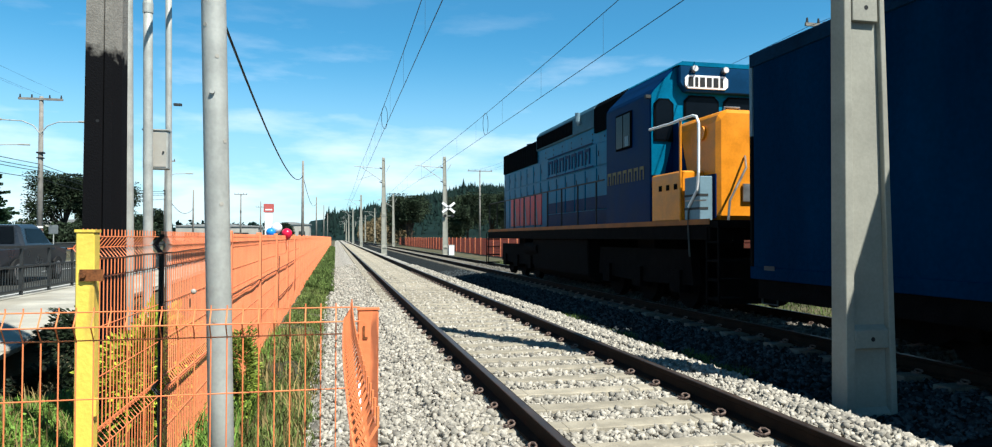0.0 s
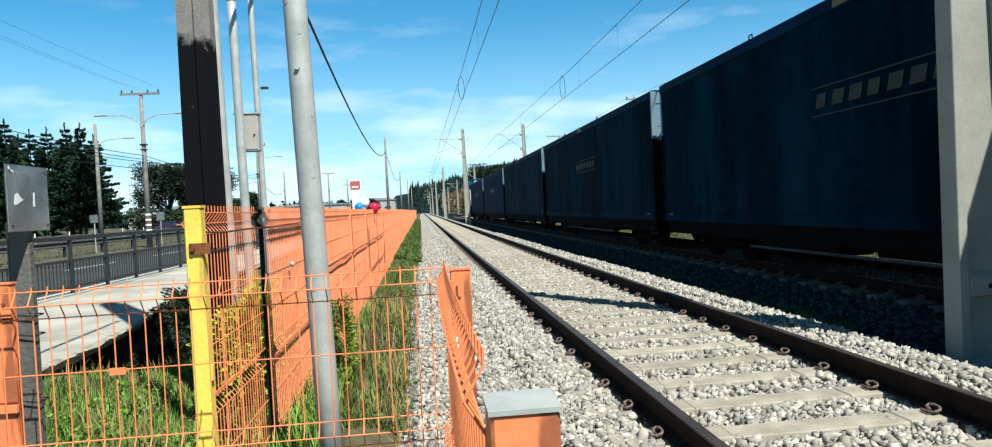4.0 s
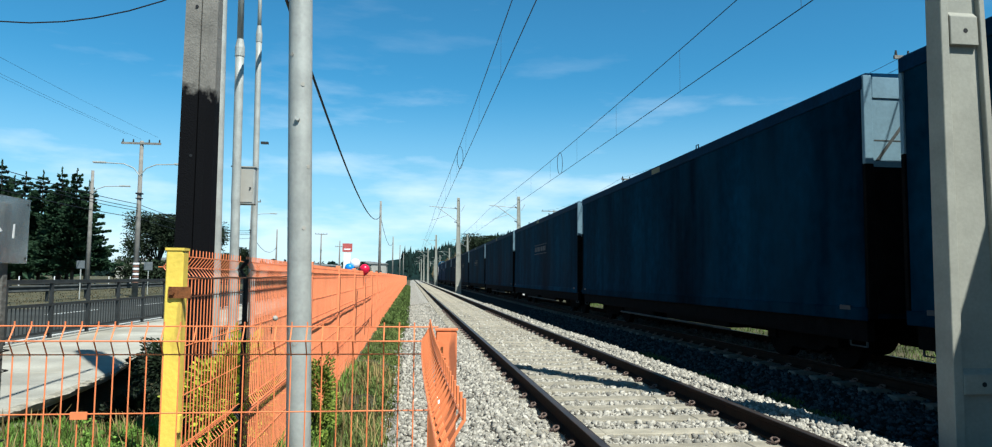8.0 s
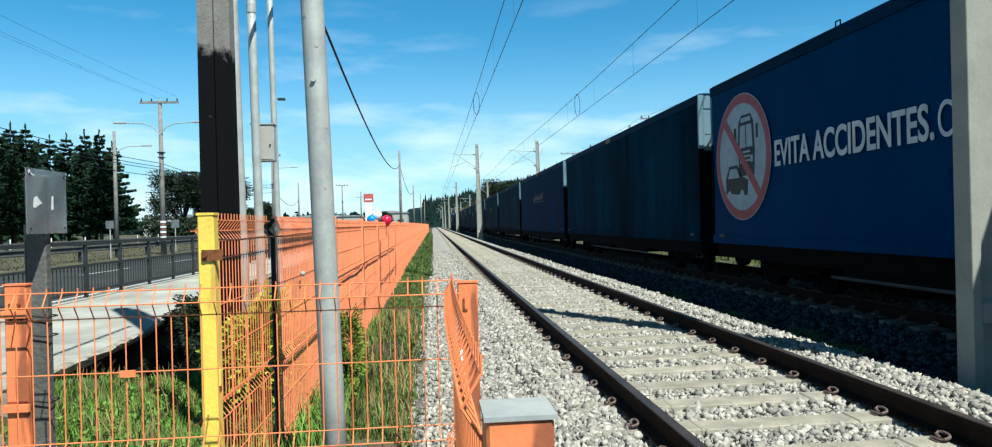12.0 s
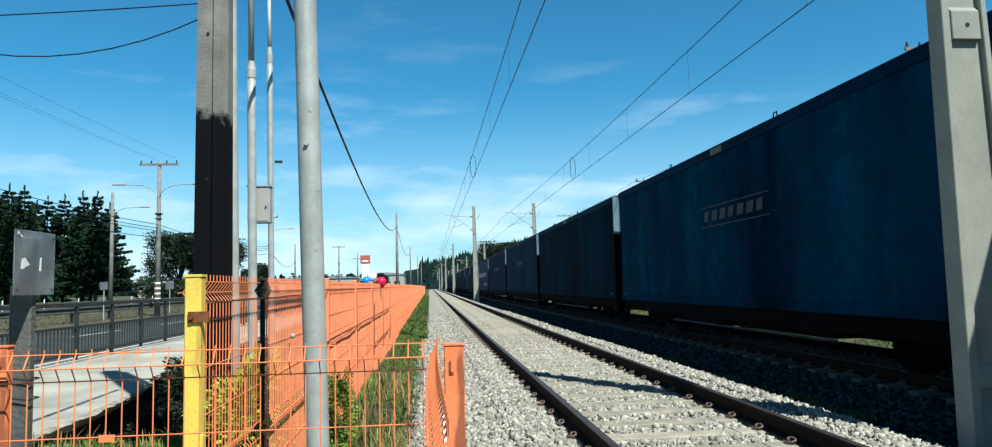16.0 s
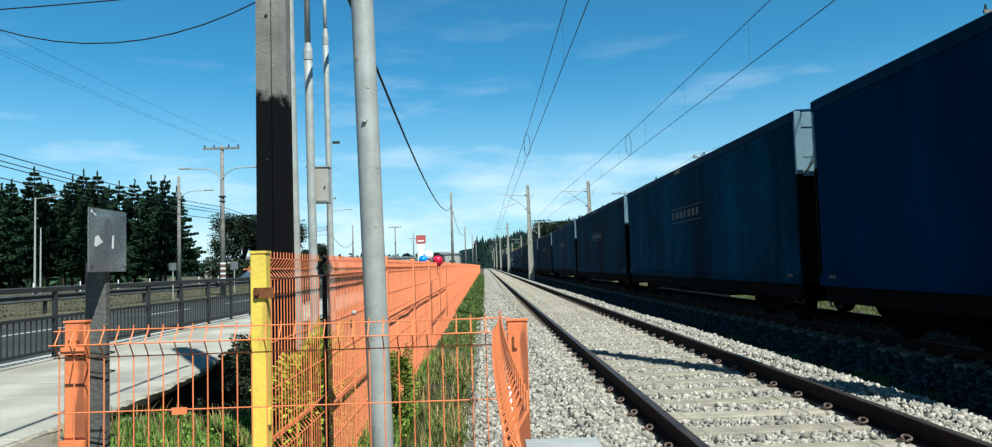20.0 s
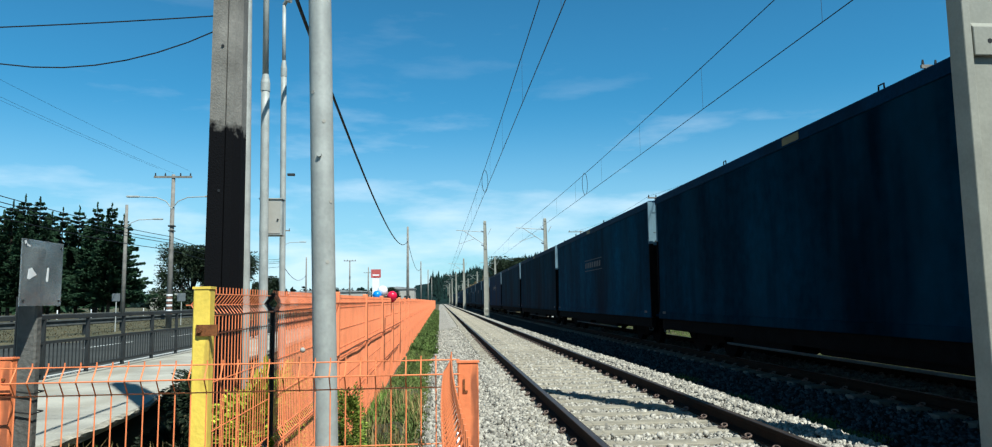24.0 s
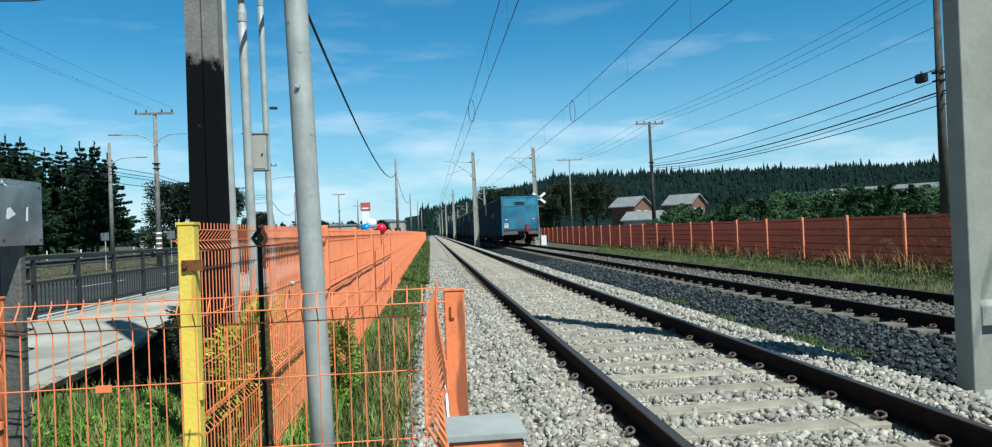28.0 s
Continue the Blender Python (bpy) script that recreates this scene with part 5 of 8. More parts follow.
# ---- freight wagons ----
CX = FAR + GAUGE / 2


def wheel_mesh(r=0.43):
    bm = B()
    tube(bm, [(-0.07, 0, 0), (0.05, 0, 0)], r, 24)
    tube(bm, [(0.05, 0, 0), (0.075, 0, 0)], r + 0.03, 24)
    tube(bm, [(-0.10, 0, 0), (-0.07, 0, 0)], r * 0.4, 16)
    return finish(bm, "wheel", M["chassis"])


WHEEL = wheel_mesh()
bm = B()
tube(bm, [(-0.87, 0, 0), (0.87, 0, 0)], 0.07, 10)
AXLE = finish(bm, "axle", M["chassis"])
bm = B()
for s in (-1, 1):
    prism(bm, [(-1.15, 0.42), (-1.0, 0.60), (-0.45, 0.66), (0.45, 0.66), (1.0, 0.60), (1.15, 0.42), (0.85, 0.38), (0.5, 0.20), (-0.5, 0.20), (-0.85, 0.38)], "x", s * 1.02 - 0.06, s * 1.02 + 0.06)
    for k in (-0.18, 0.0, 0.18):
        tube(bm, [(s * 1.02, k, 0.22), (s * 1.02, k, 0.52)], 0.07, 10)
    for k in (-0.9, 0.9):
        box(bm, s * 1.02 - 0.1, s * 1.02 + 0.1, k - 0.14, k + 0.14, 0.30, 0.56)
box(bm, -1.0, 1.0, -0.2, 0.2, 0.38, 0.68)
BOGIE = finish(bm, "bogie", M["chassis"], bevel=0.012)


def bogie(parent, y, wheels=(-0.9, 0.9)):
    b = share("bogie", BOGIE, parent, pose(0, y, 0))
    for k in wheels:
        share("axle", AXLE, b, pose(0, k, 0.43))
        share("wheel", WHEEL, b, pose(-GAUGE / 2, k, 0.43))
        share("wheel", WHEEL, b, pose(GAUGE / 2, k, 0.43, 0, 0, 180))


def letters(text, size, parent, m, at, depth=0.004, bold=0.0):
    cu = bpy.data.curves.new("lettering", "FONT")
    cu.body, cu.size, cu.extrude, cu.offset = text, size, depth, bold
    cu.space_character = 1.0
    ob = new("lettering", cu)
    dg = bpy.context.evaluated_depsgraph_get()
    me = bpy.data.meshes.new_from_object(ob.evaluated_get(dg))
    bpy.data.objects.remove(ob)
    me.materials.append(m)
    o = new("lettering", me)
    o.parent, o.matrix_basis = parent, at
    return o


def brand_marks(parent, y, z, k=1.0, m="sticker", orange=True):
    """A flash and a row of plain blocks between two lines, in place of the maker's mark, on the wagon's side."""
    x = -1.500
    for dz in (0.0, 0.40):
        bm = B()
        box(bm, x - 0.003, x + 0.004, y - 3.0 * k, y, z + dz * k, z + dz * k + 0.02 * k)
        part("mark_line", bm, M[m], parent)
    for i in range(7):
        bm = B()
        ya = y - (0.10 + 0.40 * i) * k
        w = (0.27 if i % 3 else 0.23) * k
        prism(bm, [(ya, z + 0.12 * k), (ya - w, z + 0.12 * k), (ya - w - 0.06 * k, z + 0.32 * k), (ya - 0.06 * k, z + 0.32 * k)], "x", x - 0.003, x + 0.004)
        part("mark_block", bm, M[m], parent)
    if orange:
        bm = B()
        prism(bm, [(y + 0.75 * k, z + 0.03), (y + 0.1 * k, z + 0.03), (y + 0.1 * k, z + 0.34 * k), (y + 0.3 * k, z + 0.34 * k)], "x", x - 0.003, x + 0.004)
        part("mark_flash", bm, M["flash"], parent)


# side markings are faint, and dimmed further to suit the shaded sides
M["flash"] = mat("faded_orange_flash", (0.016, 0.010, 0.010), 0.6, var=0.2, scale=3, fine=30, bump=0)
M["dull_mark"] = mat("dulled_marking", (0.020, 0.027, 0.033), 0.6, var=0.25, scale=4, fine=40, bump=0)


def side_sheet(bm, x, y0, y1, z0, z1, seed, amp=0.024):
    """A slightly billowed side of the body."""
    n, k = 44, 10
    g = [[bm.verts.new((x + math.copysign(amp, -x) * (0.5 + 0.5 * noise.noise((y0 + (y1 - y0) * i / n * 1.5 + seed, z0 + (z1 - z0) * j / k * 0.3, seed))) * math.sin(math.pi * j / k), y0 + (y1 - y0) * i / n, z0 + (z1 - z0) * j / k)) for j in range(k + 1)] for i in range(n + 1)]
    for i in range(n):
        for j in range(k):
            bm.faces.new((g[i][j], g[i + 1][j], g[i + 1][j + 1], g[i][j + 1]))


def rear_fittings(e, y0, top):
    """Seams, vent, reflectors, notice and stains on the end wall of the last wagon; depth from y0."""
    def plate(name, xa, xb, za, zb, m, parent, label="", out=0.016):
        bm = B()
        box(bm, xa, xb, y0 - out, y0 - 0.010, za, zb)
        return part(name, bm, M[m], parent, label)
    plate("seam", -1.38, 1.38, top - 0.84, top - 0.815, "stain", e, "rusty seam across the end wall", 0.02)
    plate("seam", -1.38, 1.38, 2.02, 2.03, "repaint", e)
    plate("lower_sheet", -1.36, 1.36, 1.30, top - 0.85, "rear_sheet", e, "blotchy blue lower sheet with rust streaks", 0.014)
    plate("upper_sheet", -1.36, 1.36, top - 0.80, top - 0.18, "pale_sheet", e, "paler blue upper sheet", 0.015)
    v = plate("vent", -0.42, 0.42, top - 0.72, top - 0.44, "blue_end", e, "", 0.035)
    for k in range(3):
        plate("slot", -0.38, 0.38, top - 0.69 + 0.085 * k, top - 0.64 + 0.085 * k, "black", v, "", 0.05)
    for xx in (-1.34, 0.86):
        for k, mm in enumerate(("red", "white", "red")):
            plate("reflector", xx + 0.15 * k, xx + 0.15 * k + 0.15, 2.05, 2.11, mm, e, "", 0.026)
    pl = plate("notice", -1.28, -0.97, 1.38, 1.76, "white", e, "white notice with red and yellow bars", 0.018)
    for za, zb, mm in ((1.39, 1.45, "red"), (1.50, 1.54, "yellow"), (1.59, 1.63, "dark_rail"), (1.67, 1.72, "dark_rail")):
        plate("bar", -1.25, -1.0, za, zb, mm, pl, "", 0.021)
    plate("grime", -1.375, 1.375, 1.115, 1.29, "grime", e, "brown grime along the foot of the end wall", 0.015)


def wagon(name, body_m, label, marks, seed, last=False):
    """A closed freight wagon: y from 0 at its rear, x about the track's middle, z from the rail."""
    th = thing(name, pose(CX, 0, FAR_Z), label, "freight wagon", "wagons of the train")
    W, Z0, Z1, L = 1.5, 0.79, 3.94, BODY
    bm = B()
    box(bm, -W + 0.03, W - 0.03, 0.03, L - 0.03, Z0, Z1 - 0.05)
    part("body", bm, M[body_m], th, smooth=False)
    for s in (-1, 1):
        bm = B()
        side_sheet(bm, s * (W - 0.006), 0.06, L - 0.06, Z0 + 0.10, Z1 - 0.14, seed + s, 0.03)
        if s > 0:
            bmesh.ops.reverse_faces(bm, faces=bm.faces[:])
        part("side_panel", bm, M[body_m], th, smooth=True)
    for s in (-1, 1):
        for za, zb in ((Z1 - 0.18, Z1), (Z0 - 0.03, Z0 + 0.14)):
            bm = B()
            box(bm, s * W - 0.015, s * W + 0.015, 0, L, za, zb)
            part("side_rail", bm, M["roof_edge" if za > 2 else body_m], th, bevel=0.006)
    bm = B()
    prism(bm, [(-W, Z1 - 0.02), (W, Z1 - 0.02), (W - 0.05, Z1 + 0.035), (0, Z1 + 0.06), (-W + 0.05, Z1 + 0.035)], "y", 0.0, L)
    part("roof", bm, M["roof_edge"], th)
    for y0, s in ((0, -1), (L, 1)):
        bm = B()
        rear = s < 0 and last
        zp = 1.11 if rear else Z0 + 0.62
        box(bm, -W + 0.12, W - 0.12, y0 - 0.012, y0 + 0.012, zp, Z1 - 0.14 if rear else Z1 - 0.30)
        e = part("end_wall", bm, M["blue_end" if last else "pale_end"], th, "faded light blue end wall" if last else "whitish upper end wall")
        if not last:
            # black panel paints the shadow that the next wagon casts on this end
            bm = B()
            box(bm, -W + 0.12, W - 0.12, y0 - 0.02, y0 + 0.02, Z0 + 0.62, Z1 - 1.20)
            part("lower_panel", bm, M["chassis"], e, "black panel standing for the shadow low in the gap")
            bm = B()
            prism(bm, [(-0.76, Z1 - 0.36), (-0.71, Z1 - 0.36), (-1.30, Z1 - 1.12), (-1.35, Z1 - 1.12)], "y", y0 - 0.018, y0 + 0.018)
            part("brace", bm, M["old_steel"], e)
            bm = B()
            box(bm, -W + 0.14, W - 0.14, y0 - 0.016, y0 + 0.016, Z1 - 0.86, Z1 - 0.845)
            part("seam", bm, M["old_steel"], e)
        # corner bars between wagons turn black below the same painted shadow line
        for a, b, c, d in ((-W, -W + 0.12, Z0, Z1 - 1.16), (-W, -W + 0.12, Z1 - 1.16, Z1), (W - 0.12, W, Z0, Z1 - 1.16), (W - 0.12, W, Z1 - 1.16, Z1), (-W + 0.12, W - 0.12, Z1 - 0.14 if rear else Z1 - 0.30, Z1 - 0.02), (-W + 0.12, W - 0.12, Z0 + 0.1, zp)):
            bm = B()
            box(bm, a, b, y0 - 0.03, y0 + 0.03, c, d)
            part("frame_bar", bm, M[("blue_end" if last else "chassis" if c < 1.2 else "pale_end") if d > 2 else "chassis"], e, bevel=0.006)
        if s < 0 and last:
            rear_fittings(e, y0, Z1)
    for xa, xb in ((-1.38, -0.22), (0.62, 1.38)):
        bm = B()
        box(bm, xa, xb, -0.05, 0.02, 0.86, 1.11)
        hs = part("headstock", bm, M["headstock" if last else "chassis"], th, "scuffed grey steel headstock" if last else "", bevel=0.008)
        for k in range(5 if last else 0):
            xk = xa + 0.1 + (xb - xa - 0.2) * k / 4
            for zk in (0.93, 1.05):
                bm = B()
                tube(bm, [(xk, -0.056, zk), (xk, -0.045, zk)], 0.02, 8)
                part("bolt", bm, M["chassis"], hs)
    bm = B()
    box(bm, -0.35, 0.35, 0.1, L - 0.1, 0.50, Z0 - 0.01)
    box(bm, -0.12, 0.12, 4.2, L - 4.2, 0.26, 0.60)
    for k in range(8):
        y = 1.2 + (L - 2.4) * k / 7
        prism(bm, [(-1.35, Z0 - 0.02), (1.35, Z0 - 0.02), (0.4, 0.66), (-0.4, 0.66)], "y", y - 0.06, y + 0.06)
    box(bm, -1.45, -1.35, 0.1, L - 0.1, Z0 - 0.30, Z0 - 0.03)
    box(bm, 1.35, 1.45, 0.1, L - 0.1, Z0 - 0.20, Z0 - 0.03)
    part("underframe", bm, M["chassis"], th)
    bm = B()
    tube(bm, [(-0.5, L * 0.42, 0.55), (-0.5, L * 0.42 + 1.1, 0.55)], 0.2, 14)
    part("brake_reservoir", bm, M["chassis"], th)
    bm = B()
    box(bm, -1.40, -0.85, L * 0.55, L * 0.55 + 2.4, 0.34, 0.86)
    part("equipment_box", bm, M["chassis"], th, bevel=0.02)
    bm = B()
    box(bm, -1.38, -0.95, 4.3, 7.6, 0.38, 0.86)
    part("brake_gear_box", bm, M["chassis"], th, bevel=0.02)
    bm = B()
    tube(bm, [(-1.40, 4.2, 0.36), (-1.40, L - 4.2, 0.36)], 0.025, 6)
    part("brake_pipe", bm, M["old_steel"], th, "dusty brake pipe")
    for y in (2.3, L - 2.3):
        bogie(th, y)
    for y, s in ((0, -1), (L, 1)):
        bm = B()
        box(bm, -0.12, 0.12, min(y, y + s * 0.32), max(y, y + s * 0.32), 0.70, 0.92)
        box(bm, -0.2, 0.1, min(y + s * 0.28, y + s * 0.37), max(y + s * 0.28, y + s * 0.37), 0.66, 0.96)
        part("coupler", bm, M["chassis"], th, bevel=0.02)
        for xx in (-1.42, 1.42):
            bm = B()
            ya = y - s * 0.15
            tube(bm, [(xx, ya, Z0), (xx, ya, 0.42), (xx, ya - s * 0.35, 0.42), (xx, ya - s * 0.35, Z0)], 0.015, 6)
            part("step_iron", bm, M["old_steel"], th)
    bm = B()
    tube(bm, [(0.3, -0.04, 0.9), (0.34, -0.2, 0.62), (0.18, -0.26, 0.42), (-0.02, -0.16, 0.38)], 0.03, 8)
    part("brake_hose", bm, M["headstock" if last else "black"], th)
    for k in (0.03, 0.97):
        bm = B()
        box(bm, -W - 0.018, -W - 0.012, L * k - 0.12, L * k + 0.12, Z0 + 0.10, Z0 + 0.16)
        part("plate", bm, M["dull_mark"], th)
    for y in (L * 0.36, L * 0.7):
        bm = B()
        tube(bm, [(-W + 0.05, y - 0.06, Z1 + 0.03), (-W + 0.05, y - 0.06, Z1 + 0.10), (-W + 0.05, y + 0.06, Z1 + 0.10), (-W + 0.05, y + 0.06, Z1 + 0.03)], 0.012, 5)
        part("lifting_eye", bm, M["chassis"], th)
    bm = B()
    box(bm, -W - 0.022, -W - 0.014, 7.6, 8.15, Z1 - 0.15, Z1 - 0.03)
    part("number_plate", bm, M["dull_yellow"], th)
    marks(th)
    return th


M["grime"] = mat("brown_grime", (0.030, 0.034, 0.036), 0.9, var=0.5, scale=5, fine=40, bump=0.1)
M["pale_sheet"] = mat("paler_blue_sheet", (0.045, 0.185, 0.270), 0.6, var=0.3, scale=2.5, fine=30, bump=0.05)
M["repaint"] = mat("repainted_blue", (0.012, 0.105, 0.225), 0.6, var=0.3, scale=3, fine=30, bump=0)
M["rear_sheet"] = mat("blotchy_blue_sheet", (0.016, 0.125, 0.235), 0.6, var=0.35, scale=1.1, fine=30, bump=0.05, tint=(0.040, 0.20, 0.30))
stained(M["rear_sheet"], (0.115, 0.098, 0.062), (3.2, 1.0, 0.55), 1.3, 0.52, 0.74, 0.7, (4.3, 0.0, 1.7))
M["stain"] = mat("rust_stain", (0.070, 0.085, 0.075), 0.8, var=0.35, scale=6, fine=40, bump=0)
M["headstock"] = mat("scuffed_steel", (0.12, 0.11, 0.09), 0.7, 0.2, var=0.3, scale=8, fine=60)
M["dull_yellow"] = mat("dull_yellow_plate", (0.138, 0.107, 0.0314), 0.6, var=0.2, scale=8, fine=60, bump=0)


M["badge_red"] = mat("dulled_red_print", (0.30, 0.055, 0.060), 0.6, var=0.2, scale=5, fine=40, bump=0)
M["badge_grey"] = mat("greyed_white_print", (0.31, 0.355, 0.38), 0.6, var=0.15, scale=5, fine=40, bump=0)


def slogan(th):
    """The safety message: a crossed-out ring and one line of lettering."""
    x = -1.502
    yc, zc, r = BODY - 1.42, 2.40, 1.18
    ring = B()
    n = 40
    a = [ring.verts.new((x, yc - r * math.cos(2 * math.pi * i / n), zc + r * math.sin(2 * math.pi * i / n))) for i in range(n)]
    ring.faces.new(a)
    disc = part("badge", ring, M["badge_grey"], th, "round white badge with a red ring")
    bm = B()
    tube(bm, [(x - 0.006, yc - (r - 0.1) * math.cos(2 * math.pi * i / n), zc + (r - 0.1) * math.sin(2 * math.pi * i / n)) for i in range(n + 1)], 0.085, 6, cap=False)
    for v in bm.verts:
        v.co.x = x - 0.003 + (v.co.x - x) * 0.03
    part("red_ring", bm, M["badge_red"], disc)
    bm = B()
    prism(bm, [(yc + 0.82, zc + 0.70), (yc + 0.70, zc + 0.82), (yc - 0.82, zc - 0.70), (yc - 0.70, zc - 0.82)], "x", x - 0.006, x - 0.002)
    part("red_bar", bm, M["badge_red"], disc)
    def inlay(name, pts, m, out):
        bm = B()
        prism(bm, [(yc - u, zc + v) for u, v in pts], "x", x - out, x - 0.001)
        return part(name, bm, M[m], disc)
    inlay("bus_shape", [(-0.10, -0.36), (0.52, -0.36), (0.56, 0.10), (0.52, 0.62), (0.40, 0.76), (0.02, 0.76), (-0.10, 0.62), (-0.14, 0.10)], "black", 0.0035)
    inlay("bus_sign", [(0.0, 0.63), (0.42, 0.63), (0.40, 0.71), (0.02, 0.71)], "badge_grey", 0.0045)
    inlay("bus_window", [(-0.06, 0.16), (0.19, 0.16), (0.19, 0.57), (-0.02, 0.57)], "badge_grey", 0.0045)
    inlay("bus_window", [(0.23, 0.16), (0.48, 0.16), (0.44, 0.57), (0.23, 0.57)], "badge_grey", 0.0045)
    for v in (0.06, -0.02, -0.10):
        inlay("bus_grille", [(0.06, v), (0.36, v), (0.36, v + 0.035), (0.06, v + 0.035)], "badge_grey", 0.0045)
    for u in (-0.06, 0.38):
        inlay("bus_lamp", [(u, -0.12), (u + 0.1, -0.12), (u + 0.1, 0.0), (u, 0.0)], "badge_grey", 0.0045)
    inlay("bus_mirror", [(-0.30, 0.28), (-0.20, 0.28), (-0.20, 0.56), (-0.30, 0.56)], "black", 0.0035)
    inlay("bus_mirror", [(0.62, 0.28), (0.70, 0.28), (0.70, 0.54), (0.62, 0.54)], "black", 0.0035)
    inlay("car_shape", [(-0.72, -0.66), (0.22, -0.72), (0.26, -0.44), (0.0, -0.36), (-0.18, -0.14), (-0.55, -0.14), (-0.72, -0.38)], "black", 0.0035)
    inlay("car_window", [(-0.62, -0.38), (-0.10, -0.38), (-0.22, -0.20), (-0.52, -0.20)], "badge_grey", 0.0045)
    for u in (-0.56, 0.0):
        inlay("car_wheel", [(u + 0.09 * math.cos(k * 0.785), -0.70 + 0.09 * math.sin(k * 0.785)) for k in range(8)], "badge_grey", 0.0045)
    face = Matrix(((0, 0, -1), (-1, 0, 0), (0, 1, 0))).to_4x4()
    a = letters("EVITA ACCIDENTES.", 0.60, th, M["sticker"], Matrix.Translation((x - 0.001, BODY - 2.70, 2.13)) @ face @ Matrix.Diagonal((0.715, 1, 1, 1)), bold=0.012)
    b = letters("CRUZA SEGURO, DESPUES DEL TREN.", 0.60, th, M["sticker"], Matrix.Translation((x - 0.001, BODY - 6.62, 2.13)) @ face @ Matrix.Diagonal((0.63, 1, 1, 1)))
    brand_marks(th, 4.4, 1.2, 0.78, "sticker", False)
    bm = B()
    prism(bm, [(5.25, 1.2), (4.55, 1.2), (4.5, 1.53), (4.75, 1.53)], "x", x - 0.003, x + 0.004)
    part("mark_flash", bm, M["sticker"], th)


M["faded_gold"] = mat("faded_gold_print", (0.020, 0.024, 0.016), 0.7, var=0.3, scale=5, fine=40, bump=0)
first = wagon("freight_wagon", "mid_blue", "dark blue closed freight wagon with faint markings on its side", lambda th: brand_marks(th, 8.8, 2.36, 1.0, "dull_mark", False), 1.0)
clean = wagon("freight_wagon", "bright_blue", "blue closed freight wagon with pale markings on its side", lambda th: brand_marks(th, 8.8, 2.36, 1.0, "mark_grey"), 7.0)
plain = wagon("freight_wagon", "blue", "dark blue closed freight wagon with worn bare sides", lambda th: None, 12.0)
# brighter blue, again with the side's shade in the base colour
M["slogan_blue"] = mat("shaded_side_vivid_blue", (0.0008, 0.031, 0.092), 0.58, spec=0.018, var=0.18, scale=0.8, fine=18, bump=0.05, stretch=0.3)
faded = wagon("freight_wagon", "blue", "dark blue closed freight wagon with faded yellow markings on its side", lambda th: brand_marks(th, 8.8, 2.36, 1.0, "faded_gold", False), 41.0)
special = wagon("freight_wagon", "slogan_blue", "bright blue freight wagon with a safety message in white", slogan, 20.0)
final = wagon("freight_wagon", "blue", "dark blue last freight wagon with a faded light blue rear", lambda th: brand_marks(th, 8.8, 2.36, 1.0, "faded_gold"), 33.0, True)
LOOK = {0: "final", 1: "plain", 3: "plain", 4: "plain", 5: "clean", 9: "faded", 11: "plain", 13: "clean", 14: "special", 15: "plain", 16: "clean", 17: "plain", 18: "faded", 19: "plain", 21: "plain", 22: "faded", 23: "faded", 24: "faded", 25: "plain", 26: "clean", 27: "clean"}
used, wagons = {}, []
for k in range(28):
    kind_ = {"clean": clean, "plain": plain, "faded": faded, "special": special, "final": final}.get(LOOK.get(k, ""), first)
    if kind_.name not in used:
        used[kind_.name] = 1
        wagons.append(kind_)
    else:
        wagons.append(copy_thing(kind_, pose(CX, 0, FAR_Z)))
# the tail marker on the last wagon
tm = wagons[0]
bm = B()
box(bm, 0.45, 0.66, -0.14, -0.06, 1.02, 1.70)
M["tail_red"] = mat("dull_red_plastic", (0.24, 0.025, 0.035), 0.6, var=0.2, scale=5, fine=40, bump=0.05)
mk = part("tail_marker", bm, M["tail_red"], tm, "red tail marker box on a chain", bevel=0.01)
bm = B()
box(bm, 0.47, 0.63, -0.145, -0.138, 1.05, 1.17)
part("lens", bm, M["lamp_red"], mk)
bm = B()
tube(bm, [(1.42, -0.05, 1.2), (1.50, -0.05, 1.4), (1.50, -0.05, 1.9), (1.42, -0.05, 2.0)], 0.018, 6)
part("grab_rail", bm, M["dull_yellow"], tm)


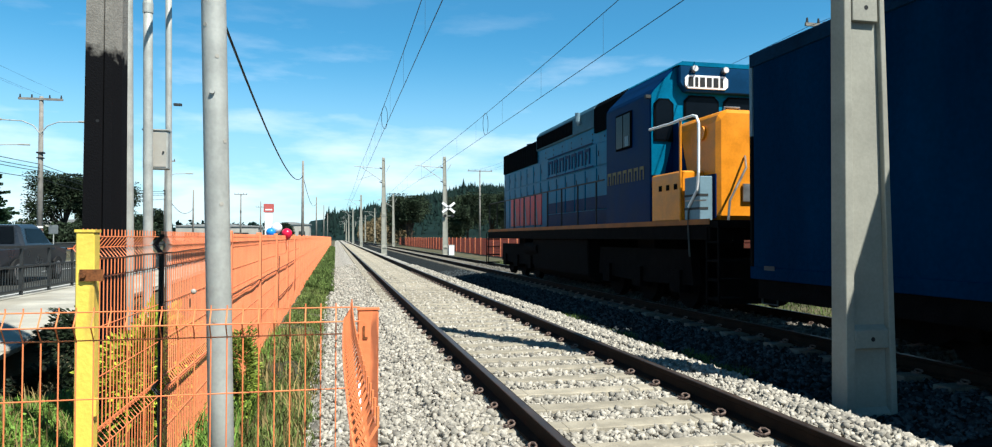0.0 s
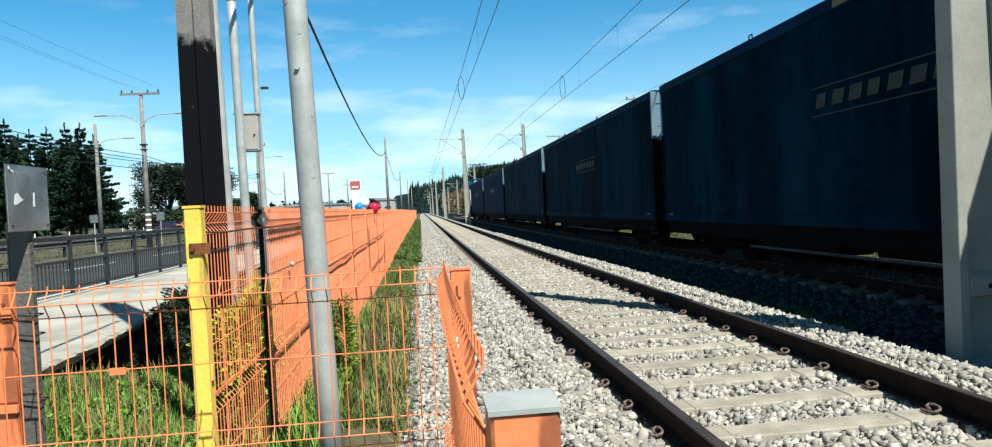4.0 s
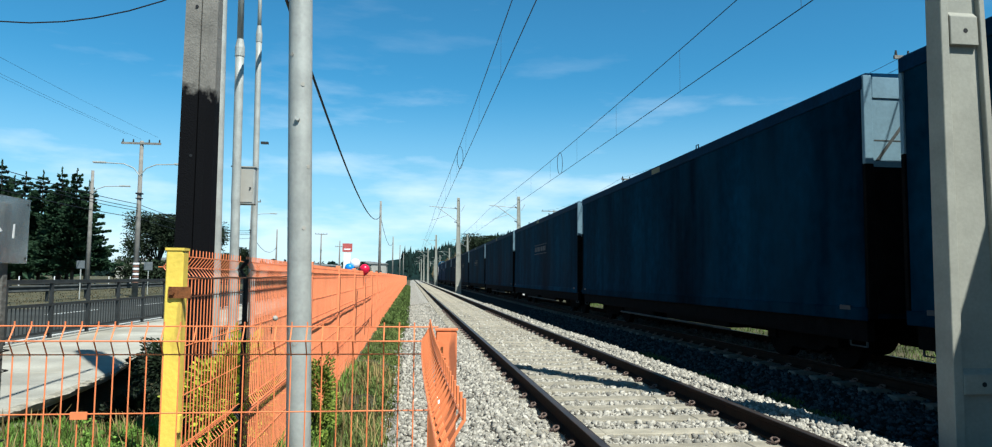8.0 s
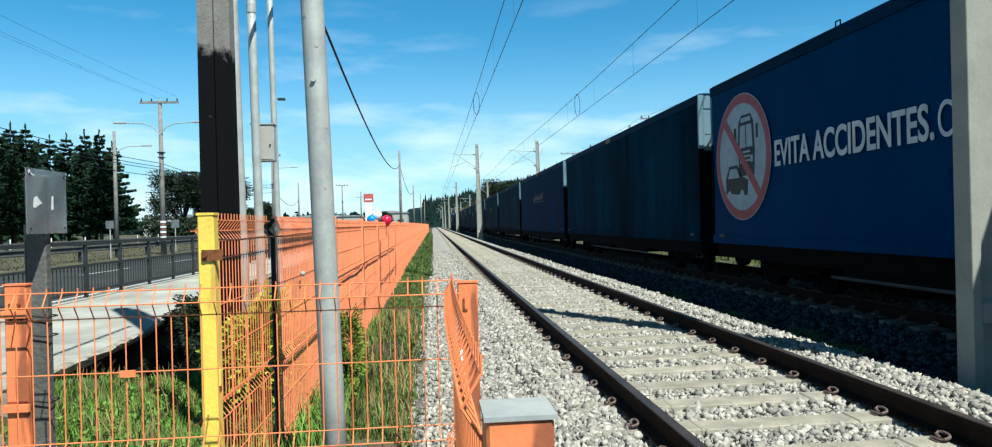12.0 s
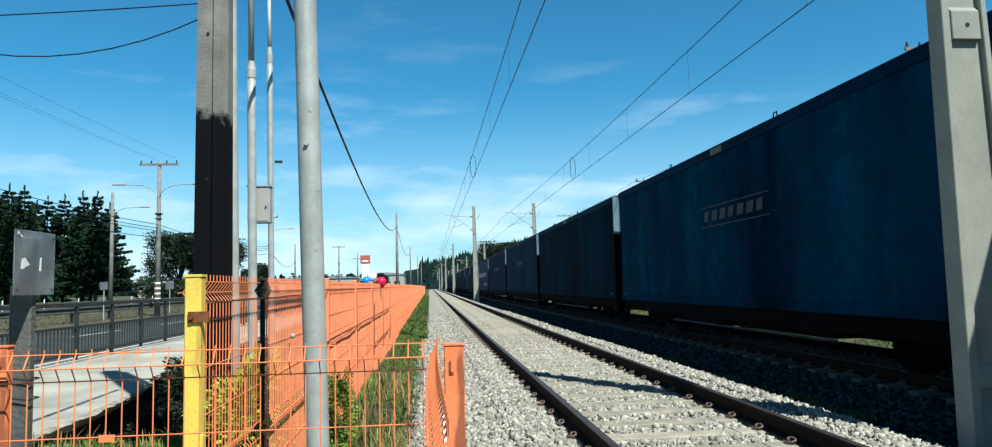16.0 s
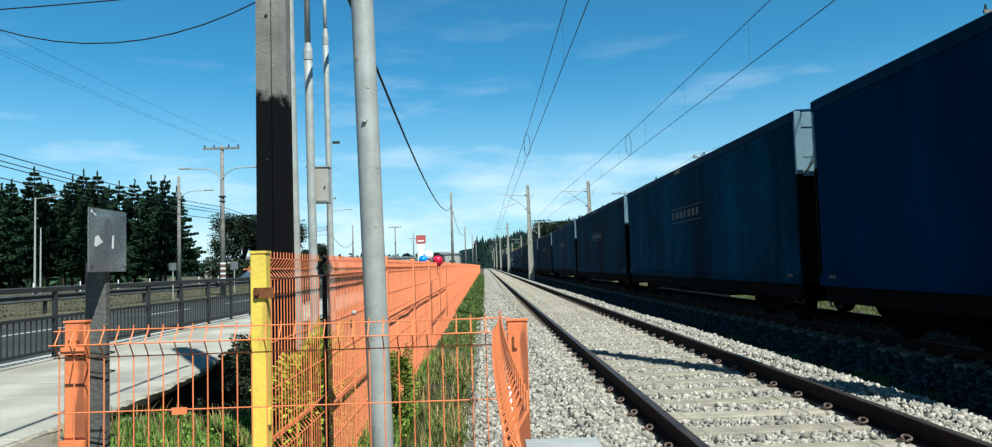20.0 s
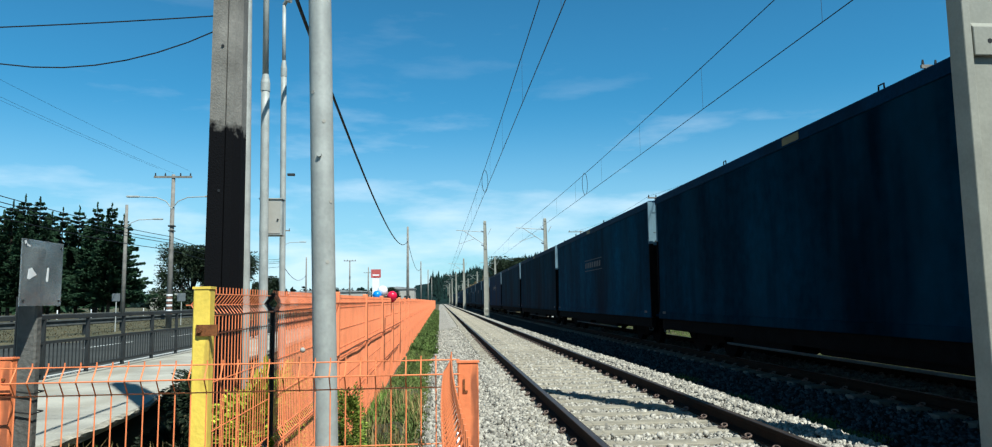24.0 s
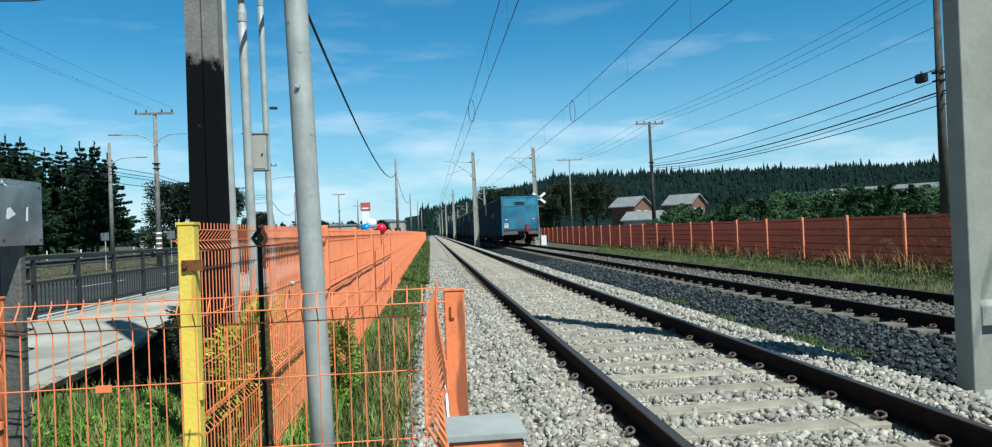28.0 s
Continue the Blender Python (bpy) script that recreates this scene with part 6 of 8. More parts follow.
# ---- locomotive ----
def locomotive():
    th = thing("locomotive", pose(CX, 0, FAR_Z), "blue diesel locomotive with an amber short hood and steel handrails", "locomotive")
    L = 17.9
    bm = B()
    box(bm, -1.45, 1.45, 0.5, L - 0.5, 1.30, 1.62)
    part("frame", bm, M["chassis"], th, bevel=0.01)
    for s in (-1, 1):
        bm = B()
        box(bm, min(s * 1.45, s * 1.475), max(s * 1.45, s * 1.475), 0.5, L - 0.5, 1.55, 1.64)
        part("sill_stripe", bm, M["sill_amber"], th, "amber painted frame sill")
    # long hood
    bm = B()
    prism(bm, [(-0.92, 1.62), (0.92, 1.62), (0.92, 4.34), (0.80, 4.50), (-0.80, 4.50), (-0.92, 4.34)], "y", 4.95, 17.0)
    hood = part("long_hood", bm, M["sky_blue"], th, "light blue hood with body doors", bevel=0.02)
    bm = B()
    box(bm, -0.935, 0.935, 5.0, 11.4, 1.64, 2.02)
    part("lower_band", bm, M["navy"], hood)
    for i in range(14):
        y = 5.3 + 0.83 * i
        for za, zb, nm in ((2.04 if y < 11 else 1.70, 3.06, "hood_door"), (3.12, 3.66, "upper_door")):
            bm = B()
            box(bm, -0.945, -0.915, y, y + 0.75, za, zb)
            d = part(nm, bm, M["sky_blue"], hood, bevel=0.006)
            bm = B()
            box(bm, -0.955, -0.943, y + 0.64, y + 0.67, zb - 0.32, zb - 0.18)
            part("latch", bm, M["black"], d)
            if y < 11 and nm == "hood_door":
                bm = B()
                box(bm, -0.949, -0.940, y + 0.004, y + 0.746, za + 0.004, 2.36)
                part("navy_foot", bm, M["navy"], d)
        for zk in (3.80, 3.95):
            bm = B()
            tube(bm, [(-0.932, y + 0.3, zk), (-0.918, y + 0.3, zk)], 0.022, 8)
            part("bolt", bm, M["black"], hood)
    # radiator band at the rear, raised boxes further forward
    bm = B()
    box(bm, -0.965, 0.965, 12.32, 16.95, 3.74, 4.44)
    g = part("radiator_grille", bm, M["grille_black"], hood)
    for k in range(15):
        bm = B()
        box(bm, -0.975, -0.960, 12.45 + 0.3 * k, 12.49 + 0.3 * k, 3.78, 4.40)
        part("slat", bm, M["grille_black"], g)
    bm = B()
    prism(bm, [(-0.97, 4.10), (0.97, 4.10), (0.97, 4.56), (0.85, 4.70), (-0.85, 4.70), (-0.97, 4.56)], "y", 7.05, 12.3)
    bx = part("brake_hatch", bm, M["loco_grey"], hood, "greyish blue raised roof hatch", bevel=0.015)
    bm = B()
    box(bm, -0.985, -0.96, 8.7, 12.2, 4.15, 4.52)
    g = part("hatch_grille", bm, M["grille_black"], bx)
    for k in range(11):
        bm = B()
        box(bm, -0.992, -0.982, 8.85 + 0.3 * k, 8.88 + 0.3 * k, 4.18, 4.49)
        part("slat", bm, M["grille_black"], g)
    bm = B()
    prism(bm, [(-0.98, 3.94), (0.98, 3.94), (0.98, 4.55), (0.85, 4.70), (-0.85, 4.70), (-0.98, 4.55)], "y", 4.97, 7.02)
    part("intake_box", bm, M["grille_black"], hood, "black air intake box behind the cab", bevel=0.01)
    bm = B()
    tube(bm, [(-0.90, 6.98, 4.55), (-0.90, 7.10, 4.55)], 0.06, 10)
    part("marker_lamp", bm, M["white"], hood)
    bm = B()
    tube(bm, [(-0.99, 8.05, 4.32), (-1.05, 8.05, 4.40), (-1.05, 8.05, 4.62)], 0.07, 8)
    part("horn_bracket", bm, M["pale_end"], hood)
    for y in (8.6, 10.6, 13.4, 15.2):
        bm = B()
        tube(bm, [(0, y, 4.48), (0, y, 4.72)], 0.5, 20)
        part("roof_fan", bm, M["dark_rail"], hood)
    for k in range(3):
        bm = B()
        ya = 11.75 + 1.38 * k
        box(bm, -0.965, -0.94, ya, ya + 1.22, 1.74, 2.70)
        rp = part("red_panel", bm, M["red"], hood, "faded red panel with pale streaks")
        bm = B()
        prism(bm, [(ya + 0.40, 1.76), (ya + 0.52, 1.76), (ya + 0.80, 2.68), (ya + 0.62, 2.68)], "x", -0.974, -0.962)
        part("pale_streak", bm, M["pale_end"], rp)
    for k in range(7):
        bm = B()
        ya = 11.0 - 0.54 * k
        for da, db, za, zb in ((0.0, 0.09, 3.22, 3.62), (0.30, 0.39, 3.22, 3.62), (0.09, 0.30, 3.54, 3.62)):
            box(bm, -0.962, -0.946, ya - db, ya - da, za, zb)
        part("mark_block", bm, M["navy"], hood)
    for za, ya, yb in ((3.12, 7.15, 11.2), (3.70, 7.2, 11.1)):
        bm = B()
        box(bm, -0.962, -0.946, ya, yb, za, za + 0.035)
        part("mark_line", bm, M["navy"], hood)
    # cab
    bm = B()
    prism(bm, [(-1.46, 1.62), (1.46, 1.62), (1.46, 4.06), (1.40, 4.16), (0.95, 4.62), (-0.95, 4.62), (-1.40, 4.16), (-1.46, 4.06)], "y", 2.7, 4.95)
    cb = part("cab", bm, M["navy"], th, "navy cab with light blue end wall", bevel=0.02)
    bm = B()
    prism(bm, [(-1.44, 2.52), (1.44, 2.52), (1.44, 4.05), (1.38, 4.14), (0.93, 4.60), (-0.93, 4.60), (-1.38, 4.14), (-1.44, 4.05)], "y", 2.675, 2.705)
    ew = part("end_wall", bm, M["sky_blue"], cb)
    bm = B()
    prism(bm, [(-0.95, 2.53), (-1.18, 2.53), (-0.95, 3.5)], "y", 2.668, 2.678)
    part("navy_flash", bm, M["navy"], ew)
    for xa, xb, z0, z1 in ((-1.40, -1.00, 3.16, 3.98), (-0.78, -0.05, 3.60, 4.06), (0.05, 0.78, 3.60, 4.06), (1.00, 1.40, 3.16, 3.98)):
        bm = B()
        prism(bm, [(xa, z0), (xb, z0), (xb, z1 - 0.1), (xb - 0.1, z1), (xa + 0.1, z1), (xa, z1 - 0.1)], "y", 2.645, 2.69)
        fr = part("window_frame", bm, M["grille_black"], cb)
        bm = B()
        prism(bm, [(xa + 0.035, z0 + 0.035), (xb - 0.035, z0 + 0.035), (xb - 0.035, z1 - 0.12), (xb - 0.12, z1 - 0.035), (xa + 0.12, z1 - 0.035), (xa + 0.035, z1 - 0.12)], "y", 2.638, 2.650)
        part("pane", bm, M["cab_glass"], fr)
    bm = B()
    box(bm, -1.485, -1.45, 3.55, 4.35, 3.15, 3.90)
    fr = part("window_frame", bm, M["grille_black"], cb)
    for ya, yb in ((3.59, 3.93), (3.97, 4.31)):
        bm = B()
        box(bm, -1.492, -1.483, ya, yb, 3.19, 3.86)
        part("pane", bm, M["cab_glass"], fr)
    bm = B()
    box(bm, -1.497, -1.490, 3.66, 3.84, 3.20, 3.40)
    part("paper_note", bm, M["pale_end"], fr)
    bm = B()
    box(bm, -1.56, -1.46, 2.66, 2.74, 3.98, 4.04)
    part("mirror_arm", bm, M["dark_rail"], cb)
    for k in range(7):
        bm = B()
        ya = 4.85 - 0.28 * k
        for da, db, za, zb in ((0.0, 0.045, 2.46, 2.72), (0.15, 0.195, 2.46, 2.72), (0.045, 0.15, 2.66, 2.72)):
            box(bm, -1.468, -1.458, ya - db, ya - da, za, zb)
        part("mark_block", bm, M["dull_yellow"], cb)
    # visor with the number board and two lamps
    bm = B()
    prism(bm, [(-0.93, 4.60), (0.93, 4.60), (0.93, 4.26), (0.80, 4.10), (-0.80, 4.10), (-0.93, 4.26)], "y", 2.52, 2.68)
    vz = part("visor", bm, M["visor_blue"], cb, bevel=0.02)
    bm = B()
    prism(bm, [(-0.84, 4.22), (-0.78, 4.16), (0.00, 4.16), (0.06, 4.22), (0.06, 4.36), (0.00, 4.42), (-0.78, 4.42), (-0.84, 4.36)], "y", 2.49, 2.525)
    nb = part("number_board", bm, M["white"], vz, "white number board with dark bars", bevel=0.006)
    xs = -0.77
    for w in (0.10, 0.06, 0.10, 0.10, 0.10, 0.06):
        bm = B()
        box(bm, xs, xs + w, 2.482, 2.492, 4.20, 4.38)
        part("bar", bm, M["black"], nb)
        xs += w + 0.04
    for x in (-0.66, -0.02):
        bm = B()
        tube(bm, [(x, 2.43, 4.53), (x, 2.56, 4.53)], 0.065, 14)
        hl = part("headlamp", bm, M["steel"], vz)
        bm = B()
        tube(bm, [(x, 2.415, 4.53), (x, 2.43, 4.53)], 0.055, 14)
        part("lens", bm, M["lens_clear"], hl)
    bm = B()
    prism(bm, [(-0.98, 4.60), (0.98, 4.60), (0.88, 4.68), (-0.88, 4.68)], "y", 2.52, 4.95)
    part("cab_roof", bm, M["sky_blue"], cb)
    # short hood
    bm = B()
    prism(bm, [(-1.0, 1.64), (1.0, 1.64), (1.0, 3.36), (0.86, 3.52), (-0.86, 3.52), (-1.0, 3.36)], "y", 1.05, 2.68)
    nose = part("short_hood", bm, M["loco_orange"], th, "amber short hood", bevel=0.07)
    bm = B()
    tube(bm, [(-1.04, 1.55, 3.16), (-1.0, 1.55, 3.16)], 0.13, 16)
    part("round_cap", bm, M["loco_orange"], nose)
    bm = B()
    prism(bm, [(1.9, 1.7), (2.66, 1.7), (2.66, 3.48), (2.45, 3.50), (2.1, 2.5)], "x", -1.012, -0.99)
    part("navy_flash", bm, M["navy"], nose)
    bm = B()
    prism(bm, [(1.10, 1.66), (1.55, 1.66), (1.55, 2.42), (1.10, 2.42)], "x", -1.012, -0.99)
    part("nose_panel", bm, M["navy"], nose)
    bm = B()
    box(bm, -0.55, -0.30, 1.0, 1.03, 1.95, 2.25)
    part("nose_lamp", bm, M["steel"], nose)
    bm = B()
    tube(bm, [(-0.70, 1.35, 3.50), (-0.70, 1.35, 3.60), (-0.40, 1.35, 3.60), (-0.40, 1.35, 3.50)], 0.018, 6)
    part("grab_iron", bm, M["steel"], nose)
    bm = B()
    box(bm, -1.45, -1.01, 1.47, 2.66, 1.62, 2.50)
    sb = part("sand_box", bm, M["loco_orange"], th, "amber box in front of the cab", bevel=0.03)
    for k in range(3):
        bm = B()
        box(bm, -1.458, -1.448, 1.62 + 0.3 * k, 1.74 + 0.3 * k, 2.18, 2.28)
        part("slot", bm, M["chassis"], sb)
    # platform, steps, handrails
    bm = B()
    box(bm, -1.46, 1.46, 0.25, 1.2, 1.5, 1.6)
    part("rear_platform", bm, M["chassis"], th)
    bm = B()
    box(bm, -1.45, -1.22, 0.83, 1.35, 1.6, 2.35)
    bb = part("battery_box", bm, M["pale_end"], th, "pale blue box on the platform", bevel=0.01)
    for za, zb in ((2.02, 2.06), (1.80, 1.84)):
        bm = B()
        box(bm, -1.456, -1.30, 0.824, 1.356, za, zb)
        part("box_stripe", bm, M["dark_rail"], bb)
    for y in (0.35, L - 0.4):
        bm = B()
        for k in range(4):
            box(bm, -1.46, -1.0, y - 0.1, y + 0.22, 0.35 + 0.3 * k, 0.39 + 0.3 * k)
        box(bm, -1.47, -1.44, y - 0.14, y - 0.10, 0.3, 1.5)
        box(bm, -1.47, -1.44, y + 0.22, y + 0.26, 0.3, 1.5)
        part("step_ladder", bm, M["chassis"], th)
    bm = B()
    tube(bm, [(-1.47, 1.17, 1.85), (-1.47, 0.88, 2.12), (-1.47, 0.83, 2.4), (-1.47, 0.82, 3.22), (-1.47, 0.90, 3.34), (-1.47, 1.02, 3.37), (-1.47, 1.44, 3.37), (-1.47, 1.9, 3.36), (-1.47, 2.70, 3.38)], 0.024, 8)
    part("handrail", bm, M["white"], th, "white-painted bent handrail")
    bm = B()
    tube(bm, [(-1.47, 1.17, 1.85), (-1.47, 1.19, 1.5), (-1.47, 1.14, 1.02)], 0.016, 8)
    part("handrail", bm, M["old_steel"], th, "bare grey lower handrail")
    bm = B()
    tube(bm, [(-1.47, 1.46, 1.62), (-1.47, 1.46, 3.36)], 0.024, 8)
    part("handrail", bm, M["loco_orange"], th, "amber handrail post")
    bm = B()
    tube(bm, [(-1.46, 1.3, 1.96), (-1.46, 0.60, 1.94)], 0.012, 6)
    part("handrail", bm, M["steel"], th)
    bm = B()
    tube(bm, [(-0.5, 1.03, 2.72), (-0.62, 0.80, 2.50), (-0.95, 0.75, 1.95), (-1.0, 0.75, 1.45), (-0.92, 0.70, 1.30)], 0.02, 8)
    part("handrail", bm, M["steel"], th, "bare steel curved handrail")
    bm = B()
    tube(bm, [(-1.45, 5.1, 2.62), (-1.45, L - 0.6, 2.62)], 0.018, 6)
    part("walkway_rail", bm, M["black"], th)
    for k in range(10):
        bm = B()
        y = 5.6 + (L - 6.3) * k / 9
        tube(bm, [(-1.45, y, 1.62), (-1.45, y, 2.62)], 0.020, 6)
        part("stanchion", bm, M["black"], th)
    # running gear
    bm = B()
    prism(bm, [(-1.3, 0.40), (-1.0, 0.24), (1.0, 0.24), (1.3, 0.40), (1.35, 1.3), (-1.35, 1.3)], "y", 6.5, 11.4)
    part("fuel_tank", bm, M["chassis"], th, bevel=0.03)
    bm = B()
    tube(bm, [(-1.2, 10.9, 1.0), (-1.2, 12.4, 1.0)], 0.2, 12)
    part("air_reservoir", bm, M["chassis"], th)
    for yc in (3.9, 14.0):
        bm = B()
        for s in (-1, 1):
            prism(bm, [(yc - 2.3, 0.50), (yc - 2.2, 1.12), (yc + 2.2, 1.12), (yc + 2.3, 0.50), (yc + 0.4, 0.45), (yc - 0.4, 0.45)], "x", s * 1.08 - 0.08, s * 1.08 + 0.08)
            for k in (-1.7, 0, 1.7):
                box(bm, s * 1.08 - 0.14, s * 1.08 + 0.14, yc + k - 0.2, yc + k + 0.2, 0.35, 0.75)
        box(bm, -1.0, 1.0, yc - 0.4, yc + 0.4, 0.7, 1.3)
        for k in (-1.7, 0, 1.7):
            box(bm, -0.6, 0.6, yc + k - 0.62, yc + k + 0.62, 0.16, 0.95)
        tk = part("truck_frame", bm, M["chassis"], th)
        for k in (-1.7, 0, 1.7):
            share("axle", AXLE, tk, pose(0, yc + k, 0.48))
            for s in (-1, 1):
                w = share("wheel", WHEEL, tk, pose(s * GAUGE / 2, yc + k, 0.48, 0, 0, 0 if s < 0 else 180))
    bm = B()
    box(bm, -0.14, 0.14, -0.1, 0.5, 0.72, 0.98)
    part("coupler", bm, M["chassis"], th)
    return th


loco = locomotive()


# ---- plants ----
def mesh_np(name, v, f, material):
    me = bpy.data.meshes.new(name)
    k = f.shape[1]
    me.vertices.add(len(v))
    me.vertices.foreach_set("co", np.ascontiguousarray(v, dtype=np.float32).ravel())
    me.loops.add(f.size)
    me.loops.foreach_set("vertex_index", np.ascontiguousarray(f, dtype=np.int32).ravel())
    me.polygons.add(len(f))
    me.polygons.foreach_set("loop_start", np.arange(0, f.size, k))
    me.polygons.foreach_set("loop_total", np.full(len(f), k))
    me.update(calc_edges=True)
    me.materials.append(material)
    return me


def leaves(centres, size, seed, stretch=2.2, droop=0.0, up=0.0):
    """A small pointed leaf blade at each centre, turned at random."""
    rng = np.random.default_rng(seed)
    n = len(centres)
    d = rng.normal(size=(n, 3))
    d[:, 2] = d[:, 2] * 0.6 + up - droop
    d /= np.linalg.norm(d, axis=1)[:, None]
    s = np.cross(d, rng.normal(size=(n, 3)))
    s /= np.linalg.norm(s, axis=1)[:, None]
    k = size * rng.uniform(0.6, 1.4, n)[:, None]
    a, b, c, e = centres - d * k * stretch / 2, centres + s * k * 0.5, centres + d * k * stretch / 2, centres - s * k * 0.5
    v = np.stack([a, b, c, e], 1).reshape(-1, 3)
    f = np.arange(n * 4).reshape(-1, 4)
    return v, f


def grass(name, count, x0, x1, y0, y1, h0, h1, material, label, seed, power=1.0, keep=None, width=0.0042, lift=0.0):
    rng = np.random.default_rng(seed)
    x, y = rng.uniform(x0, x1, count), y0 + (y1 - y0) * rng.random(count) ** power
    ok = np.array([noise.noise((a * 1.3, b * 1.3, seed)) > -0.42 and (keep is None or keep(a, b)) for a, b in zip(x, y)])
    x, y = x[ok], y[ok]
    n = len(x)
    z = np.array([bumpy(a, b) + lift for a, b in zip(x, y)])
    h = rng.uniform(h0, h1, n)
    t = rng.uniform(0, 2 * math.pi, n)
    lean = rng.uniform(0.1, 0.7, n) * h
    dx, dy = np.cos(t) * lean, np.sin(t) * lean
    wx, wy = -np.sin(t) * width * (1 + h * 2), np.cos(t) * width * (1 + h * 2)
    p = lambda k, zz, s: np.stack([x + dx * k * k + wx * s, y + dy * k * k + wy * s, z - 0.02 + h * zz], 1)
    v = np.stack([p(0, 0, -1), p(0, 0, 1), p(.55, .6, .8), p(.55, .6, -.8), p(1, .95, 0)], 1).reshape(-1, 3)
    i = np.arange(n)[:, None] * 5
    f = np.concatenate([i + np.array([[0, 1, 2]]), i + np.array([[0, 2, 3]]), i + np.array([[3, 2, 4]])])
    return tagged(new(name, mesh_np(name, v, f, material)), label, "grass", kind="stuff")


def leafy_weeds(name, count, spots, size, material, label, seed):
    """Low clumps of small broad leaves on the ground, each spot (x, y, spread, height)."""
    rng = np.random.default_rng(seed)
    spots = np.array(spots)
    k = rng.integers(0, len(spots), count)
    r, a = np.sqrt(rng.random(count)) * spots[k, 2], rng.uniform(0, 6.283, count)
    x, y = spots[k, 0] + r * np.cos(a), spots[k, 1] + r * np.sin(a)
    top = spots[k, 3] * (1 - 0.6 * (r / spots[k, 2]) ** 2)
    z = np.array([bumpy(p, q) for p, q in zip(x, y)]) + top * rng.random(count) ** 0.7
    v, f = leaves(np.stack([x, y, z], 1), size, seed, 1.7)
    return tagged(new(name, mesh_np(name, v, f, material)), label, "weeds", kind="stuff")


M["median_grass"] = mat("median_grass_blade", (0.0723, 0.0614, 0.0361), 0.9, var=0.3, scale=0.8, fine=6, bump=0, island=0.4, spec=0.1)
M["verge_mix"] = mat("mixed_weed_leaf", (0.070, 0.092, 0.034), 0.8, var=0.4, scale=1.2, fine=6, bump=0, island=0.6, spec=0.1)
M["olive_grass"] = mat("olive_grass_blade", (0.088, 0.128, 0.036), 0.8, var=0.3, scale=0.8, fine=6, bump=0, island=0.5, spec=0.1)
M["verge_blade"] = mat("verge_grass_blade", (0.115, 0.150, 0.042), 0.8, var=0.35, scale=1.5, fine=8, bump=0, island=0.55, spec=0.15)
grass("verge_grass", 46000, -2.28, -1.50, 2.7, 26, 0.02, 0.115, M["verge_blade"], "short green grass along the ballast edge", 11, 1.5)
grass("tall_grass", 86000, -4.9, -2.2, 2.5, 12, 0.03, 0.165, M["grass"], "long green grass in the hollow behind the fence", 12, 1.2, width=0.0032, keep=lambda a, b: a > -4.2 or (b < 8.45 and a > -4.45 - 0.30 * max(0.0, min(2.0, b - 5.3)) + 0.30 * noise.noise((a * 2, b * 2, 8))))
grass("fence_weeds", 1800, -2.5, -2.05, 3.0, 7, 0.15, 0.42, M["grass"], "taller weeds along the foot of the orange fence", 13, 1.2)
grass("far_strip_grass", 26000, -2.28, -1.45, 22, 120, 0.05, 0.20, M["olive_grass"], "green grass strip running along the orange fence", 18, 1.5, width=0.014)
grass("dry_hollow_grass", 5000, -4.9, -1.6, 2.6, 12, 0.08, 0.30, M["dry_grass"], "dry straw stalks among the green grass", 19, 1.2, keep=lambda a, b: a > -4.2 or 6 < b < 8.4)
grass("far_verge_grass", 44000, 8.4, 14.0, 6, 46, 0.04, 0.17, M["olive_grass"], "green grass between the far track and the red fence", 14, 1.3, width=0.006)
grass("dry_verge_grass", 6000, 10.3, 12.5, 6, 40, 0.12, 0.50, M["dry_grass"], "dry seed stalks along the red fence", 15, 1.2, width=0.004)
grass("ballast_weeds", 9000, 2.75, 3.5, 3.5, 24, 0.04, 0.16, M["grass"], "sparse weeds growing between the two ballast beds", 16, 1.1, keep=lambda a, b: noise.noise((a * 1.4, b * 0.7, 3)) > 0.12)
r_w = random.Random(44)
leafy_weeds("hollow_weeds", 9000, [(r_w.uniform(-4.5, -2.5), 3.2 + 6.0 * r_w.random(), r_w.uniform(0.08, 0.28), r_w.uniform(0.08, 0.26)) for k in range(70)], 0.022, M["grass"], "low broad-leaved weeds among the long grass", 45)
leafy_weeds("verge_weeds", 5000, [(r_w.uniform(-2.2, -1.55), 3.0 + 20 * r_w.random() ** 1.5, r_w.uniform(0.05, 0.16), r_w.uniform(0.05, 0.14)) for k in range(110)], 0.018, M["olive_grass"], "low broad-leaved weeds along the ballast edge", 46)
leafy_weeds("fence_foot_weeds", 12000, [(RIGHT_X - r_w.uniform(0.1, 0.9), 8 + 40 * r_w.random() ** 1.4, r_w.uniform(0.12, 0.5), r_w.uniform(0.10, 0.42)) for k in range(130)], 0.035, M["verge_mix"], "leafy weeds crowding the foot of the red fence", 47)
grass("fence_foot_stalks", 2400, RIGHT_X - 0.9, RIGHT_X + 0.3, 8, 40, 0.2, 0.75, M["dry_grass"], "tall dry stalks along the foot of the red fence", 48, 1.3, keep=lambda a, b: noise.noise((a * 0.5, b * 0.45, 6)) > 0.05, width=0.0035)
grass("track_weeds", 12000, 3.0, 3.65, 6.5, 17, 0.05, 0.13, M["olive_grass"], "pale tufts of grass growing between the two ballast beds", 49, 1.1, keep=lambda a, b: noise.noise((a * 1.6, b * 0.9, 3)) > 0.12, width=0.004, lift=0.10)
grass("gate_weeds", 700, -1.55, -0.95, 2.6, 3.6, 0.02, 0.10, M["dry_grass"], "dry weeds growing in the ballast beside the gate post", 20, keep=lambda a, b: (a + 1.2) ** 2 + (b - 3.1) ** 2 < 0.06)
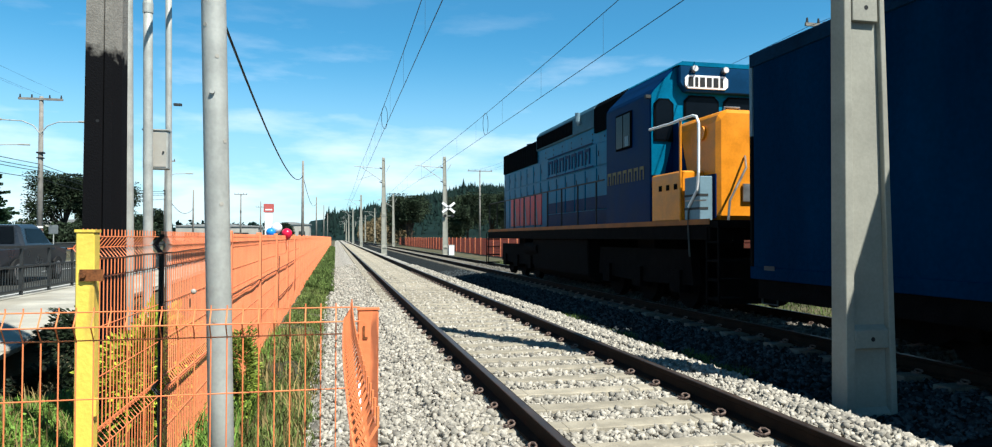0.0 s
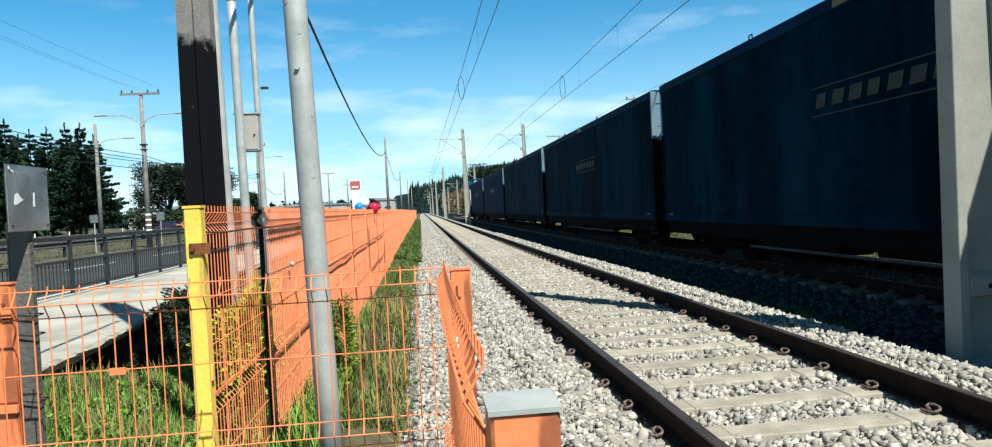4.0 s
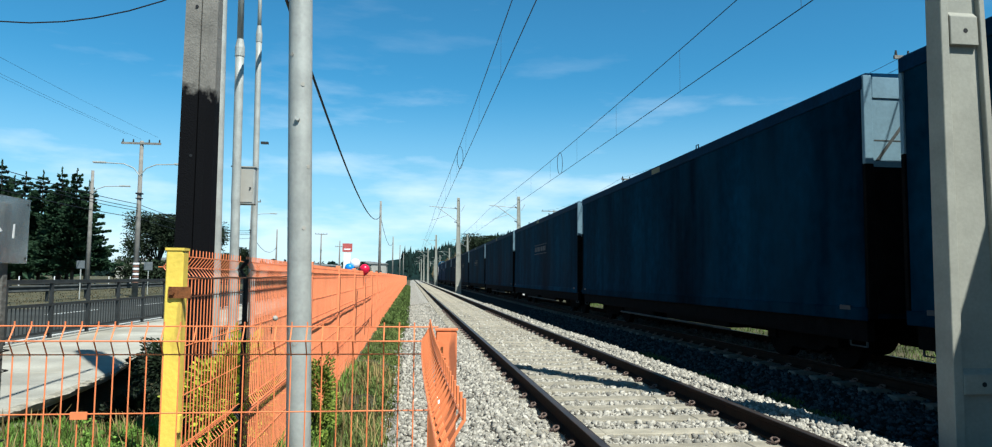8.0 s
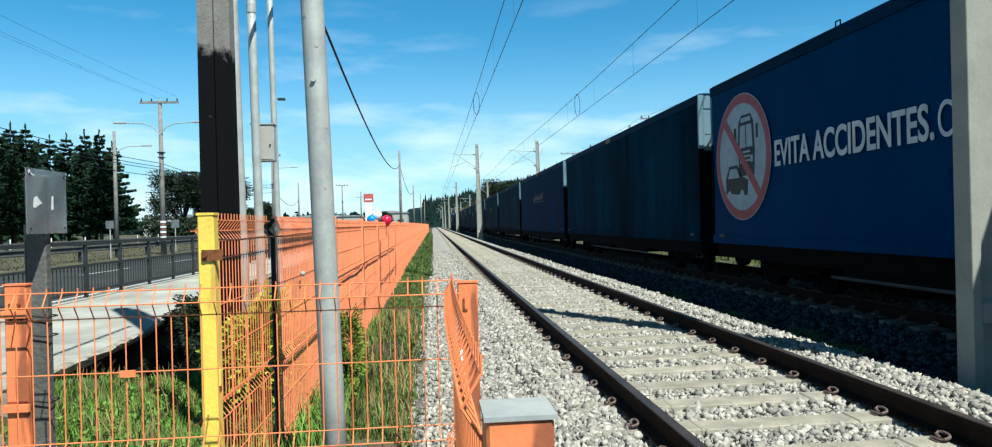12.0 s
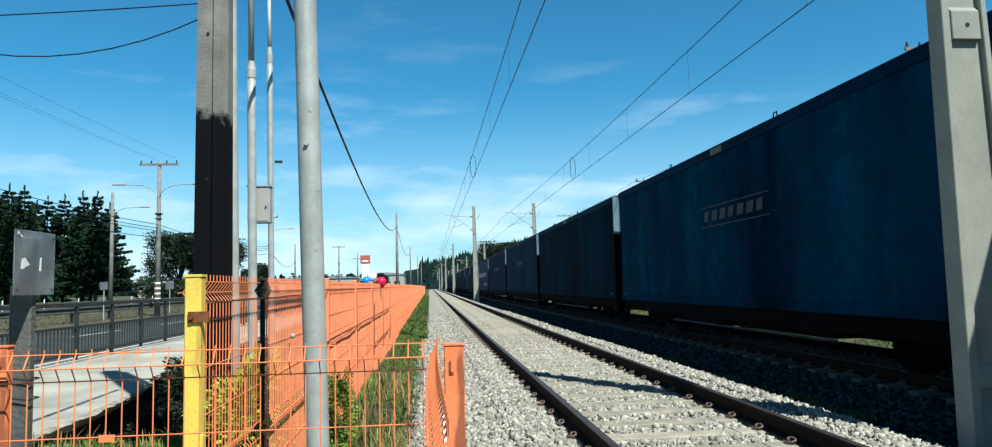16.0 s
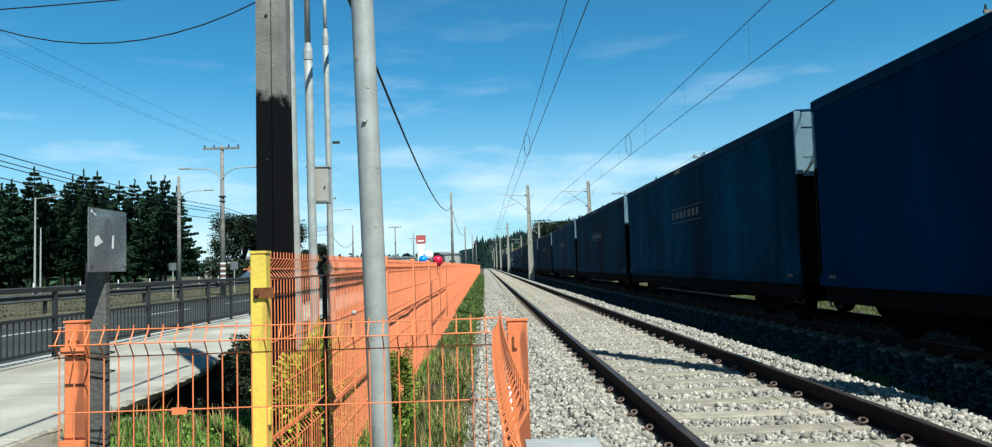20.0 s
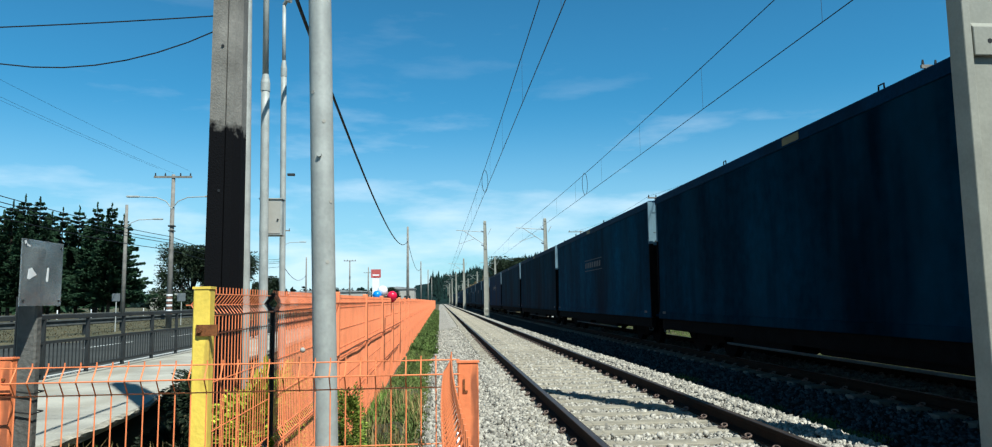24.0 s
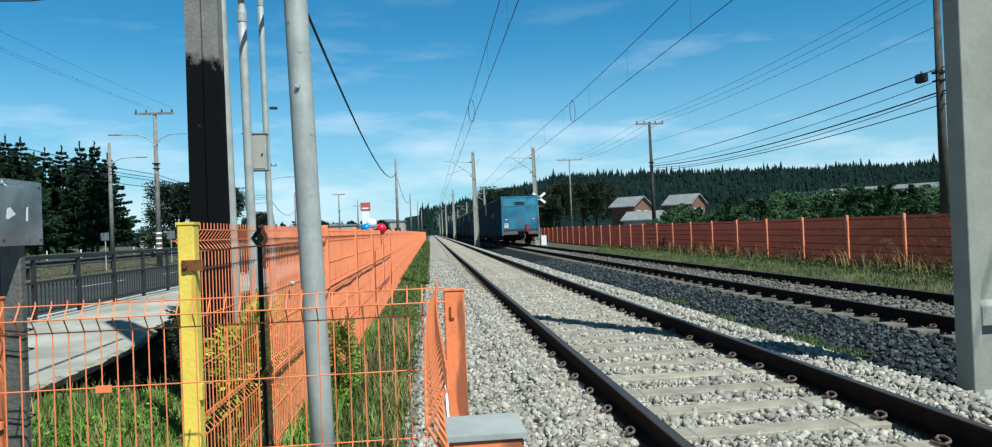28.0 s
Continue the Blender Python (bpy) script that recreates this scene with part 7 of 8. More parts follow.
grass("rear_grass", 24000, -4.9, -1.6, -8, 2.6, 0.04, 0.20, M["grass"], "short green grass between the footpath and the ballast", 21, width=0.006)
grass("far_field_grass", 5000, -26, -17.4, 14, 80, 0.03, 0.14, M["median_grass"], "thin dry grass on the road median", 17, 1.3, width=0.02)


def shrub(name, x, y, z, rx, ry, h, count, size, material, label, seed, twigs=7, cat="shrub"):
    th = thing(name, pose(x, y, z), label, cat)
    rng = np.random.default_rng(seed)
    p = rng.normal(size=(count, 3))
    p /= np.linalg.norm(p, axis=1)[:, None]
    lump = np.array([0.78 + 0.5 * noise.noise(Vector(q) * 2.4 + Vector((seed, 0, 0))) for q in p])
    p = p * (lump * rng.random(count) ** 0.25)[:, None] * np.array([rx, ry, h * 0.55]) + np.array([0, 0, h * 0.5])
    p[:, 2] = np.maximum(p[:, 2], 0.02)
    v, f = leaves(p, size, seed)
    ob = new("foliage", mesh_np("foliage", v, f, material))
    ob.parent = th
    bm = B()
    r = random.Random(seed)
    for i in range(twigs):
        a = r.uniform(0, 6.28)
        tube(bm, [(0, 0, -0.05), (0.4 * rx * math.cos(a), 0.4 * ry * math.sin(a), h * 0.4), (0.75 * rx * math.cos(a), 0.75 * ry * math.sin(a), h * r.uniform(0.6, 0.85))], [0.012 * h + 0.004, 0.008 * h, 0.003 * h], 5)
    part("woody_stem", bm, M["bark"], th)
    return th


shrub("flowering_shrub", -2.12, 6.2, -0.25, 0.15, 0.36, 0.86, 4200, 0.013, M["weed_soft"], "yellow-green flowering shrub at the foot of the fence", 31)
shrub("flowering_shrub", -2.85, 6.4, -0.32, 0.40, 1.2, 1.05, 3600, 0.035, M["weed"], "yellow-green shrub growing behind the orange fence", 32)
# two added shrubs whose dark leaves stand for shade under the path slab
shrub("dark_shrub", -4.75, 9.75, -0.95, 0.55, 0.6, 0.75, 4200, 0.03, M["shrub"], "added dark foliage standing for shade in the washed-out hollow", 37)
shrub("dark_shrub", -3.95, 9.9, -0.45, 0.5, 0.8, 0.7, 4200, 0.03, M["shrub"], "added dark foliage standing for shade at the edge of the hollow", 38)
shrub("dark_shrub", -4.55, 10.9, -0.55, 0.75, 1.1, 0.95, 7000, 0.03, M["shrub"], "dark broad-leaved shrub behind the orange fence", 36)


def conifer(seed, h, spread):
    """A pine: tapered trunk, whorls of drooping limbs and needle sprays."""
    r = random.Random(seed)
    tb = B()
    tube(tb, [(0, 0, -0.3), (0.05, 0, h * 0.4), (0, 0.05, h)], [0.018 * h, 0.012 * h, 0.02], 8)
    pts, dirs = [], []
    z = h * 0.15
    while z < h * 0.97:
        k = 1 - z / h
        for i in range(r.randint(6, 8)):
            a = r.uniform(0, 6.283)
            ln = spread * (0.02 + 1.0 * k ** 0.85) * r.uniform(0.6, 1.12)
            tip = Vector((ln * math.cos(a), ln * math.sin(a), z + ln * r.uniform(-0.10, 0.28)))
            root = Vector((0, 0, z))
            if ln > 1.0:
                tube(tb, [tuple(root), tuple(root.lerp(tip, 0.6)), tuple(tip)], [0.04, 0.025, 0.008], 4)
            for j in range(int(20 + 36 * ln)):
                s = r.random() ** 0.7
                q = root.lerp(tip, 0.10 + 0.90 * s)
                b = a + r.uniform(-0.9, 0.9) * (1.1 - 0.6 * s)
                k_ = (0.22 + 0.16 * ln * (1.15 - s)) * r.uniform(0.7, 1.3)
                pts.append((q.x, q.y, q.z + r.gauss(0, 0.05)))
                dirs.append((math.cos(b) * k_, math.sin(b) * k_, k_ * r.uniform(-0.15, 0.6)))
        z += r.uniform(0.030, 0.045) * h
    for j in range(14):
        pts.append((0, 0, h * (0.93 + 0.006 * j)))
        b = r.uniform(0, 6.283)
        dirs.append((0.10 * math.cos(b), 0.10 * math.sin(b), 0.34))
    p, d = np.array(pts), np.array(dirs)
    rng = np.random.default_rng(seed)
    s = np.cross(d, rng.normal(size=d.shape))
    s = s / np.linalg.norm(s, axis=1)[:, None] * (0.06 + 0.13 * np.linalg.norm(d, axis=1))[:, None]
    v = np.stack([p, p + d * 0.5 + s, p + d, p + d * 0.5 - s], 1).reshape(-1, 3)
    f = np.arange(len(p) * 4).reshape(-1, 4)
    return finish(tb, "trunk", M["bark"]), mesh_np("crown", v, f, M["leaf_dark"])


PINES = [conifer(s, 12.0, 4.4) for s in (41, 42, 43, 44)]
r_ = random.Random(9)
spots = [(-63 + 1.28 * i + r_.uniform(-0.7, 0.7), 74 + r_.uniform(-3, 6) + 0.28 * i, r_.uniform(0.82, 1.10)) for i in range(25)] + [(-66 + 2.5 * i, 90 + r_.uniform(-5, 6), r_.uniform(0.95, 1.2)) for i in range(13)] + [(-72, 60, 1.1), (-66, 70, 1.0), (-70, 84, 1.1), (-80, 75, 1.1), (-76, 66, 1.0), (-66, 62, 0.95)]
spots = [p for p in spots if (p[0] + 1.4) / p[1] < -0.405]
for i, (x, y, k) in enumerate(spots):
    tk, cr = PINES[i % 4]
    th = thing("pine_tree", pose(x, y, -0.1, 0, 0, r_.uniform(0, 360)), "tall dark green pine in a roadside row", "tree", "roadside pines")
    for nm, me in (("trunk", tk), ("crown", cr)):
        o = share(nm, me, th, Matrix.Diagonal((k * 0.9, k * 0.9, k, 1)))


M["euca"] = mat("eucalyptus_leaf", (0.022, 0.0346, 0.0176), 0.8, var=0.4, scale=0.6, fine=5, bump=0, island=0.45, spec=0.2)


def broad_tree(seed, h, spread, n=20000, size=0.16):
    r = random.Random(seed)
    rng = np.random.default_rng(seed)
    tb = B()
    tube(tb, [(0, 0, -0.3), (0.1, 0, h * 0.3), (0.05, 0.1, h * 0.6)], [0.03 * h, 0.022 * h, 0.012 * h], 8)
    pts = []
    for i in range(13):
        a, e = r.uniform(0, 6.283), r.uniform(0.35, 0.95)
        c = Vector((spread * 0.62 * math.cos(a) * r.uniform(0.3, 1), spread * 0.62 * math.sin(a) * r.uniform(0.3, 1), h * e))
        tube(tb, [(0.05, 0, h * 0.28), tuple(Vector((0.05, 0, h * 0.3)).lerp(c, 0.6)), tuple(c)], [0.012 * h, 0.008 * h, 0.004 * h], 5)
        p = np.clip(rng.normal(size=(n // 13, 3)), -1.7, 1.7) * np.array([0.20, 0.20, 0.085]) * np.array([spread, spread, h])
        pts.append(p + np.array(c))
    v, f = leaves(np.concatenate(pts), size, seed, 2.0)
    return finish(tb, "trunk", M["bark"]), mesh_np("crown", v, f, M["euca"])


BROAD = [broad_tree(51, 10, 5.0), broad_tree(52, 8, 4.0)]
for i, (x, y, k, b) in enumerate(((-35.8, 103, 0.94, 0), (-31.5, 108, 0.90, 0), (-36.5, 116, 0.95, 1), (-30, 125, 0.7, 1), (-26, 170, 0.6, 1), (-13, 190, 0.6, 1), (-40, 160, 0.7, 1), (11.5, 132, 0.85, 0), (14, 150, 1.0, 0), (18, 118, 0.8, 1), (22, 128, 0.9, 0), (29, 140, 1.0, 0), (34, 150, 1.0, 0))):
    th = thing("broad_tree", pose(x, y, -0.1, 0, 0, 47 * i), "rounded dark green broad-leaved tree beside the line", "tree", "broad-leaved trees")
    for nm, me in zip(("trunk", "crown"), BROAD[b]):
        share(nm, me, th, Matrix.Diagonal((k, k, k, 1)))

# clipped-looking cypress hedge beyond the red fence
HEDGE = []
for s in (61, 62, 63):
    rng = np.random.default_rng(s)
    c, d = [], []
    for i in range(34):
        a, e = rng.uniform(0, 6.283), rng.uniform(0.0, 1.0)
        out = np.array([math.cos(a), math.sin(a), 0.55])
        q = np.array([math.cos(a) * 2.1 * math.sqrt(1 - e * e) * rng.uniform(0.75, 1.1), math.sin(a) * 2.1 * math.sqrt(1 - e * e) * rng.uniform(0.75, 1.1), 0.35 + 2.5 * e * rng.uniform(0.8, 1.1)])
        n = 330
        u = rng.random(n)[:, None] ** 0.7
        c.append(q + out * (u - 0.6) * 1.3 + rng.normal(size=(n, 3)) * np.array([0.30, 0.30, 0.14]) * (1.2 - u))
        d.append(out + rng.normal(size=(n, 3)) * 0.5)
    c, d = np.concatenate(c), np.concatenate(d)
    d, c = d[c[:, 2] > 0.05], c[c[:, 2] > 0.05]
    d = d / np.linalg.norm(d, axis=1)[:, None] * rng.uniform(0.14, 0.34, len(d))[:, None]
    w = np.cross(d, rng.normal(size=d.shape))
    w = w / np.linalg.norm(w, axis=1)[:, None] * 0.035
    v = np.stack([c - d * 0.5, c + w, c + d * 0.5, c - w], 1).reshape(-1, 3)
    HEDGE.append(mesh_np("foliage", v, np.arange(len(c) * 4).reshape(-1, 4), M["hedge"]))
bm = B()
for k in range(5):
    a = 1.256 * k
    tube(bm, [(0, 0, -0.2), (0.8 * math.cos(a), 0.8 * math.sin(a), 1.1), (1.5 * math.cos(a), 1.5 * math.sin(a), 2.2)], [0.09, 0.05, 0.02], 6)
STEMS = finish(bm, "woody_stem", M["bark"])
for i in range(54):
    row = i % 3
    x = 15.2 + 0.48 * i + r_.uniform(-0.6, 0.6)
    y = 43 + 5 * row + r_.uniform(-1.5, 1.5) - 0.10 * i
    k = (0.64 + 0.013 * min(i, 20)) * r_.uniform(0.72, 1.22)
    th = thing("cypress_bush", pose(x, y, -0.15, 0, 0, r_.uniform(0, 360)), "dense green cypress bush in a hedge row", "bush", "hedge bushes")
    share("foliage", HEDGE[i % 3], th, Matrix.Diagonal((k, k, k, 1)))
    share("woody_stem", STEMS, th, Matrix.Diagonal((k, k, k, 1)))


# brambles close behind the red fence
for i in range(26):
    y = 9 + 2.0 * i + r_.uniform(-0.5, 0.5)
    k = r_.uniform(0.24, 0.40) * (1.5 if 30 < y < 38 else 1.0)
    th = thing("bramble_bush", pose(12.2 + r_.uniform(0, 0.8), y, -0.2, 0, 0, r_.uniform(0, 360)), "dark tangled bramble bush behind the red fence", "bush", "brambles behind the fence")
    share("foliage", HEDGE[i % 3], th, Matrix.Diagonal((k, k * 1.3, k, 1)))
    share("woody_stem", STEMS, th, Matrix.Diagonal((k, k, k, 1)))


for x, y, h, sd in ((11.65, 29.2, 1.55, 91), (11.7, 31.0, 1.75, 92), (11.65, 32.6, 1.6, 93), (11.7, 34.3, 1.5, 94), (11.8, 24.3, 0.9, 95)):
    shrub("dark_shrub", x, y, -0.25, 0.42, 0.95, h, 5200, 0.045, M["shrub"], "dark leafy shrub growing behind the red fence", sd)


# ---- wooded hill ----
def hill_z(x, y):
    d = max(0.0, (y - 340) / 300)
    return -0.5 + 46.0 * min(1, d) ** 0.8 * (0.35 + 0.65 * min(1, max(0, (x + 10) / 120))) + 3.0 * noise.noise((x * 0.01, y * 0.01, 0))


hx, hy = [-20 + 30 * i for i in range(46)], [330 + 40 * i for i in range(12)]
sheet("hill", hx, hy, hill_z, M["forest"], "low wooded hill behind the houses")
rng = np.random.default_rng(77)
n = 15000
tx, ty = rng.uniform(-8, 1250, n), 345 + 330 * rng.random(n)
tz = np.array([hill_z(a, b) for a, b in zip(tx, ty)])
th_ = rng.uniform(3.6, 8.5, n) * np.array([0.85 + 0.6 * noise.noise((a * 0.03, b * 0.03, 2)) for a, b in zip(tx, ty)]) * (1 + 0.4 * (rng.random(n) > 0.93))
tr_ = th_ * rng.uniform(0.16, 0.26, n)
V_, F_ = [], []
for lvl, (za, zb, ra) in enumerate(((0.0, 0.62, 1.0), (0.38, 1.0, 0.62))):
    ang = rng.uniform(0, 6.28, (n, 1)) + np.arange(6)[None] * 2 * math.pi / 6
    rr = tr_[:, None] * ra * rng.uniform(0.55, 1.25, (n, 6))
    ring = np.stack([tx[:, None] + rr * np.cos(ang), ty[:, None] + rr * np.sin(ang), tz[:, None] + th_[:, None] * (za + rng.uniform(-0.08, 0.1, (n, 6)))], 2)
    tip = np.stack([tx + rng.normal(0, 0.2, n), ty, tz + th_ * zb], 1)[:, None]
    v = np.concatenate([ring, tip], 1).reshape(-1, 3)
    i = np.arange(n)[:, None] * 7 + lvl * n * 7
    F_.append(np.concatenate([i + np.array([[k, (k + 1) % 6, 6]]) for k in range(6)]))
    V_.append(v)
tagged(new("forest", mesh_np("forest", np.concatenate(V_), np.concatenate(F_), M["forest"])), "dark conifer forest covering the low hill", "forest", kind="stuff")
rng = np.random.default_rng(78)
p = np.stack([rng.uniform(9, 15, 9000), rng.uniform(150, 420, 9000), rng.uniform(0, 7.5, 9000) * rng.random(9000) ** 0.4], 1)
v, f = leaves(p, 0.35, 79, 3.0, up=0.7)
tagged(new("bare_brush", mesh_np("bare_brush", v, f, M["brush"])), "pale leafless brush along the far track", "brush", kind="stuff")
p = np.stack([rng.uniform(-39, -25, 16000), rng.uniform(96, 110, 16000), np.zeros(16000)], 1)
p[:, 2] = np.array([2.6 + 1.8 * noise.noise((a * 0.35, b * 0.2, 4)) for a, b in p[:, :2]]) * rng.random(16000) ** 0.7
v, f = leaves(p, 0.22, 82, 2.0, up=0.5)
tagged(new("roadside_scrub", mesh_np("roadside_scrub", v, f, M["euca"])), "dense dark scrub under the broad-leaved trees", "scrub", kind="stuff")
# distant low treeline down the line and across the road
p = np.stack([rng.uniform(-420, -30, 9000), rng.uniform(330, 420, 9000), rng.uniform(0, 9, 9000) * rng.random(9000) ** 0.5], 1)
v, f = leaves(p, 1.8, 80, 1.6, up=0.5)
tagged(new("far_treeline", mesh_np("far_treeline", v, f, M["forest"])), "dark line of distant trees beyond the road", "trees", kind="stuff")
p = np.stack([rng.uniform(-130, -62, 14000), rng.uniform(60, 140, 14000), rng.uniform(0, 13, 14000) * rng.random(14000) ** 0.5], 1)
v, f = leaves(p, 0.7, 81, 3.0, up=0.9)
tagged(new("roadside_wood", mesh_np("roadside_wood", v, f, M["leaf_dark"])), "dark wood behind the roadside pines", "wood", kind="stuff")


# ---- buildings ----
def house(x, y, w, d, h, rise, label, wall="brick", turn=0):
    th = thing("house", pose(x, y, -0.1, 0, 0, turn), label, "house", "houses beyond the hedge")
    bm = B()
    box(bm, 0, w, 0, d, 0, h)
    wl_ = part("wall", bm, M[wall], th)
    bm = B()
    prism(bm, [(-0.4, h - 0.1), (w / 2, h + rise), (w + 0.4, h - 0.1), (w + 0.4, h + 0.05), (w / 2, h + rise + 0.15), (-0.4, h + 0.05)], "y", -0.4, d + 0.4)
    part("roof", bm, M["roof_tin"], th, "grey tin roof")
    bm = B()
    prism(bm, [(0, h), (w, h), (w / 2, h + rise)], "y", 0.0, 0.12)
    part("gable", bm, M[wall], th)
    for k in range(2):
        bm = B()
        xa = w * (0.18 + 0.42 * k)
        box(bm, xa, xa + w * 0.2, -0.05, 0.05, h * 0.62, h * 0.85)
        fr = part("window", bm, M["white"], th)
        bm = B()
        box(bm, xa + 0.08, xa + w * 0.2 - 0.08, -0.07, -0.04, h * 0.62 + 0.08, h * 0.85 - 0.08)
        part("pane", bm, M["glass"], fr)
    return th


house(30.6, 110, 4.5, 4.4, 4.2, 1.5, "two-storey brick house with a grey tin roof", turn=38)
house(40.6, 112, 4.2, 5.0, 4.3, 1.6, "two-storey brick house with a grey tin roof among trees", turn=38)
house(31.8, 103, 5.6, 5, 2.0, 1.2, "low outbuilding with a pale tin roof", "cream", turn=55)
house(39.0, 45, 7, 9, 2.9, 1.1, "dark shed with a grey tin roof beyond the fence", "dark_rail")


def shed(x, y, w, d, h, label):
    th = thing("warehouse", pose(x, y, 0), label, "warehouse", "distant sheds")
    bm = B()
    box(bm, 0, w, 0, d, 0, h)
    part("wall", bm, M["cream"], th)
    bm = B()
    prism(bm, [(-0.3, h), (w + 0.3, h), (w + 0.3, h + 0.25), (w / 2, h + 0.9), (-0.3, h + 0.25)], "y", -0.3, d + 0.3)
    part("roof", bm, M["roof_tin"], th)
    for k in range(3):
        bm = B()
        box(bm, w * (0.1 + 0.3 * k), w * (0.28 + 0.3 * k), -0.06, 0.02, 0, h * 0.6)
        part("door", bm, M["dark_rail"], th)


shed(55, 96, 42, 12, 4.9, "long shed with a pale tin roof behind the hedge")
shed(-20.5, 235, 11, 14, 5.2, "white roadside building with a flat roof")
shed(-45, 215, 22, 14, 4.2, "low white roadside building")
shed(-75, 190, 26, 14, 4.6, "low white roadside warehouse far down the road")
ts = thing("totem_sign", pose(-21.3, 228, 0), "tall red and white roadside totem sign", "sign")
bm = B()
box(bm, -1.1, 1.1, -0.2, 0.2, 0, 8.8)
part("column", bm, M["white"], ts)
bm = B()
box(bm, -1.5, 1.5, -0.3, 0.3, 8.8, 11.4)
M["faded_red"] = mat("sun_faded_red", (0.42, 0.085, 0.075), 0.6, var=0.15, scale=1, fine=10, bump=0)
bd = part("panel", bm, M["faded_red"], ts, "red sign panel with pale bars")
bm = B()
box(bm, -1.0, 1.0, -0.34, -0.3, 9.4, 9.8)
part("bar", bm, M["white"], bd)

# ---- level crossing sign on the mast ----
xs_ = thing("crossing_sign", pose(8.72, 67.26, 0), "white crossed-board railway crossing sign on a mast", "sign")
for a in (38, -38):
    bm = B()
    box(bm, -0.75, 0.75, -0.02, 0.02, -0.11, 0.11)
    part("board", bm, M["white"], xs_, at=pose(0.3, 0, 4.1, 0, a, 0))
for k in (-0.35, 0.35):
    bm = B()
    tube(bm, [(0.3 + k, -0.05, 3.3), (0.3 + k, -0.2, 3.3)], 0.15, 12)
    part("signal_lamp", bm, M["black"], xs_)
bm = B()
tube(bm, [(0.03, 0.1, 3.3), (0.6, -0.05, 3.3)], 0.03, 6)
tube(bm, [(0.03, 0.1, 4.1), (0.3, 0.0, 4.1)], 0.03, 6)
part("bracket", bm, M["galv"], xs_)
tc = thing("track_cabinet", pose(8.45, 62.0, -0.33), "small pale trackside equipment cabinet", "cabinet")
bm = B()
box(bm, -0.25, 0.25, -0.2, 0.2, 0, 0.95)
part("body", bm, M["galv"], tc, bevel=0.02)
bm = B()
box(bm, -0.22, 0.22, -0.22, -0.2, 0.08, 0.88)
part("door", bm, M["white"], tc)


# ---- road vehicles ----
M["car_glass"] = mat("tinted_car_glass", (0.008, 0.010, 0.012), 0.15, var=0.1, scale=2, fine=10, bump=0, spec=0.25)
def vehicle(name, paint, label, cat, prof, w, wheel_y, r=0.34, glass=(), bed=None):
    """prof: side outline (y, z) with y from the rear bumper; the body is narrowed towards the roof."""
    th = thing(name, pose(0, 0, 0), label, cat)
    bm = B()
    prism(bm, prof, "x", -w / 2, w / 2)
    zmax = max(z for _, z in prof)
    ymax = max(y for y, _ in prof)
    lean = lambda z: 1 - 0.26 * max(0.0, z / zmax - 0.64) / 0.36
    for v in bm.verts:
        v.co.x *= lean(v.co.z)
        if v.co.y < 0.15 or v.co.y > ymax - 0.15:
            v.co.x *= 0.92
    part("body", bm, paint, th, bevel=0.085)
    for ya, yb, za, zb, kind_ in glass:
        bm = B()
        if kind_ == "rear":
            k = 0.37 * w
            vs = [bm.verts.new(p) for p in ((-k, ya - 0.05, za + 0.02), (k, ya - 0.05, za + 0.02), (k * 0.86, yb - 0.05, zb + 0.02), (-k * 0.86, yb - 0.05, zb + 0.02))]
            bm.faces.new(vs)
            bmesh.ops.solidify(bm, geom=bm.faces[:], thickness=0.02)
        else:
            s = -1 if kind_ == "left" else 1
            x = lambda z: s * (w / 2 * lean(z) + 0.006)
            vs = [bm.verts.new(p) for p in ((x(za), ya, za), (x(za), yb, za), (x(zb), yb - 0.25, zb), (x(zb), ya + 0.2, zb))]
            bm.faces.new(vs)
            bmesh.ops.solidify(bm, geom=bm.faces[:], thickness=0.012)
        part("window", bm, M["car_glass"], th)
    for s in (-1, 1):
        for y in wheel_y:
            bm = B()
            tube(bm, [(s * (w / 2 - 0.22), y, r), (s * (w / 2 + 0.01), y, r)], r, 20)
            ty_ = part("tyre", bm, M["rubber"], th)
            bm = B()
            tube(bm, [(s * (w / 2 - 0.05), y, r), (s * (w / 2 + 0.018), y, r)], r * 0.62, 16)
            part("rim", bm, M["steel"], ty_)
        bm = B()
        x = s * (0.46 * w - 0.13)
        box(bm, x - 0.11, x + 0.11, -0.025, 0.08, 0.80, 0.95)
        part("tail_lamp", bm, M["lamp_red"], th)
        bm = B()
        box(bm, s * (w / 2 + 0.02), s * (w / 2 + 0.16), wheel_y[1] - 0.75, wheel_y[1] - 0.62, 0.98, 1.12)
        part("mirror", bm, paint, th)
    bm = B()
    box(bm, -w / 2 + 0.08, w / 2 - 0.08, -0.09, 0.05, 0.40, 0.58)
    part("bumper", bm, M["steel"] if bed else paint, th, bevel=0.02)
    bm = B()
    box(bm, -0.2, 0.2, -0.10, -0.07, 0.66, 0.76)
    part("number_plate", bm, M["white"], th)
    return th


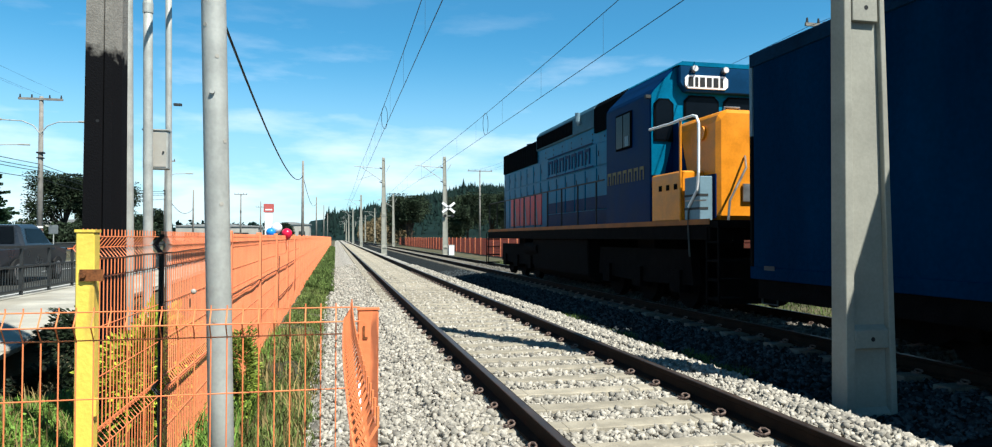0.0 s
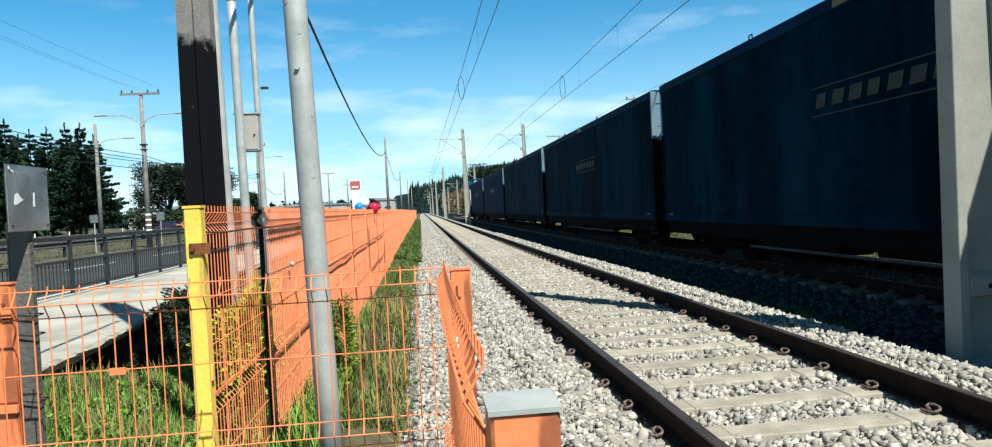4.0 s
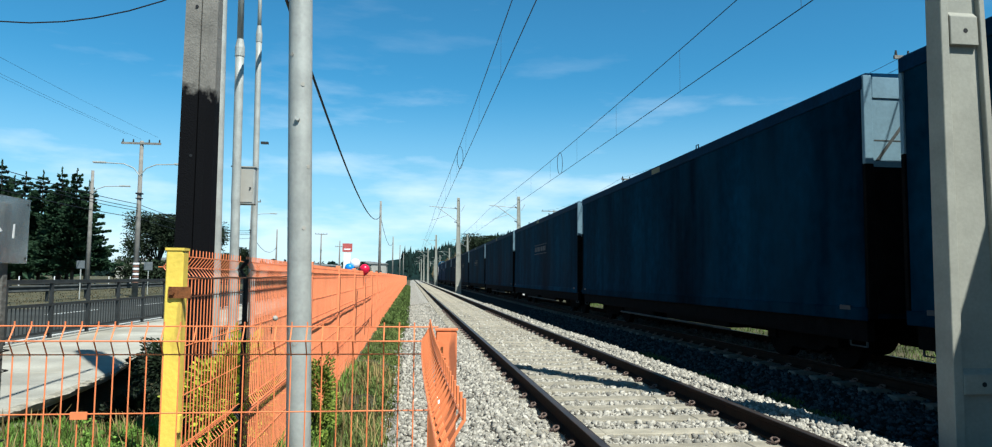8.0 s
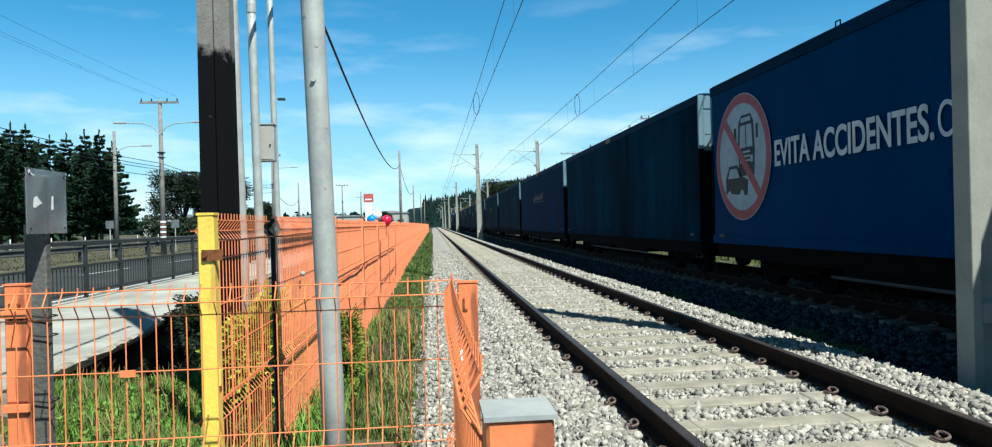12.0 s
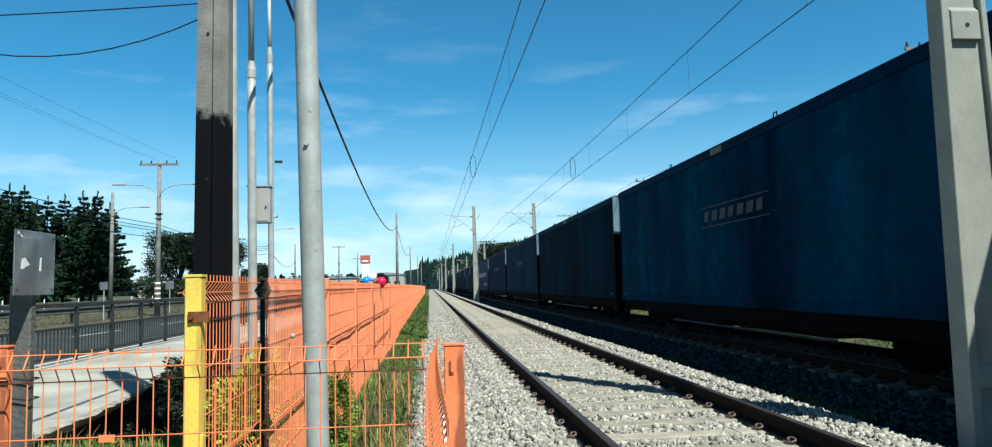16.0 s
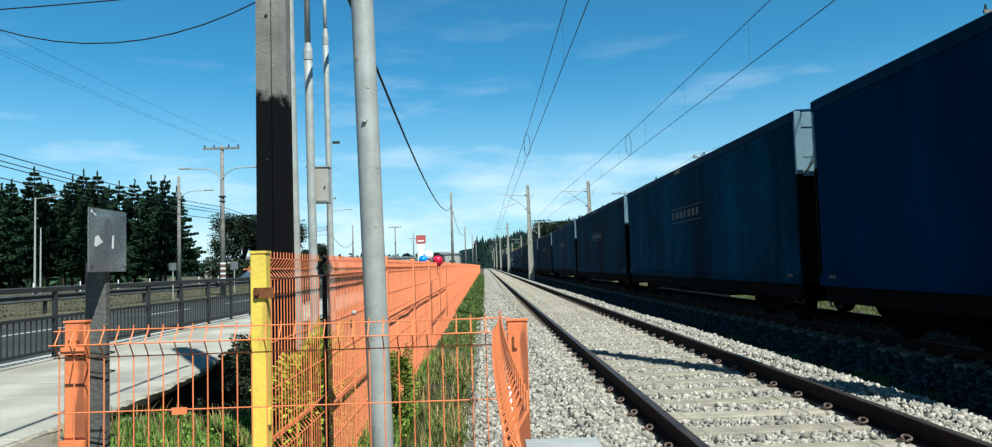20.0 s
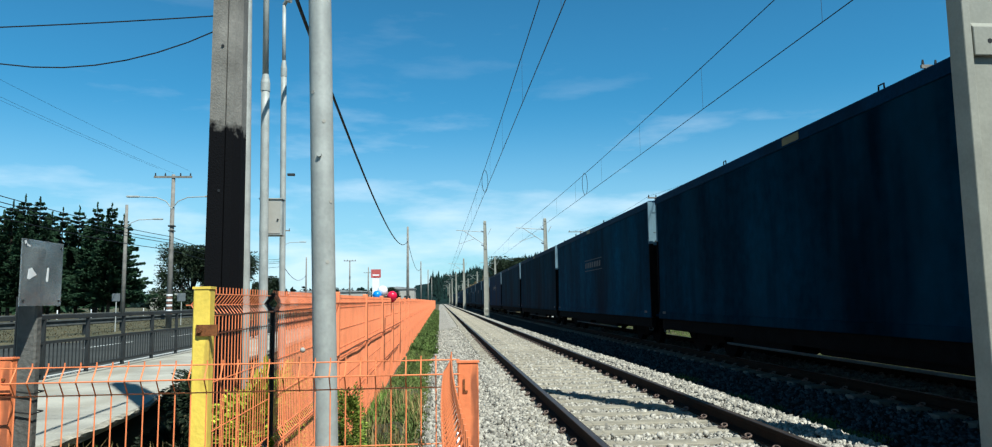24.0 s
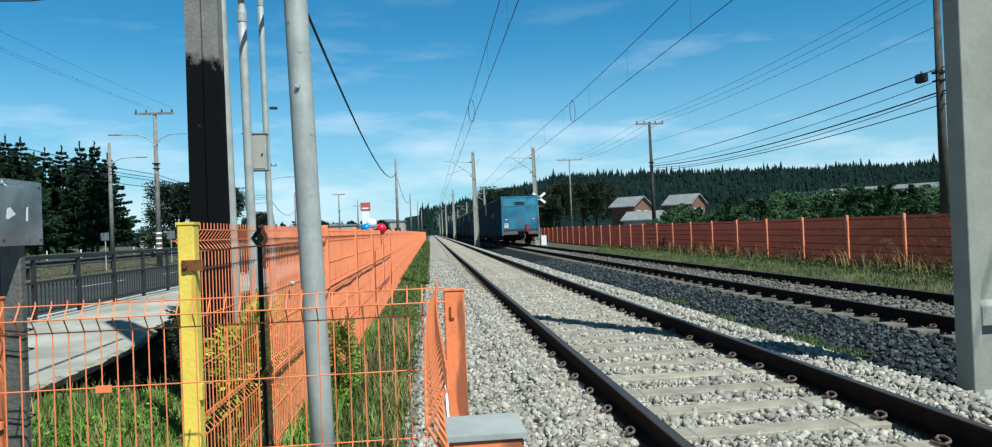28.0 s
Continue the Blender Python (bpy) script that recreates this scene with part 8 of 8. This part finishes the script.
pickup = vehicle("pickup_truck", M["car_grey"], "dark slate pickup truck driving away along the road", "pickup", [(0, 0.5), (0, 1.08), (1.55, 1.10), (1.75, 1.72), (3.1, 1.76), (3.75, 1.15), (5.0, 1.05), (5.15, 0.8), (5.15, 0.42), (0.1, 0.42)], 1.84, (1.15, 4.2), 0.37,
                 ((1.58, 1.74, 1.16, 1.66, "rear"), (1.85, 3.5, 1.18, 1.62, "right"), (1.85, 3.5, 1.18, 1.62, "left")), bed=True)
sedan = vehicle("sedan_car", M["silver"], "silver sedan driving away along the road", "car", [(0, 0.45), (0.02, 0.95), (0.55, 1.02), (1.25, 1.44), (2.5, 1.46), (3.2, 1.0), (4.25, 0.85), (4.35, 0.4), (0.1, 0.35)], 1.70, (0.85, 3.45), 0.31,
                ((0.62, 1.22, 1.04, 1.39, "rear"), (1.0, 3.05, 1.02, 1.38, "right"), (1.0, 3.05, 1.02, 1.38, "left")))
suv = vehicle("suv_car", M["car_black"], "shiny black sport utility car driving away along the road", "car", [(0, 0.5), (0.0, 1.05), (0.22, 1.60), (0.6, 1.70), (2.7, 1.70), (3.4, 1.12), (4.55, 0.98), (4.65, 0.45), (0.1, 0.38)], 1.87, (0.9, 3.65), 0.36,
              ((0.05, 0.22, 1.12, 1.56, "rear"), (0.5, 3.2, 1.12, 1.58, "right"), (0.5, 3.2, 1.12, 1.58, "left")))
white_car = vehicle("white_car", M["white"], "white hatchback driving away along the road", "car", [(0, 0.5), (0.0, 1.0), (0.2, 1.45), (0.6, 1.52), (2.3, 1.52), (3.0, 1.05), (3.9, 0.9), (4.0, 0.45), (0.1, 0.38)], 1.72, (0.75, 3.2), 0.31,
                    ((0.05, 0.22, 1.08, 1.40, "rear"), (0.5, 2.8, 1.06, 1.42, "right"), (0.5, 2.8, 1.06, 1.42, "left")))
M["car_plum"] = mat("plum_car_paint", (0.0255, 0.0187, 0.034), 0.3, 0.2, var=0.1, scale=2, fine=20, bump=0)
M["car_blue"] = mat("blue_grey_car_paint", (0.0595, 0.0935, 0.136), 0.3, 0.2, var=0.1, scale=2, fine=20, bump=0)
SALOON = [(0, 0.45), (0.02, 0.95), (0.55, 1.02), (1.25, 1.44), (2.5, 1.46), (3.2, 1.0), (4.25, 0.85), (4.35, 0.4), (0.1, 0.35)]
PANES = ((0.62, 1.22, 1.04, 1.39, "rear"), (1.0, 3.05, 1.02, 1.38, "right"), (1.0, 3.05, 1.02, 1.38, "left"))
oncoming = [vehicle("sedan_car", M[m], label, "car", SALOON, 1.70, (0.85, 3.45), 0.31, PANES) for m, label in (
    ("car_plum", "dark plum sedan coming along the far carriageway"), ("car_black", "black sedan coming along the far carriageway"),
    ("car_grey", "slate sedan coming along the far carriageway"), ("car_blue", "blue-grey sedan coming along the far carriageway"))]
for s in (-0.7, 0.7):
    bm = B()
    tube(bm, [(s, 0.5, 1.70), (s, 0.7, 1.77), (s, 2.3, 1.77), (s, 2.6, 1.71)], 0.018, 6)
    part("roof_rail", bm, M["steel"], suv)


# ---- motion ----
TIMES = [0.0, 0.5] + [1.0 * i for i in range(1, 29)]


def motions():
    for k, w in enumerate(wagons):
        walk(w, [(t, pose(CX, tail(t) + k * PITCH, FAR_Z)) for t in TIMES])
    walk(loco, [(t, pose(CX, tail(t) + 28 * PITCH, FAR_Z)) for t in TIMES])
    for car, x, y0, t0, v in ((pickup, -11.2, 25.4, 0.2, 17.0), (sedan, -14.6, 31.0, 0.9, 17.0), (suv, -11.2, 23.3, 1.4, 16.5), (white_car, -11.0, 17.5, 4.5, 17.0)):
        walk(car, [(t, pose(x, y0 + v * (t - t0), -0.10)) for t in (0.0, 7.0, 14.0, 21.0, 28.0)])
    for car, y0, t0, v in zip(oncoming, (67.0, 58.0, 77.8, 56.3), (4.5, 13.5, 13.5, 21.0), (28, 28, 27, 29)):
        walk(car, [(t, pose(-28.0, y0 - v * (t - t0), -0.05, 0, 0, 180)) for t in (0.0, 7.0, 14.0, 21.0, 28.0)])


motions()
